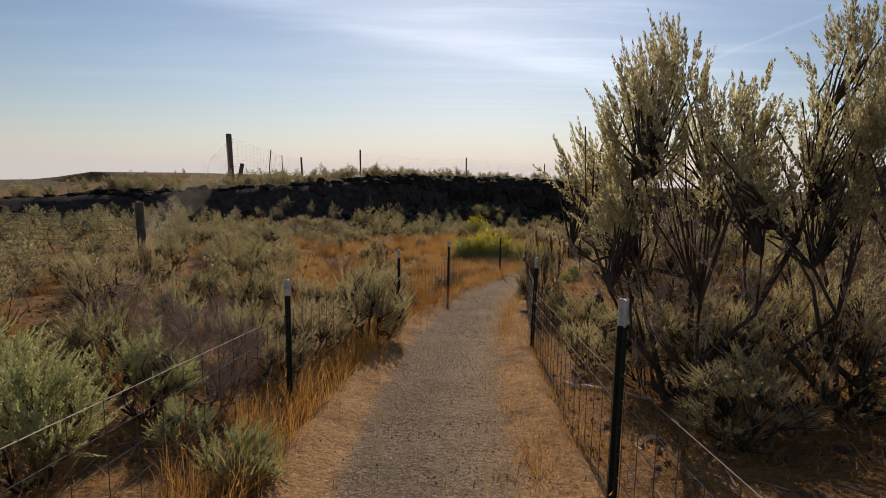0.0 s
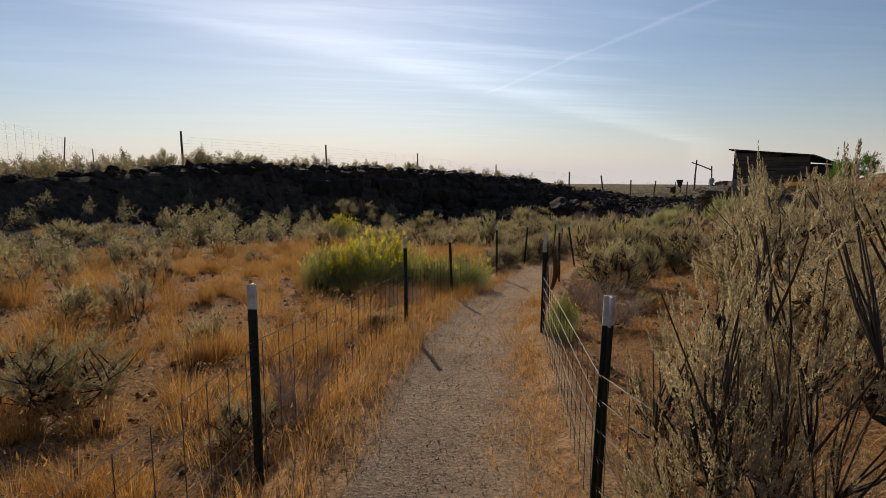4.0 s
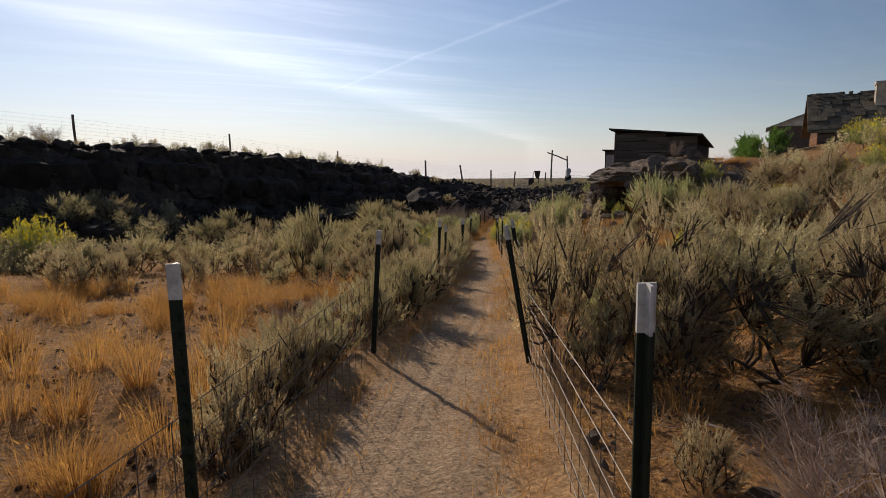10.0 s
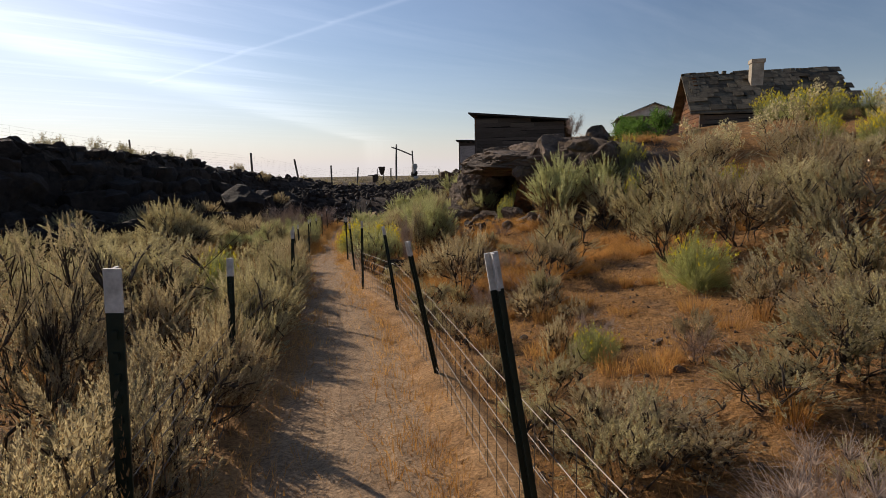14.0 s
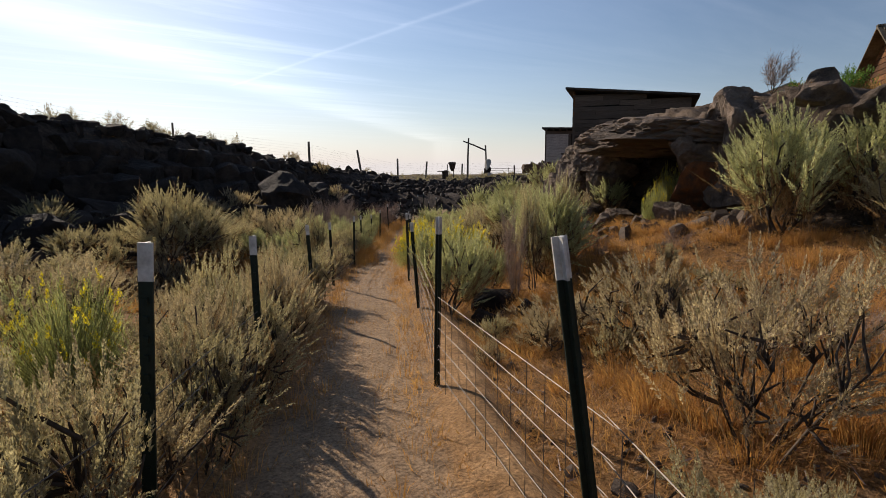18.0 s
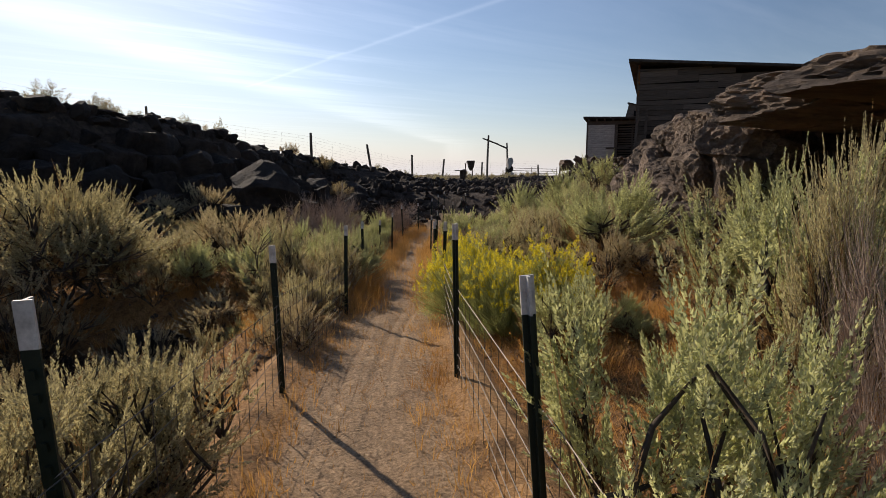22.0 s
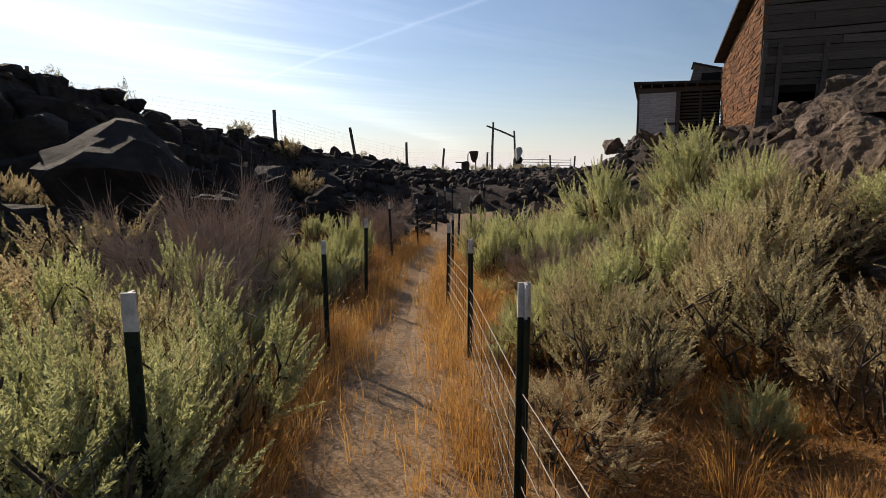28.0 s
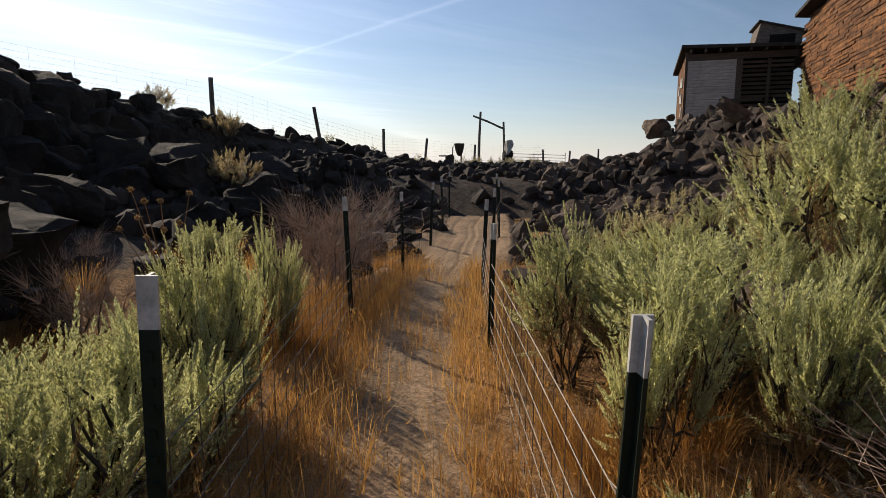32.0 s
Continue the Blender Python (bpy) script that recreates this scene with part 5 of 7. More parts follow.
# ---- dry grass ----
def grass(name, label, feet, blade_count, length, lean, width, seed, seeds=0.0, plain=False):
    r = np.random.RandomState(seed)
    n = len(feet)
    foot = np.repeat(feet[:, :3], blade_count, 0)
    size = np.repeat(feet[:, 3], blade_count)
    spread = np.repeat(feet[:, 4], blade_count)
    az = r.uniform(0, 2 * np.pi, len(foot))
    out = np.column_stack([np.cos(az), np.sin(az), np.zeros(len(foot))])
    foot = foot + out * (spread * np.sqrt(r.uniform(0, 1, len(foot))))[:, None]
    ln = length * size * r.uniform(0.5, 1.15, len(foot))
    tip_lean = lean * r.uniform(0.1, 1.2, len(foot))
    mid = foot + np.column_stack([out[:, :2] * (ln * tip_lean * 0.3)[:, None], ln * 0.55])
    tip = foot + np.column_stack([out[:, :2] * (ln * tip_lean)[:, None], ln * (1 - 0.25 * tip_lean)])
    a2 = r.uniform(0, 2 * np.pi, len(foot))
    side = np.column_stack([np.cos(a2), np.sin(a2), np.zeros(len(foot))]) * width / 2
    if plain:
        V = np.stack([foot - side, foot + side, tip], 1).reshape(-1, 3)
        tagged(new(name, mesh_of(name, V, np.arange(len(V)).reshape(-1, 3), ["dry_grass"])), label, "grass", kind="stuff")
        return
    V = np.stack([foot - side, foot + side, mid + side * 0.8, mid - side * 0.8, tip], 1).reshape(-1, 3)
    k = np.arange(len(foot))[:, None] * 5
    faces = [k + [[0, 1, 2, 3]], k + [[3, 2, 4]]]
    if seeds:
        pick = r.uniform(size=len(foot)) < seeds
        t, d = tip[pick], unit(tip[pick] - mid[pick])
        sv, sf = blades(t - d * 0.01, d, unit(side[pick]), np.full(len(t), 0.05), np.full(len(t), 0.012))
        faces[1] = np.vstack([faces[1], sf + len(V)])
        V = np.vstack([V, sv])
    tagged(new(name, mesh_of(name, V, faces, ["dry_grass"])), label, "grass", kind="stuff")


def feet(rows):
    rows = np.array(rows)
    z = land(rows[:, 0], rows[:, 1])[0]
    return np.column_stack([rows[:, :2], z, rows[:, 2:]])


tufts = []
rg = random.Random(33)
for s0, s1, d0, d1, count, size in ((12, 27, -9, -1.3, 330, 1.05), (4, 14, -12, -3, 60, 0.9), (14, 24, -16, -8, 90, 1.0), (33, 46, 1.4, 6.0, 300, 0.6), (38, 52, 7.2, 10, 80, 0.7), (44, 55, 4.2, 6.8, 130, 0.7), (4, 26, 1.5, 12, 260, 0.6), (44, 58, -3.5, -0.8, 60, 0.9), (44, 55, -1.5, -0.65, 90, 1.25), (48.5, 52.5, 0.7, 1.6, 40, 1.1), (11, 18, -1.9, -0.95, 34, 0.8), (36, 56, 1.0, 4, 60, 0.8), (24, 36, 1.2, 8, 200, 0.6), (0, 13, -6, -1.2, 160, 0.7), (24, 46, -5, -0.8, 140, 0.7)):
    for _ in range(count):
        tufts.append((*from_path(rg.uniform(s0, s1), rg.uniform(d0, d1)), size * rg.uniform(0.6, 1.25), 0.13 * rg.uniform(0.6, 1.5)))
grass("bunchgrass", "tufts of dry orange bunchgrass", feet(tufts), 210, 0.34, 0.85, 0.0036, 1, 0.2)
fringe = []
for side in (-1, 1):
    for _ in range(4600):
        s = rg.uniform(-2, 57.5)
        if 17 < s < 43 and rg.random() < (0.6 if side < 0 else 0.5):
            continue
        d = side_gap(s, side) + side * rg.gauss(-0.12 if s < 43 else -0.06, 0.13 if s < 43 else 0.17)
        fringe.append((*from_path(s, d), rg.uniform(0.4, 1.0) * (1.7 if s > 43 else 1.45 if side < 0 and s < 20 else 0.8), 0.05))
grass("path_edge_grass", "fringe of dry straw-coloured grass along the wire", feet(fringe), 9, 0.26, 0.6, 0.0045, 2, 0.1)
litter = []
for _ in range(24000):
    s, d = rg.uniform(-2, 52), 0.55 + 11 * rg.random() ** 1.6 * rg.choice((-1, 1))
    litter.append((*from_path(s, d), rg.uniform(0.4, 1.0), 0.22))
for _ in range(5000):
    litter.append((*from_path(rg.uniform(33, 48), rg.uniform(0.8, 6.2)), rg.uniform(0.5, 1.1), 0.22))
grass("cheatgrass", "short dry cheatgrass over the sand", feet(litter), 14, 0.15, 1.5, 0.006, 3, plain=True)

# ---- rocks ----
def rock_mesh(name, seed, mat="basalt", cuts=14, sub=3, rough=0.07, boxy=0.0):
    """A broken lava block: a ball cut flat by many planes, then roughened."""
    r = np.random.RandomState(seed)
    bm = bmesh.new()
    bmesh.ops.create_icosphere(bm, subdivisions=sub, radius=1.0)
    V = np.array([v.co[:] for v in bm.verts])
    F = np.array([[v.index for v in f.verts] for f in bm.faces])
    bm.free()
    V = V * 1.25
    normals = unit(r.normal(size=(cuts, 3)))
    normals[:6] = unit(np.array([(1, 0, 0), (-1, 0, 0), (0, 1, 0), (0, -1, 0), (0, 0, 1), (0, 0, -1)]) + r.normal(0, 0.22, (6, 3)))
    dists = r.uniform(0.62, 0.95, cuts)
    dists[6:] += boxy
    for nrm, dist in zip(normals, dists):
        over = V @ nrm - dist
        V = V - np.clip(over, 0, None)[:, None] * nrm
    V = V + unit(V) * ((0.05 if boxy else 0.10) * waves(V[:, 1] + V[:, 0] * 0.5, V[:, 2] * 1.4 - V[:, 0], 2.6, seed + 3))[:, None]
    V = V + unit(V) * (rough * waves(V[:, 0] + V[:, 2] * 0.7, V[:, 1] - V[:, 2] * 0.6, 4.5, seed))[:, None]
    if sub > 1:
        fine = np.array([0.10 * noise.noise(Vector(v) * 2.3 + Vector((seed, 0, 0))) + 0.075 * noise.noise(Vector(v) * 5.5) + 0.05 * abs(noise.noise(Vector(v) * 11)) - 0.06 * max(0.0, 0.10 - abs(noise.noise(Vector(v) * 2.2 + Vector((9, seed, 2))))) / 0.10 + 0.03 * noise.noise(Vector(v) * 17) for v in V])
        V = V + unit(V) * (fine * (0.8 if boxy else 0.6))[:, None]
    V = V + r.normal(0, 0.010, V.shape)
    return mesh_of(name, V, F, [mat], smooth=sub == 4), V, F


stones = [rock_mesh("lava_block", 100 + i) for i in range(9)]
cliff_blocks = [rock_mesh("cliff_block", 130 + i, cuts=11, sub=4, boxy=0.22, rough=0.03) for i in range(6)]
brown_stones = [rock_mesh("brown_block", 110 + i, "brown_lava") for i in range(6)]
brown_slabs = [rock_mesh("brown_slab", 140 + i, "brown_lava", cuts=13, sub=5, boxy=0.2, rough=0.035) for i in range(5)]
lichen_stone = rock_mesh("lichen_stone", 150, "lichen", cuts=10, boxy=0.1)
pebbles = [rock_mesh("rubble", 120 + i, sub=2, cuts=9) for i in range(5)]
rr = random.Random(21)


def stone(parent, x, y, z, sx, sy, sz, yaw=None, tip=14, name="stone"):
    m = Matrix.Translation((x, y, z)) @ pose(0, 0, 0, rr.gauss(0, tip), rr.gauss(0, tip), rr.uniform(0, 360) if yaw is None else yaw) @ Matrix.Diagonal((sx, sy, sz, 1))
    return part(name, rr.choice(brown_stones if parent.name.startswith(("lava_ledge", "fallen")) else stones)[0], parent, at=m)


def rubble(name, label, rows, mat="basalt_rubble"):
    V, F, k = [], [], 0
    for x, y, z, size in rows:
        v, f = rr.choice(pebbles)[1:]
        R = np.array(Euler([rr.uniform(0, 6.28) for _ in range(3)]).to_matrix()) @ np.diag([size * rr.uniform(0.7, 1.4), size * rr.uniform(0.7, 1.2), size * rr.uniform(0.5, 0.9)])
        V.append(v @ R.T + [x, y, z])
        F.append(f + k)
        k += len(v)
    return tagged(new(name, mesh_of(name, np.vstack(V), np.vstack(F), [mat])), label, "rocks", kind="stuff")


def crag(name, mat, place, su, sv, amount, seed, size=1.0):
    """A craggy rock face over a grid: blocks swell out between deep cracks. place(i, j) gives a point and the way out."""
    V, out = [], []
    for i in range(su):
        for j in range(sv):
            p, o = place(i / (su - 1), j / (sv - 1))
            V.append(p)
            out.append(o)
    V, out = np.array(V), unit(np.array(out))
    for k, p in enumerate(V):
        a = Vector((p[0] * 0.95 + seed, p[1] * 0.95, p[2] * 1.5)) / size
        f, cells = noise.voronoi(a)
        g, _ = noise.voronoi(a * 2.7)
        block = min(1.0, (f[1] - f[0]) * 3.2)
        small = min(1.0, (g[1] - g[0]) * 3.0)
        lump = noise.cell(cells[0] * 7.3) - 0.5
        fine = noise.noise(Vector(p) * 5) + 0.7 * noise.noise(Vector(p) * 11)
        V[k] = p + out[k] * (amount * (0.70 * block + 0.30 * small + 0.35 * lump - 0.6) + 0.10 * fine + 0.05 * noise.noise(Vector(p) * 23)) + np.array([0, 0, 0.05]) * noise.noise(Vector(p) * 8 + Vector((3, 7, 1)))
    q = (np.arange(su - 1)[:, None] * sv + np.arange(sv - 1)[None, :]).ravel()
    return mesh_of(name, V, np.column_stack([q, q + 1, q + 1 + sv, q + sv]), [mat], smooth=mat != "basalt")


# the lava rim: a broken face with stacked blocks along the edge
rim_wall = empty("lava_cliff", pose(0, 0, 0), "dark broken basalt rim with stacked blocks in shade", "cliff", kind="structure")
r0, r1 = np.searchsorted(rim_pts[:, 0], -26), np.searchsorted(rim_pts[:, 0], 62)
foot_z = np.array([height(p[0] + t[1] * 3.2, p[1] - t[0] * 3.2) for p, t in ((rim_pts[i], (rim_pts[i + 1] - rim_pts[i]) / 0.5) for i in range(r0, r1))])


def rim_place(u, v):
    i = min(int(u * (r1 - r0 - 1)), r1 - r0 - 1)
    w = u * (r1 - r0 - 1) - i
    p = rim_pts[r0 + i] * (1 - w) + rim_pts[r0 + i + 1] * w
    t = unit(rim_pts[r0 + i + 1] - rim_pts[r0 + i])
    n = np.array([t[1], -t[0], 0])
    tall = max(0.5, p[2] - foot_z[i])
    e, z = np.interp(v, [0, 0.16, 0.24, 0.5, 0.75, 1], [-1.6, -0.35, 0.25, 0.75, 1.7, 3.0]), np.interp(v, [0, 0.16, 0.24, 0.5, 0.75, 1], [0.02, 0.10, -0.05, -0.5, -0.84, -1.08])
    return p * [1, 1, 0] + n * e + [0, 0, p[2] + z * (tall if z < 0 else 1)], n * 0.8 + [0, 0, 0.5]


part("rock_face", crag("rock_face", "basalt", rim_place, 460, 30, 0.7, 3.0, 1.6), rim_wall)
i = r0
while i < r1 - 2:
    p, t = rim_pts[i], unit(rim_pts[i + 1] - rim_pts[i])
    if rr.random() < 0.75:
        e = rr.uniform(-0.7, 0.5)
        b = rr.uniform(0.14, 0.42)
        stone(rim_wall, p[0] + t[1] * e, p[1] - t[0] * e, p[2] + 0.02, b * rr.uniform(0.9, 1.5), b, b * rr.uniform(0.45, 0.8), math.degrees(math.atan2(t[1], t[0])) + rr.gauss(0, 20), 8)
    i += 1

for layer_no, (e0, drop, b0, b1) in enumerate(((0.1, 0.0, 0.4, 0.85), (0.55, 0.5, 0.55, 1.0), (1.2, 1.1, 0.6, 1.05), (2.0, 1.8, 0.6, 1.0))):
    k = float(np.searchsorted(rim_pts[:, 0], -6 + 6 * layer_no))
    while k < np.searchsorted(rim_pts[:, 0], 30):
        p, t = rim_pts[int(k)], unit(rim_pts[int(k) + 1] - rim_pts[int(k)])
        b = rr.uniform(b0, b1)
        e = e0 + rr.uniform(-0.15, 0.35)
        x, y = p[0] + t[1] * e, p[1] - t[0] * e
        tall = b * rr.uniform(0.6, 0.95)
        z = p[2] - drop - tall * 0.85 + rr.uniform(-0.12, 0.06)
        if z > height(x + t[1] * 1.6, y - t[0] * 1.6) - 0.4:
            m = Matrix.Translation((x, y, z)) @ pose(0, 0, 0, rr.gauss(0, 5), rr.gauss(0, 5), math.degrees(math.atan2(t[1], t[0])) + rr.gauss(0, 14)) @ Matrix.Diagonal((b * rr.uniform(0.8, 1.3), b * 0.8, tall, 1))
            part("stone", rr.choice(cliff_blocks)[0], rim_wall, at=m)
        k += b * rr.uniform(2.4, 3.4)

talus = empty("talus_slope", pose(0, 0, 0), "tumbled dark lava boulders below the rim", "boulders", kind="structure")
for _ in range(210):
    k = rr.randrange(np.searchsorted(rim_pts[:, 0], 4), np.searchsorted(rim_pts[:, 0], 52))
    p, t = rim_pts[k], rim_pts[k + 1] - rim_pts[k]
    t = t / np.linalg.norm(t[:2])
    e = rr.uniform(1.6, 6.0)
    x, y = p[0] + t[1] * e, p[1] - t[0] * e
    s, d, _ = beside(path_pts, path_s, x, y)
    if abs(d[0]) < 2.4:
        continue
    z = height(x, y)
    b = rr.uniform(0.25, 0.8) ** 1.1 * (1.0 if x < 27 else 0.55)
    stone(talus, x, y, z + b * 0.25, b * rr.uniform(0.9, 1.5), b, b * rr.uniform(0.6, 0.95), None, 18)
bx, by = 19.5, 48.2
part("stone", stones[4][0], talus, at=Matrix.Translation((bx, by, -2.65)) @ pose(0, 0, 0, 8, -16, 70) @ Matrix.Diagonal((1.15, 1.0, 0.85, 1)))
for k, (ox, oy, oz, b) in enumerate(((-0.9, -0.3, -3.4, 0.9), (0.6, -0.5, -3.5, 0.9), (1.4, 0.6, -3.3, 0.8), (-1.6, 0.8, -3.4, 0.8))):
    part("stone", stones[k][0], talus, at=Matrix.Translation((bx + ox, by + oy, oz)) @ pose(0, 0, 0, 10 * k, 7, 40 * k) @ Matrix.Diagonal((b, b * 0.9, b * 0.8, 1)))
part("stone", stones[6][0], talus, at=Matrix.Translation((bx + 1.9, by + 1.6, height(bx + 1.9, by + 1.6) + 0.3)) @ pose(0, 0, 0, 4, 9, 20) @ Matrix.Diagonal((0.75, 0.6, 0.55, 1)))

for s, d, b in ((40.4, -2.3, 0.45), (41.3, -2.9, 0.6), (42.2, -2.4, 0.5), (43.0, -3.0, 0.6), (42.0, -3.8, 0.7), (40.8, -4.0, 0.6), (43.8, -2.6, 0.45), (41.8, -2.0, 0.3), (40.0, -3.2, 0.5), (44.3, -3.6, 0.6)):
    x, y = from_path(s, d)
    b *= 0.75
    stone(talus, x, y, height(x, y) + b * 0.1, b * 1.2, b, b * 0.8, None, 14)

# the ledge on the hill side
ledge = empty("lava_ledge", pose(0, 0, 0), "brown lava outcrop with overhanging slabs and a dark hollow", "outcrop", kind="structure")


ledge_s = np.arange(36, 71, 0.5)
ledge_top = [height(*from_path(v, float(np.interp(v, *FACE)) + (4.4 if 40.6 < v < 45.4 else 1.4))) for v in ledge_s]
ledge_foot = [height(*from_path(v, float(np.interp(v, *FACE)) - 1.6)) for v in ledge_s]


def ledge_place(u, v):
    s = 36.5 + u * 33
    f = float(np.interp(s, *FACE))
    zt, zb = np.interp(s, ledge_s, ledge_top) + 0.1, np.interp(s, ledge_s, ledge_foot)
    cave = float(np.exp(-((s - 43.0) / 1.9) ** 4)) * (2.6 * float(np.exp(-((v - 0.68) / 0.22) ** 4)) + 3.0 * max(0.0, 1 - v / 0.2))
    d = f + np.interp(v, [0, 0.2, 0.3, 0.4, 0.55, 0.8, 1], [1.9, 0.5, 0.1, -0.1, 0.0, -0.3, -1.1]) + cave + 0.55 * float(ease(s, 44.5, 46))
    z = np.interp(v, [0, 0.2, 0.3, 0.4, 0.55, 0.8, 1], [-0.1, 0.12, 0.05, -0.22, -0.42, -0.85, -1.1])
    x, y = from_path(s, d)
    tall = max(0.5, zt - zb)
    n = np.array([*from_path(s, d - 1), 0]) - [x, y, 0]
    return np.array([x, y, zt + z * (tall if z < 0 else 1)]), n * 0.8 + [0, 0, 0.45 if v < 0.4 else 0.05]


part("rock_face", crag("rock_face", "brown_lava", ledge_place, 330, 44, 0.24, 11.0, 0.8), ledge)
s = 37.0
while s < 69:
    f = float(np.interp(s, *FACE))
    x, y = from_path(s, f + rr.uniform(-0.5, 1.4))
    b = rr.uniform(0.14, 0.4)
    stone(ledge, x, y, height(*from_path(s, f + 1.4)) + 0.15, b * rr.uniform(0.9, 1.4), b, b * rr.uniform(0.5, 0.85), None, 14)
    s += rr.uniform(0.5, 1.3)
# the overhanging slabs, the pillars of the hollow and the broken blocks: along the path, across, height, half sizes, turn
OVERHANG = ((44.35, 6.35, -0.92, 1.05, 1.6, 0.33, 4), (42.95, 6.7, -0.80, 1.05, 1.7, 0.36, -4), (44.9, 7.6, -0.55, 1.1, 1.0, 0.3, 9), (43.6, 6.9, -1.9, 0.3, 0.35, 0.8, 12), (42.1, 6.6, -1.3, 0.5, 0.7, 0.5, 6),
            (41.5, 7.1, -1.35, 0.7, 0.85, 0.95, -6), (40.5, 7.2, -1.6, 0.7, 0.8, 0.9, 8), (39.5, 7.5, -1.7, 0.7, 0.8, 0.8, -9), (42.0, 7.7, -0.55, 0.6, 0.7, 0.38, 14), (40.8, 7.9, -0.55, 0.8, 0.8, 0.32, 0), (38.4, 7.9, -1.8, 0.7, 0.8, 0.6, 11))
BROKEN = ((45.55, 5.7, -1.35, 0.5, 0.6, 0.42, 20), (45.35, 5.6, -2.0, 0.42, 0.5, 0.55, -10), (46.45, 5.9, -1.15, 0.6, 0.6, 0.42, 5), (46.6, 5.6, -1.95, 0.6, 0.5, 0.5, 14), (47.6, 6.0, -1.45, 0.55, 0.6, 0.5, -12), (47.5, 5.5, -2.3, 0.6, 0.5, 0.42, 6), (48.6, 6.3, -1.3, 0.6, 0.6, 0.5, 22),
          (48.6, 5.7, -2.15, 0.55, 0.5, 0.5, -4), (49.8, 6.5, -1.2, 0.6, 0.6, 0.42, 9), (49.8, 5.9, -2.05, 0.6, 0.5, 0.5, -15))
OUTER = ((51.0, 6.6, -1.5, 0.6, 0.6, 0.45, 7), (51.0, 6.0, -2.35, 0.6, 0.5, 0.5, 18), (52.3, 6.8, -1.8, 0.65, 0.6, 0.5, -8), (52.4, 6.2, -2.6, 0.6, 0.5, 0.5, 3), (37.5, 8.0, -1.75, 0.6, 0.7, 0.6, 16), (45.0, 4.7, -2.65, 0.5, 0.45, 0.3, 30), (43.9, 5.3, -2.68, 0.36, 0.3, 0.2, 0), (41.3, 5.5, -2.45, 0.26, 0.26, 0.26, 40), (40.7, 5.6, -2.4, 0.2, 0.2, 0.2, 70), (46.2, 4.9, -2.75, 0.36, 0.36, 0.26, 15), (42.7, 7.6, -0.35, 0.3, 0.3, 0.24, 50), (43.6, 7.9, -0.3, 0.4, 0.3, 0.2, 20))
for k, (s, d, z, sx, sy, sz, yaw) in enumerate(OVERHANG + BROKEN + OUTER):
    x, y = from_path(s, d)
    x2, y2 = from_path(s + 0.5, d)
    part("slab", brown_slabs[k % 5][0], ledge, at=Matrix.Translation((x, y, z)) @ pose(0, 0, 0, rr.gauss(0, 4), rr.gauss(0, 4), math.degrees(math.atan2(y2 - y, x2 - x)) + yaw) @ Matrix.Diagonal((sx * 1.22, sy * 1.22, sz * 1.22, 1)))
s = 45.3      # angular blocks piled up the face
while s < 56:
    f = float(np.interp(s, *FACE))
    zt, zb = np.interp(s, ledge_s, ledge_top), np.interp(s, ledge_s, ledge_foot)
    for tier in range(5):
        b = rr.uniform(0.24, 0.48)
        x, y = from_path(s + rr.uniform(-0.3, 0.3), f - 0.95 + 0.24 * tier + rr.uniform(-0.15, 0.2))
        part("block", brown_slabs[rr.randrange(5)][0], ledge, at=Matrix.Translation((x, y, zb + (zt - zb) * (0.06 + 0.23 * tier) + rr.uniform(-0.1, 0.1))) @ pose(0, 0, 0, rr.gauss(0, 9), rr.gauss(0, 9), rr.uniform(0, 360)) @ Matrix.Diagonal((b * rr.uniform(0.9, 1.5), b, b * rr.uniform(0.6, 0.95), 1)))
    s += rr.uniform(0.45, 0.75)
x, y = from_path(42.05, 6.15)
part("stone", lichen_stone[0], ledge, "stone with orange lichen", Matrix.Translation((x, y, -1.8)) @ pose(0, 0, 0, 10, 5, 30) @ Matrix.Diagonal((0.5, 0.45, 0.62, 1)))
fallen = empty("fallen_rocks", pose(0, 0, 0), "fallen angular lava blocks below the ledge", "boulders", kind="structure")
for _ in range(130):
    s = rr.uniform(45.5, 70)
    f = float(np.interp(s, *FACE))
    d = f - rr.uniform(0.6, 2.6 if s < 49 else 4.8)
    if d < 1.7 or (41 < s < 45 and d > f - 1.5):
        continue
    x, y = from_path(s, d)
    if 40.5 < s < 45.5 and d < f - 1.2:
        continue
    b = rr.uniform(0.2, 0.55) if s < 54 else rr.uniform(0.16, 0.36)
    stone(fallen, x, y, height(x, y) + b * 0.3, b * rr.uniform(0.9, 1.6), b, b * rr.uniform(0.6, 0.95), None, 20)

loose = []
for _ in range(1500):
    k = rr.randrange(np.searchsorted(rim_pts[:, 0], -8), np.searchsorted(rim_pts[:, 0], 58))
    p, t = rim_pts[k], (rim_pts[k + 1] - rim_pts[k]) / 0.5
    e = rr.uniform(-0.6, 6.5)
    x, y = p[0] + t[1] * e, p[1] - t[0] * e
    loose.append((x, y, height(x, y) + 0.05, rr.uniform(0.1, 0.32)))
right_loose = []
for _ in range(1300):
    s = rr.uniform(38, 69) if rr.random() < 0.25 else rr.uniform(45, 69)
    d = float(np.interp(s, *FACE)) - rr.uniform(-1.5, 4.6 if s > 49 else 2.4)
    if d > 1.4:
        x, y = from_path(s, d)
        right_loose.append((x, y, height(x, y) + 0.04, rr.uniform(0.07, 0.24)))
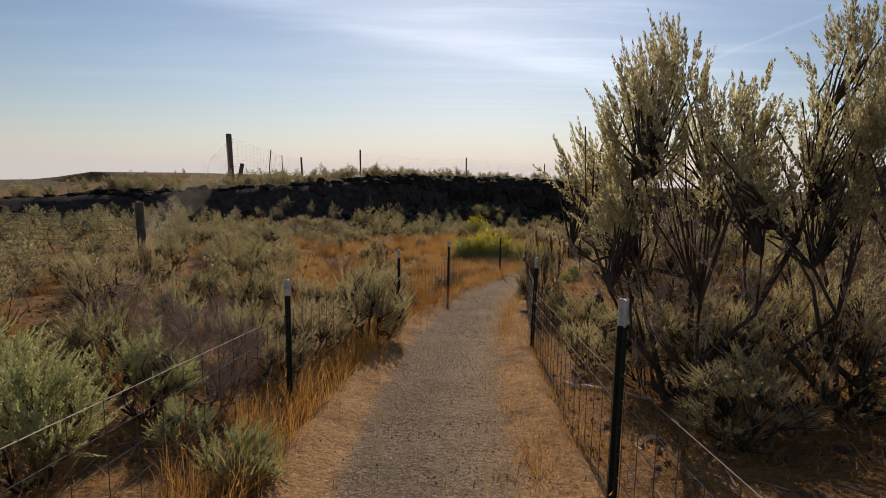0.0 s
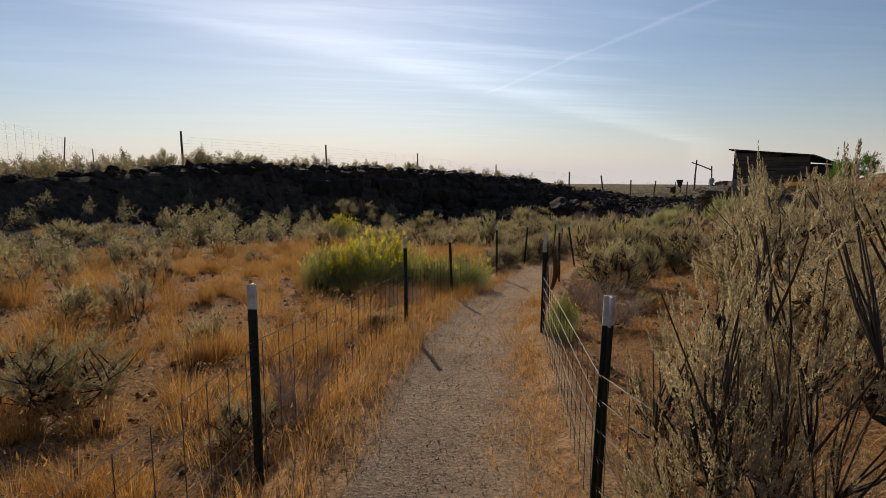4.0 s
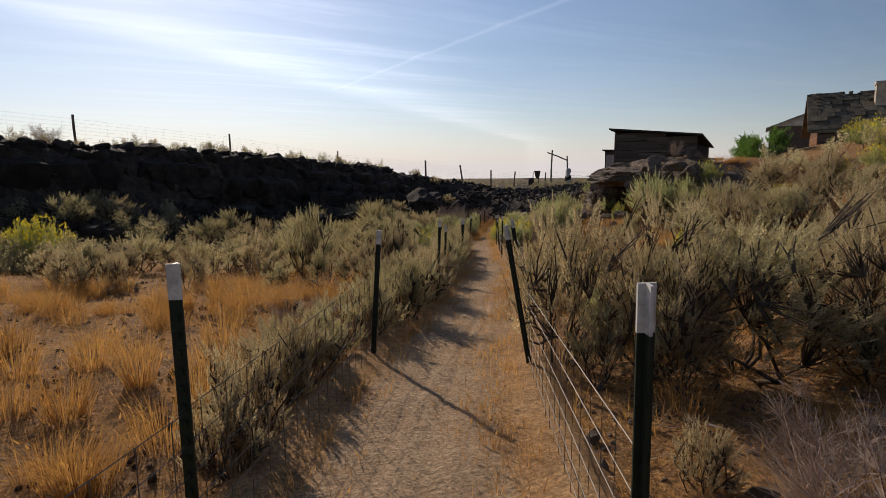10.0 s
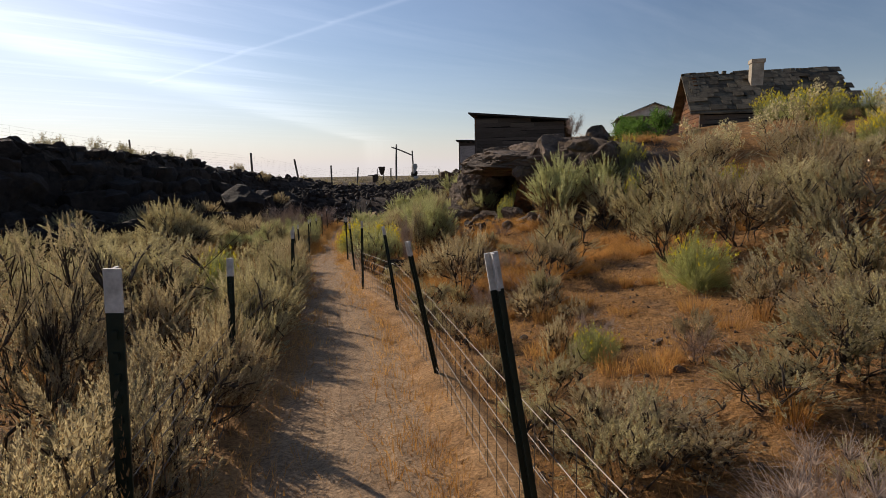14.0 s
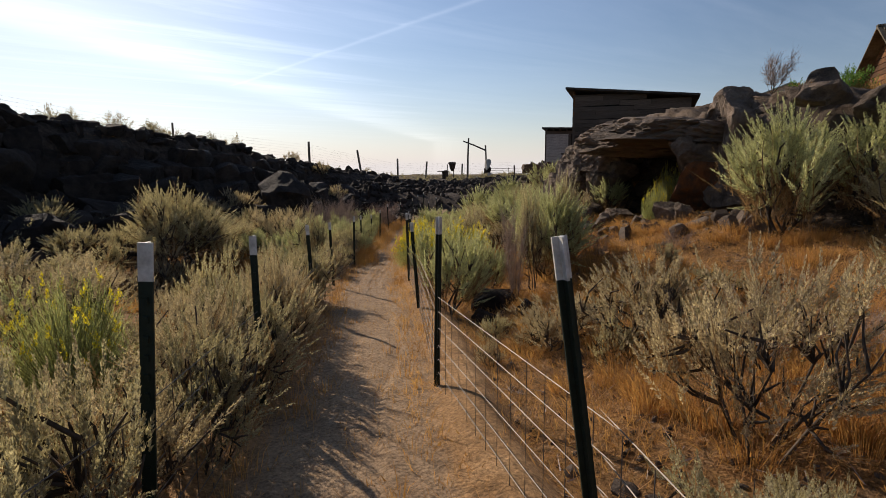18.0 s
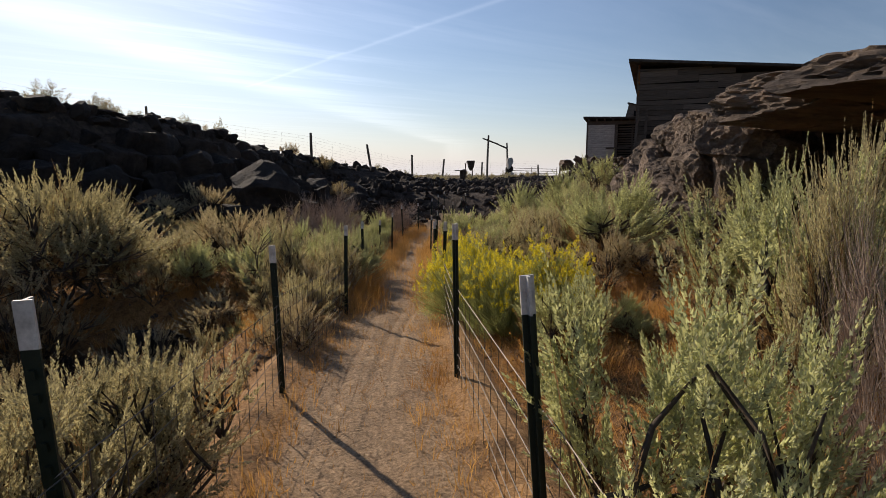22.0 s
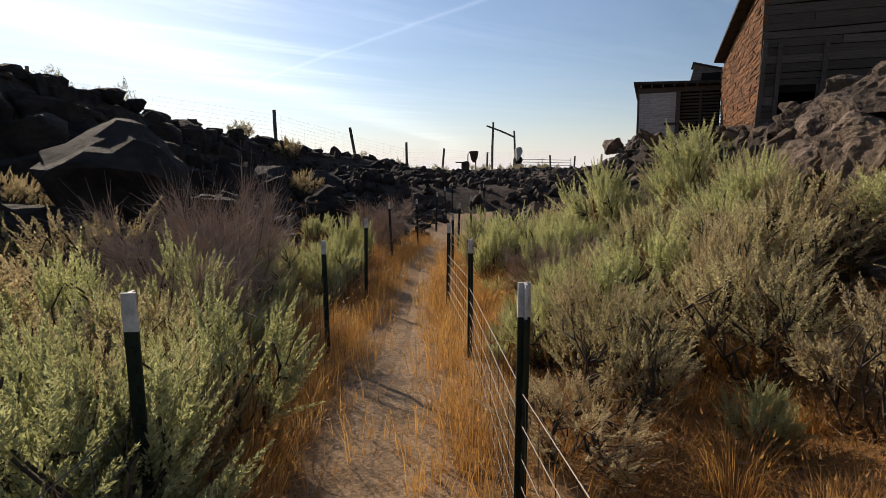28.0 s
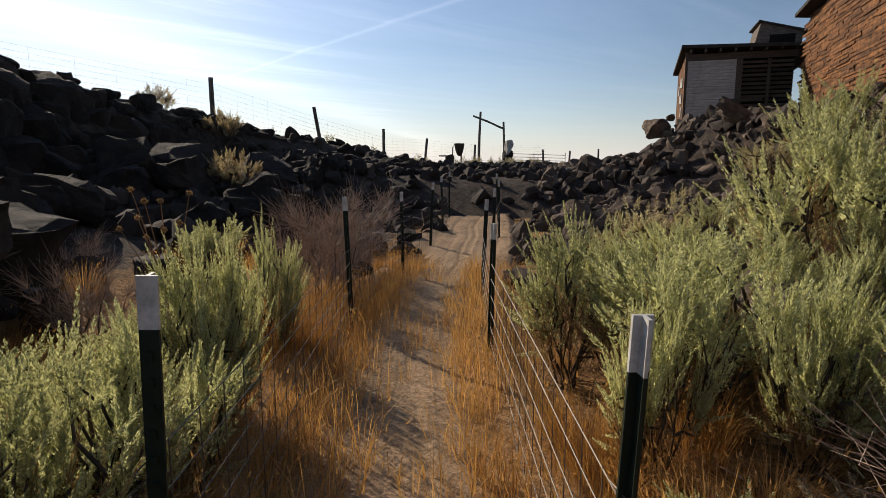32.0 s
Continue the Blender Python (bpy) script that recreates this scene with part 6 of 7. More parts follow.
for _ in range(900):
    s = rr.uniform(56.5, 69)
    d = rr.choice((-1, 1)) * (rr.uniform(0.75, 9) if s < 63.6 else rr.uniform(0, 9))
    x, y = from_path(s, d)
    (loose if d < 0 or s > 62 else right_loose).append((x, y, height(x, y) + 0.03, rr.uniform(0.08, 0.27)))
rubble("lava_rubble", "loose dark lava rubble on the slopes", loose)
rubble("brown_rubble", "loose brown lava rubble below the ledge", right_loose, "brown_rubble")
# single boulders in the sand
for k, (s, d, b) in enumerate(((14.6, 2.6, 0.22), (14.2, 3.1, 0.26), (16.0, 3.2, 0.12), (13.3, 2.4, 0.28), (10.0, 1.7, 0.22), (9.3, 2.3, 0.25), (8.3, 2.0, 0.2), (28.0, 4.0, 0.13), (28.6, 4.6, 0.12), (27.0, 2.6, 0.17), (37.6, 1.3, 0.2), (37.2, 1.7, 0.15), (38.0, 1.6, 0.18), (36.6, 2.3, 0.16), (37.0, 1.1, 0.14), (26.6, -2.6, 0.3), (24.9, -2.4, 0.25), (17.8, 3.6, 0.1), (18.6, 4.3, 0.12), (12.0, 3.3, 0.3), (36.3, 3.0, 0.17))):
    x, y = from_path(s, d)
    b *= 1.0 if s > 36 else 0.65
    ob = new("boulder", stones[k % 9][0])
    ob.matrix_basis = Matrix.Translation((x, y, height(x, y) + b * 0.35)) @ pose(0, 0, 0, rr.gauss(0, 12), rr.gauss(0, 12), rr.uniform(0, 360)) @ Matrix.Diagonal((b * 1.3, b, b * 0.85, 1))
    tagged(ob, "rough dark lava boulder half sunk in orange sand", "boulder", "boulders on the sand")
clods = []
for _ in range(15000):
    s = rr.uniform(3, 52)
    d = rr.choice((-1, -1, 1)) * (0.75 + 6 * rr.random() ** 1.4)
    x, y = from_path(s, d)
    clods.append((x, y, height(x, y) + 0.004, rr.uniform(0.010, 0.026) if rr.random() < 0.93 else rr.uniform(0.03, 0.065)))
pebbles = [rock_mesh("clod", 160 + i, sub=1, cuts=7) for i in range(4)]
rubble("soil_clods", "dry brown clods and chips on the sand", clods, "brown_rubble")
stonelets = []
for _ in range(9500):
    s, d = -1 + 21 * rr.random() ** 1.3, rr.gauss(-0.12, 0.33)
    x, y = from_path(s, d)
    stonelets.append((x, y, float(np.interp(s, path_s, path_pts[:, 2])) + 0.004 + 0.05 * float(ease(abs(d + 0.12), 0.45, 0.75)), rr.uniform(0.002, 0.0055)))
chips = rubble("path_gravel", "grey crushed gravel on the footpath", stonelets)
chips.data.materials[0] = MATS["gravel"]

# fallen twigs on the sand
rt = np.random.RandomState(71)
at = np.array([from_path(v, w) for v, w in zip(rt.uniform(2, 56, 9000), rt.choice((-1, 1, 1), 9000) * (0.62 + 6.5 * rt.uniform(0, 1, 9000) ** 1.7))])
foot = np.column_stack([at, land(at[:, 0], at[:, 1])[0] + 0.012])
turn = rt.uniform(0, 6.283, 9000)
way = unit(np.column_stack([np.cos(turn), np.sin(turn), rt.normal(0.08, 0.12, 9000)]))
twig_v, twig_f = blades(foot, way, unit(np.cross(way, rt.normal(0, 1, (9000, 3)))), rt.uniform(0.06, 0.30, 9000), rt.uniform(0.005, 0.014, 9000))
tagged(new("fallen_twigs", mesh_of("fallen_twigs", twig_v, twig_f, ["dead_twig"])), "grey fallen twigs and bark strips on the sand", "twigs", kind="stuff")

def fallen_branch(label, s0, d0, s1, d1, thick, twigs):
    """A grey dead branch lying on the ground, with broken side twigs."""
    x0, y0 = from_path(s0, d0)
    x1, y1 = from_path(s1, d1)
    z0 = height(x0, y0)
    r = np.random.RandomState(int(s0 * 10))
    u = np.linspace(0, 1, 7)
    axis = np.column_stack([(x1 - x0) * u, (y1 - y0) * u, [height(x0 + (x1 - x0) * v, y0 + (y1 - y0) * v) - z0 + thick * 0.7 for v in u]])
    axis[1:-1] += r.normal(0, 0.025, (5, 3)) * [1, 1, 0.4]
    ob = empty("fallen_branch", pose(x0, y0, z0), label, "branch", "fallen branches")
    part("limb", mesh_of("limb", *tube(axis, np.linspace(thick, thick * 0.3, 7), 6), ["dead_twig"], smooth=True), ob)
    for _ in range(twigs):
        a = axis[r.randint(1, 6)]
        end = a + np.array([r.normal(0, 0.18), r.normal(0, 0.18), r.uniform(0.02, 0.16)])
        part("twig", mesh_of("twig", *tube([a, (a + end) / 2 + r.normal(0, 0.02, 3), end], [thick * 0.35, thick * 0.22, thick * 0.1], 4), ["dead_twig"]), ob)


fallen_branch("bleached fallen sagebrush branch on the sand", 9.6, 1.75, 9.2, 2.5, 0.03, 5)
fallen_branch("dark fallen branch caught behind the wire", 5.0, 0.95, 4.4, 1.55, 0.03, 4)
fallen_branch("short grey branch in dry grass", 38.2, 2.0, 38.7, 2.7, 0.02, 3)

# a bent brown slat hung on one of the stakes
sx, sy = from_path(13.84, 0.68)
slat = empty("bent_slat", pose(sx, sy, float(np.interp(13.84, path_s, path_pts[:, 2])), 0, 0, -60), "bent brown strip of bark hung on a fence post", "bark strip")
v = np.linspace(0, 1, 9)
strip = np.column_stack([0.05 * np.sin(v * 3.1) + 0.02, np.zeros(9), 0.52 + 0.42 * v])
wide = 0.012 + 0.034 * np.sin(v * 2.7 + 0.25)
SV = np.vstack([strip + np.column_stack([np.full(9, k * 0.004), w * wide, np.zeros(9)]) for k in (-1, 1) for w in (-1, 1)])
SF = np.vstack([[(a * 9 + i, a * 9 + i + 1, b * 9 + i + 1, b * 9 + i) for i in range(8)] for a, b in ((0, 1), (1, 3), (3, 2), (2, 0))])
part("strip", mesh_of("strip", SV, SF, ["plaster"], smooth=False), slat).data.materials[0] = MATS["red_wood"]

# ---- old wooden buildings above the ledge ----
def frame_at(x, y, z):
    """Local axes of the buildings: x along the fronts, y away from the path."""
    return Matrix(((0.54, 0.84, 0, x), (-0.84, 0.54, 0, y), (0, 0, 1, z), (0, 0, 0, 1)))


def slab(corners, thick):
    """A sheet over four corners, with thickness downwards."""
    a = np.array(corners, float)
    V = np.vstack([a, a - [0, 0, thick]])
    F = np.array([(0, 1, 2, 3), (7, 6, 5, 4), (0, 4, 5, 1), (1, 5, 6, 2), (2, 6, 7, 3), (3, 7, 4, 0)])
    return V, F


board_unit = mesh_of("board", *box(0, 0, 0, 1, 1, 1), ["old_wood"])
red_unit = mesh_of("shake", *box(0, 0, 0, 1, 1, 1), ["red_wood"])
pale_unit = mesh_of("board", *box(0, 0, 0, 1, 1, 1), ["grey_board"])
shingle_unit = mesh_of("shingle", *box(0, 0, 0, 1, 1, 1), ["shingle"])
rb = random.Random(5)


def plank(parent, x, y, z, lx, ly, lz, unit_mesh=None, turn=(0, 0, 0), name="board"):
    return part(name, unit_mesh or board_unit, parent, at=Matrix.Translation((x, y, z)) @ pose(0, 0, 0, *turn) @ Matrix.Diagonal((lx, ly, lz, 1)))


barn = empty("old_barn", frame_at(32.2, 45.5, -1.9), "leaning weathered barn with rough plank front and red-brown shake side", "barn")
W, D = 5.0, 8.9
top_at = lambda x, y: 3.85 - 0.5 * x / W - 0.55 * y / D
# backing walls coloured near-black, so gaps between boards look like shaded inside
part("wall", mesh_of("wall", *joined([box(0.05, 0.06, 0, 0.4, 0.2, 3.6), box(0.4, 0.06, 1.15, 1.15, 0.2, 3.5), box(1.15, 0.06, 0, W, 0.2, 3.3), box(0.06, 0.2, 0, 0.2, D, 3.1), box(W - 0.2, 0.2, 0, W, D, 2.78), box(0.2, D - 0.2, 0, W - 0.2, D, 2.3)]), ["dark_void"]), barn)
part("roof", mesh_of("roof", *slab([(-0.3, -0.35, top_at(0, 0) + 0.08), (W + 0.3, -0.35, top_at(W, 0) + 0.06), (W + 0.3, D + 0.3, top_at(W, D) + 0.06), (-0.3, D + 0.3, top_at(0, D) + 0.08)], 0.09), ["roof_tar"]), barn, "sagging dark tar roof")
z = 0.0
while z < 3.8:
    h = rb.uniform(0.13, 0.24)
    x = 0.0
    while x < W:
        ln = rb.uniform(1.0, 3.0)
        x1 = min(W, x + ln)
        zt = min(z + h - 0.012, top_at(x1, 0) - 0.02)
        in_door = z < 1.1 and x < 1.15 and x1 > 0.4
        if zt - z > 0.05:
            for a, b in (((x, 0.4), (1.15, x1)) if in_door else ((x, x1),)):
                if b - a > 0.08:
                    plank(barn, a, rb.uniform(-0.02, 0.03), z, b - a - 0.01, 0.05, zt - z, None, (0, rb.gauss(0, 0.5), 0))
        x = x1
    z += h
for x in (-0.06, 0.28, 1.17, 2.6, 3.9):
    zt = top_at(max(x, 0), 0)
    z0 = rb.uniform(0.0, 0.5) if x > 1.2 else 0.0
    plank(barn, x, -0.07, z0, rb.uniform(0.09, 0.14), 0.04, (zt - z0) * (0.55 if x > 1.2 else 0.6), None, (0, rb.gauss(0, 2.5), 0), "batten")
# courses of split shakes on the side
rows, rest = [], []
z = 0.05
while z < 3.75:
    y = rb.uniform(-0.2, 0.0)
    h = rb.uniform(0.035, 0.065)
    while y < D:
        ln = rb.uniform(0.3, 0.95)
        if z + h < top_at(0, max(y, 0) + ln) - 0.02:
            rows.append((max(y, 0), z, ln, h * rb.uniform(0.8, 1.05)))
        y += ln * 0.97
    z += h * 0.92
rows.sort(key=lambda r: r[0] + rb.uniform(0, 4))
for k, (y, z, ln, h) in enumerate(rows):
    out = rb.uniform(0.01, 0.05)
    if k < 300:
        plank(barn, 0.055 - out, y, z, 0.06, ln, h, red_unit, (rb.gauss(0, 1.5), 0, 0), "shake")
    else:
        v, f = box(0.055 - out, y, z, 0.1, y + ln, z + h)
        rest.append((v, f))
rest_part = part("siding", mesh_of("siding", *joined(rest), ["red_wood"]), barn)
rest_part["kind"] = "stuff"

shed = empty("small_shed", frame_at(39.25, 53.55, -1.9), "small lean-to shed with pale boards and a slatted dark opening", "shed")
SW = 3.1
# near-black sheets; the one behind the slats paints the opening's shade
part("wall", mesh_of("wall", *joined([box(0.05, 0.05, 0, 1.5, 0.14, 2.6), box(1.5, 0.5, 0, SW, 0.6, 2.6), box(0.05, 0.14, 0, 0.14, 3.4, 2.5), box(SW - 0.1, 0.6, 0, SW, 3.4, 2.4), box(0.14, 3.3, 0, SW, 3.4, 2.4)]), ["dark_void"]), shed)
part("roof", mesh_of("roof", *slab([(-0.2, -0.35, 2.86), (SW + 0.6, -0.35, 2.74), (SW + 0.6, 3.7, 2.5), (-0.2, 3.7, 2.6)], 0.10), ["roof_tar"]), shed, "thin dark tar roof")
z = 0.42
while z < 2.4:
    h = 0.2
    cut = rb.uniform(0.2, 0.5)
    plank(shed, 0.0, 0.0, z, cut, 0.05, h - 0.008, pale_unit)
    plank(shed, cut + 0.006, rb.uniform(-0.004, 0.004), z, 1.42 - cut, 0.05, h - 0.008, pale_unit)
    z += h
plank(shed, 0.0, -0.03, -0.4, 1.45, 0.1, 0.8, mesh_of("plinth", *box(0, 0, 0, 1, 1, 1), ["plaster"]), name="plinth")
plank(shed, 1.43, -0.03, 0.0, 0.17, 0.08, 2.45, name="post")
plank(shed, -0.05, -0.02, 0.0, 0.07, 0.07, 2.7, name="post")
plank(shed, 1.0, -0.06, 1.12, 1.2, 0.05, 0.1, name="rail")
plank(shed, 0.0, -0.02, 2.42, SW, 0.06, 0.2, name="fascia")
for k in range(17):
    plank(shed, 1.62, 0.1, 0.2 + k * 0.13, SW - 1.7, 0.03, 0.075, None, (28, 0, 0), "slat")
plank(shed, 2.3, 0.02, 0.1, 0.09, 0.07, 2.3, name="mullion")
for k in range(8):
    plank(shed, 0.05 + k * 0.42, -0.3, 2.62, 0.06, 0.5, 0.1, name="rafter")
y = 0.0
while y < 3.3:
    w = rb.uniform(0.12, 0.2)
    plank(shed, -0.03, y, rb.uniform(-0.3, 0.0), 0.06, w - 0.01, 2.75, red_unit, name="board")
    y += w
for k, (y, z) in enumerate(((0.7, 1.7), (1.2, 1.75), (0.8, 1.2), (1.35, 1.25), (0.75, 0.75), (1.9, 1.6))):
    plank(shed, -0.06, y, z, 0.025, 0.34, 0.3, pale_unit, (rb.gauss(0, 4), 0, 0), "sign_plate")
V = np.array([(1.9, 0.4, 2.7), (3.2, 0.4, 2.7), (3.2, 1.8, 2.7), (1.9, 1.8, 2.7), (2.1, 0.4, 3.6), (3.3, 0.4, 3.25), (3.3, 1.8, 3.2), (2.1, 1.8, 3.5)])
part("dormer", mesh_of("dormer", V, np.array([(0, 1, 5, 4), (1, 2, 6, 5), (2, 3, 7, 6), (3, 0, 4, 7), (4, 5, 6, 7)]), ["old_wood"]), shed)
# a black plate in place of the shade inside the hatch
plank(shed, 2.35, 0.37, 2.85, 0.7, 0.02, 0.3, mesh_of("hatch", *box(0, 0, 0, 1, 1, 1), ["dark_void"]), name="hatch")
plank(shed, 2.0, 0.34, 3.55, 1.45, 1.6, 0.06, mesh_of("dormer_roof", *box(0, 0, 0, 1, 1, 1), ["roof_tar"]), (0, 15, 0), "dormer_roof")

house = empty("log_house", frame_at(34.9, 34.7, 0.15), "low ruined log house with patchy shingle roof and plastered chimney", "house")
HL, HY, RZ, EZ = 5.9, 2.8, 2.92, 0.98
# body behind the logs, with the indoor shade put into its colour
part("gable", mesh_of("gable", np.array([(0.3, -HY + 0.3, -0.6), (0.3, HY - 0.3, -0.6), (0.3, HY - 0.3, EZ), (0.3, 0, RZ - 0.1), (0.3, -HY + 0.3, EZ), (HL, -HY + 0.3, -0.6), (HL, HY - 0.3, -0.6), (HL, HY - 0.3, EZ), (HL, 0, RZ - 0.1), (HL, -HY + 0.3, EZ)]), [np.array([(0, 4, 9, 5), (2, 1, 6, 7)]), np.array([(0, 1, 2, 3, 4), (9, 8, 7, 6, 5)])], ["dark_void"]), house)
for side in (-1, 1):
    part("roof", mesh_of("roof", *slab([(-0.2, 0, RZ), (HL + 0.3, 0, RZ - 0.1), (HL + 0.3, side * HY, EZ), (-0.2, side * HY, EZ)][::-side], 0.07), ["shingle"]), house, "sagging old board roof")
slope = math.degrees(math.atan2(RZ - EZ, HY))
for r in range(9):
    x = -0.2 + rb.uniform(0, 0.3)
    while x < HL:
        w = rb.uniform(0.25, 0.8)
        if rb.random() < 0.84:
            u = (r + 1) / 9.3
            plank(house, x, -HY * u, RZ + (EZ - RZ) * u + 0.015 + rb.uniform(0, 0.02), w - 0.02, 0.40, 0.03, shingle_unit, (slope, rb.gauss(0, 1), rb.gauss(0, 2)), "shingle")
        x += w
for k in range(17):
    plank(house, -0.2 + k * 0.35, -0.12, RZ - 0.02 - 0.01 * k / 3, rb.uniform(0.12, 0.3), 0.2, rb.uniform(0.04, 0.13), shingle_unit, name="ridge_piece")
z = -0.5
while z < RZ - 0.3:
    half = (HY - 0.25) * (1 if z < EZ else (RZ - z) / (RZ - EZ))
    plank(house, 0.2, -half, z, 0.16, 2 * half, 0.17, red_unit, name="log")
    z += 0.19
for r in range(7):
    plank(house, 0.2, -HY + 0.18, -0.5 + r * 0.2, HL, 0.16, 0.18, name="log")
part("chimney", mesh_of("chimney", *joined([box(2.5, -1.15, 0.6, 2.98, -0.67, 3.28), box(2.46, -1.19, 3.14, 3.02, -0.63, 3.3)]), ["plaster"]), house, "cream plastered chimney")

barn2 = empty("metal_roofed_building", frame_at(49.5, 46.0, 0.0), "low outbuilding with pale metal gable roof", "outbuilding")
part("wall", mesh_of("wall", *box(0, 0, -1.5, 5, 6, 2.6), ["old_wood"]), barn2)
for sd in (0, 1):
    a = [(-0.3, -0.3, 2.5), (2.5, -0.3, 3.6), (2.5, 6.3, 3.6), (-0.3, 6.3, 2.5)] if sd == 0 else [(2.5, -0.3, 3.6), (5.3, -0.3, 2.5), (5.3, 6.3, 2.5), (2.5, 6.3, 3.6)]
    part("roof", mesh_of("roof", *slab(a, 0.06), ["metal_roof"]), barn2)
part("gable", mesh_of("gable", np.array([(0, 0.0, 2.6), (5, 0.0, 2.6), (2.5, 0.0, 3.5)]), np.array([(0, 1, 2)]), ["grey_board"]), barn2)

for x, y, h in ((30.4, 34.6, 1.5), (31.3, 35.6, 1.6), (32.3, 36.2, 1.7), (33.1, 36.8, 1.6), (31.9, 34.5, 1.6)):
    b, l, _ = sage(int(x * 10), h, h * 1.0, stems=6, plumes=300, count=24, leaf=0.075, wide=0.6, shoot=0.3, twig=0.2)
    ob = empty("green_vine_bush", pose(x, y, height(x, y)), "leafy bright green vine bush by the buildings", "bush", "green bushes by the barn")
    part("brushwood", mesh_of("vine_wood", *b, ["bark"]), ob)["kind"] = "stuff"
    part("foliage", mesh_of("vine_leaves", *l, ["hop_leaf"]), ob)["kind"] = "stuff"


# ---- posts, wire and old iron on the rim ----
def pole(name, foot, top, r0, r1, label, category, group=""):
    f, t = Vector(foot), Vector(top)
    pts = [(0, 0, -0.3), (0.01, 0, 0), tuple((t - f) * 0.35 + Vector((0.015, 0.01, 0))), tuple((t - f) * 0.7), tuple(t - f)]
    v, fc = tube(pts, [r0, r0, r0 * 0.95, (r0 + r1) / 2, r1], 8)
    cap = np.array([[len(v) - 8 + i for i in range(8)]])
    ob = new(name, mesh_of(name, v, [fc, cap], ["pole_wood"], smooth=False))
    ob.location = foot
    return tagged(ob, label, category, group)


rim_posts = [(28.1, 64.9, 0.24, 0, 0), (33.5, 67.9, -0.2, -0.55, -0.3), (39.5, 71.4, -0.77, 0, 0), (45.5, 75.2, -1.0, 0.3, 0.1), (52.0, 77.5, -1.2, 0.1, 0), (60.5, 78.0, -1.4, 0, 0.1), (63.0, 77.0, -1.5, 0.1, 0), (66.5, 76.5, -1.3, 0, 0)]
prev = None
for x, y, z, lx, ly in rim_posts:
    g = height(x - lx, y - ly)
    pole("wooden_post", (x - lx, y - ly, g), (x, y, z), 0.09, 0.08, "weathered grey wooden fence post", "post", "posts on the rim")
    here = Vector((x - lx, y - ly, g))
    if prev is not None and x < 61:
        fence_span(prev, here, (1.75, 1.75), tuple((i + 1) / 10 for i in range(10)), 0.9, "deer_fence", "tall fine wire fence on the plateau", "wire fence", "deer fence", 1.0, 0.02, rb)
    prev = here
corner = [(-15.2, 41.5, 3.3, 0.22), (-17.3, 57.2, 2.6, 0.05), (-21.2, 76.6, 2.7, 0.06), (-22.0, 90.3, 3.0, 0.16)]
prev = None
for x, y, h, r in corner:
    g = height(x, y)
    pole("tall_post" if r > 0.2 else "thin_post", (x, y, g - 0.5), (x + (0.35 if r < 0.06 else -0.08), y, g + h), r, r * 0.92, "tall thick dark wooden corner post" if r > 0.2 else "thin grey stake of the wire fence", "post")
    here = Vector((x, y, g))
    if prev is not None:
        fence_span(prev, here, (3.0 if prev.y < 50 else 2.6, 2.6), tuple((i + 1) / 12 for i in range(12)), 1.6, "deer_fence", "tall fine wire fence on the plateau", "wire fence", "deer fence", 2.0, 0.05, rb)
    prev = here
back = [(-6.0, 42.0, 2.0, 0.06), (2.0, 50.0, 1.9, 0.06), (10.0, 57.0, 1.9, 0.06), (19.0, 62.5, 2.0, 0.06)]
prev = None
for x, y, h, r in back:
    g = height(x, y)
    pole("wooden_post", (x, y, g), (x, y, g + h), r, r * 0.9, "weathered grey wooden fence post", "post", "posts on the rim")
    here = Vector((x, y, g))
    if prev is not None:
        fence_span(prev, here, (1.7, 1.7), tuple((i + 1) / 10 for i in range(10)), 1.2, "deer_fence", "tall fine wire fence on the plateau", "wire fence", "deer fence", 1.0, 0.02, rb)
    prev = here
fence_span(prev, Vector((27.8, 64.9, height(27.8, 64.9))), (1.7, 1.7), tuple((i + 1) / 10 for i in range(10)), 1.2, "deer_fence", "tall fine wire fence on the plateau", "wire fence", "deer fence", 1.0, 0.02, rb)
g = height(-13.8, 39.4)
pole("short_post", (-14.0, 39.4, g - 0.5), (-13.65, 39.4, g + 1.22), 0.15, 0.14, "short leaning dark wooden post", "post")
near_posts = [(-7.4, 14.0, 1.5), (-15.5, 12.0, 1.5), (-24.0, 10.0, 1.5)]
prev = None
for x, y, h in near_posts:
    g = height(x, y)
    pole("stout_post", (x, y, g), (x, y, g + h), 0.11, 0.10, "stout dark wooden post of the pasture fence", "post", "pasture posts")
    here = Vector((x, y, g))
    if prev is not None:
        fence_span(prev, here, (1.25, 1.25), tuple((i + 1) / 11 for i in range(11)), 0.35, "pasture_fence", "woven wire pasture fence in shade", "wire fence", "pasture fence", 1.2, 0.02, rb)
    prev = here
a, b = Vector((-7.4, 14.0, height(-7.4, 14.0))), Vector((-15.2, 41.5, height(-15.2, 41.5)))
fence_span(a, b, (0.9, 3.0), tuple((i + 1) / 11 for i in range(11)), 0.5, "pasture_fence", "woven wire pasture fence in shade", "wire fence", "pasture fence", 1.0, 0.02, rb)

portal = empty("pole_gateway", pose(56.7, 82.0, height(56.7, 82.0)), "gateway of two bare poles with a sloping crossbar", "gateway")
zt = 1.87 - height(56.7, 82.0)
part("pole", mesh_of("pole", *tube([(-0.25, -0.1, -0.4), (-0.12, 0, zt * 0.5), (0, 0, zt)], [0.13, 0.12, 0.10], 7), ["pole_wood"], smooth=True), portal)
part("pole", mesh_of("pole", *tube([(1.75, -1.35, -0.4), (1.7, -1.3, zt * 0.4), (1.62, -1.25, zt - 0.85)], [0.12, 0.11, 0.09], 7), ["pole_wood"], smooth=True), portal)
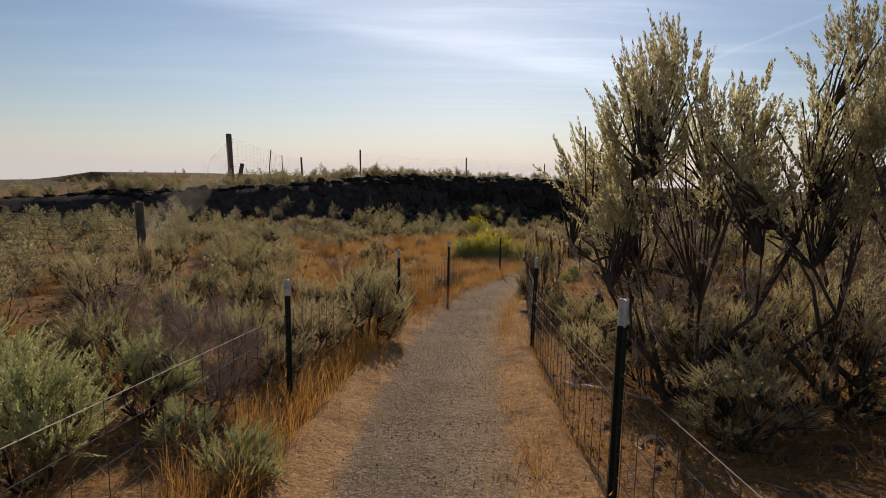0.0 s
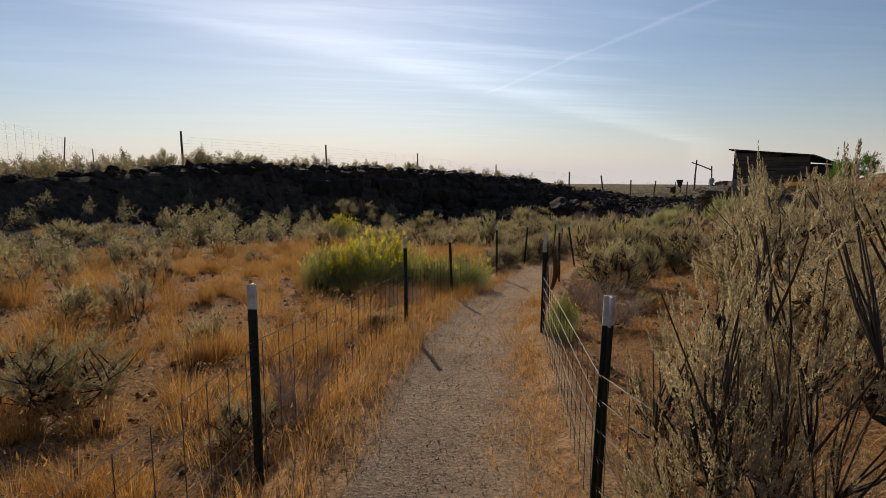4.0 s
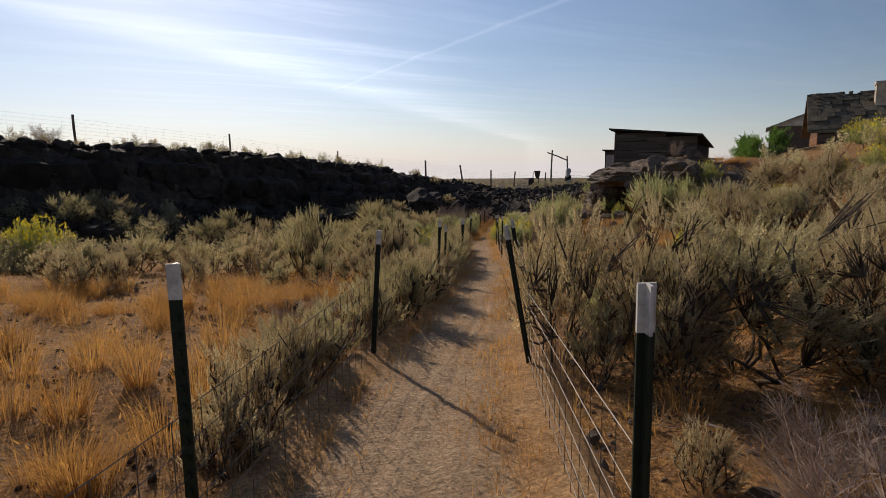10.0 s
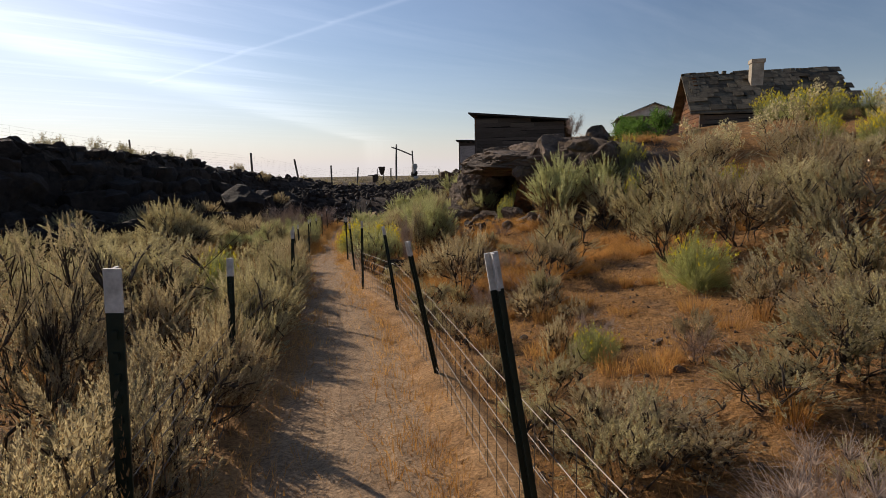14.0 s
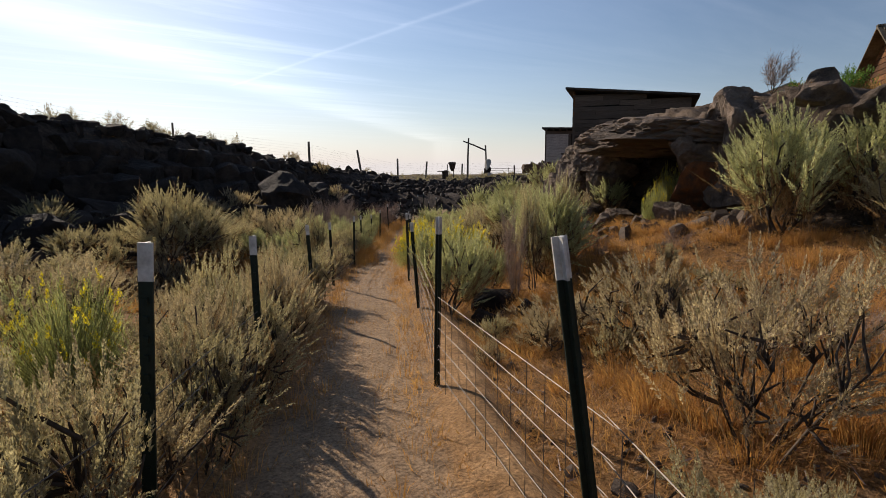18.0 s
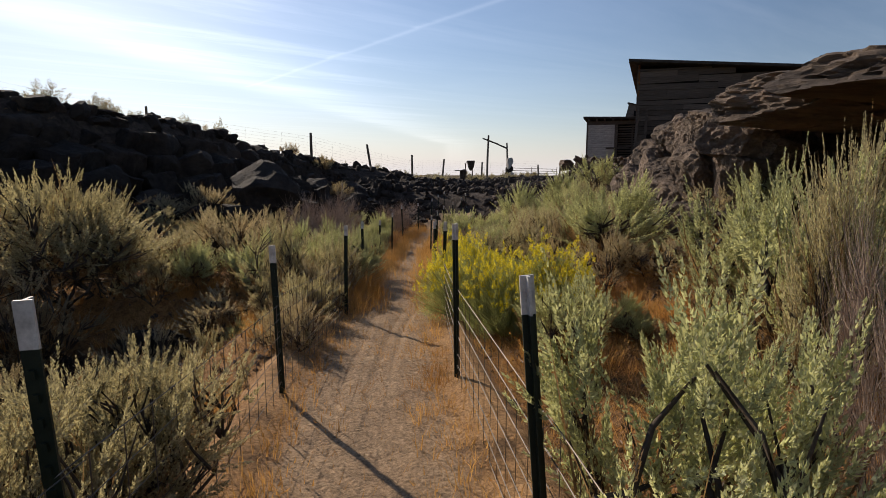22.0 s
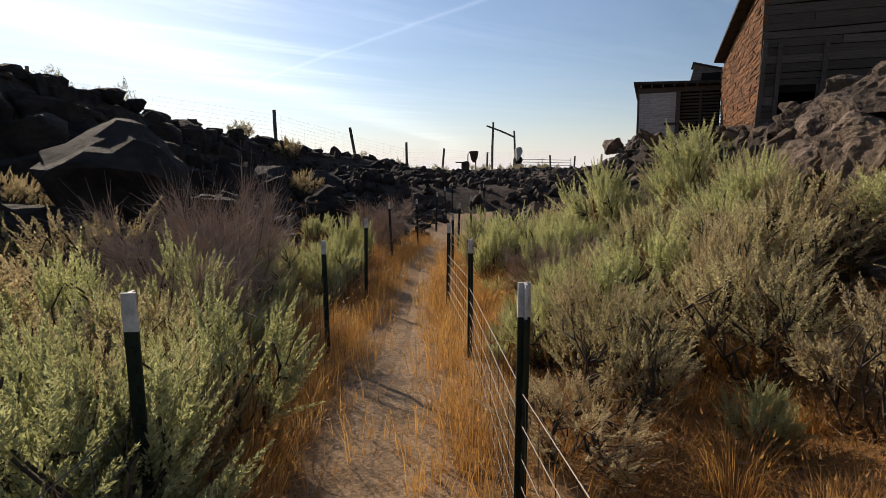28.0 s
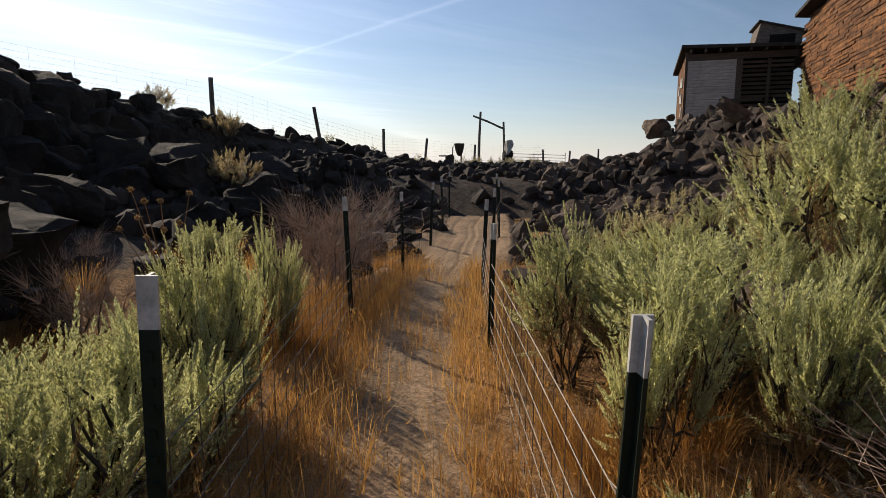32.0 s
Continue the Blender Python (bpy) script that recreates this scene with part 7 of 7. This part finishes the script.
part("crossbar", mesh_of("crossbar", *tube([(-0.55, 0.4, zt - 0.35), (0.5, -0.45, zt - 0.85), (1.7, -1.3, zt - 1.5)], [0.08, 0.09, 0.09], 7), ["pole_wood"], smooth=True), portal)

g = height(56.2, 78.0)
v1, f1 = stones[0][1] * [0.52, 0.5, 0.42] + [0, 0, 0.3], stones[0][2]
v2, f2 = stones[1][1] * [0.46, 0.42, 0.40] + [0, 0, 0.85], stones[1][2]
v3, f3 = stones[2][1] * [0.48, 0.42, 0.72] + [0, 0, 1.6], stones[2][2]
VS, FS = joined([(v1, f1), (v2, f2), (v3, f3)])
stat = new("stone_statue", mesh_of("stone_statue", VS, FS, ["pale_stone", "basalt"], np.repeat([0, 1, 0], [len(f1), len(f2), len(f3)])))
stat.location = (56.2, 78.0, g)
tagged(stat, "statue of stacked pale and dark stones on the rim", "statue")

kettle = empty("iron_hopper", pose(53.0, 80.6, height(53.0, 80.6)), "rusty iron hopper on a post with a bent pipe", "old iron")
part("post", mesh_of("post", *tube([(0.25, 0, -0.2), (0.25, 0, 1.9)], [0.06, 0.06], 6), ["rust_iron"]), kettle)
part("hopper", mesh_of("hopper", *tube([(0.05, 0, 0.9), (0.05, 0, 1.2), (0.05, 0, 1.75), (0.05, 0, 1.95)], [0.12, 0.3, 0.42, 0.42], 10), ["rust_iron"]), kettle)
part("pipe", mesh_of("pipe", *tube([(-0.7, 0, 0.2), (-0.68, 0, 1.6), (-0.5, 0, 1.85), (0.0, 0, 1.9)], [0.05] * 4, 6), ["rust_iron"]), kettle)
part("drum", mesh_of("drum", *tube([(-1.0, 0, -0.1), (-1.0, 0, 0.8), (-1.05, 0, 0.95)], [0.38, 0.38, 0.28], 10), ["rust_iron"]), kettle)
part("plate", mesh_of("plate", *box(-1.9, -0.3, 0.85, -0.75, 0.3, 0.95), ["rust_iron"]), kettle)
fg = empty("tube_gate", pose(58.5, 81.0, height(58.5, 81.0)), "low tubular steel farm gate", "gate")
for k in range(4):
    part("rail", mesh_of("rail", *tube([(0, 0, 0.3 + k * 0.28), (4.6, -3.4, 0.2 + k * 0.26)], [0.025, 0.025], 5), ["wire"]), fg)
for u in (0.0, 0.5, 1.0):
    part("upright", mesh_of("upright", *tube([(4.6 * u, -3.4 * u, -0.1), (4.6 * u, -3.4 * u, 1.2)], [0.03, 0.03], 5), ["wire"]), fg)
rl = empty("log_rail", pose(26.6, 36.2, height(26.6, 36.2)), "bare log rail on short posts above the ledge", "rail")
part("log", mesh_of("log", *tube([(-0.3, 0.9, 0.42), (1.0, -0.6, 0.5), (1.7, -1.5, 0.47)], [0.05, 0.05, 0.04], 6), ["pole_wood"]), rl)
part("post", mesh_of("post", *tube([(1.5, -1.2, -0.5), (1.55, -1.25, 0.5)], [0.05, 0.05], 6), ["pole_wood"]), rl)
part("post", mesh_of("post", *tube([(0, 0.55, -0.4), (0, 0.55, 0.45)], [0.05, 0.05], 6), ["pole_wood"]), rl)
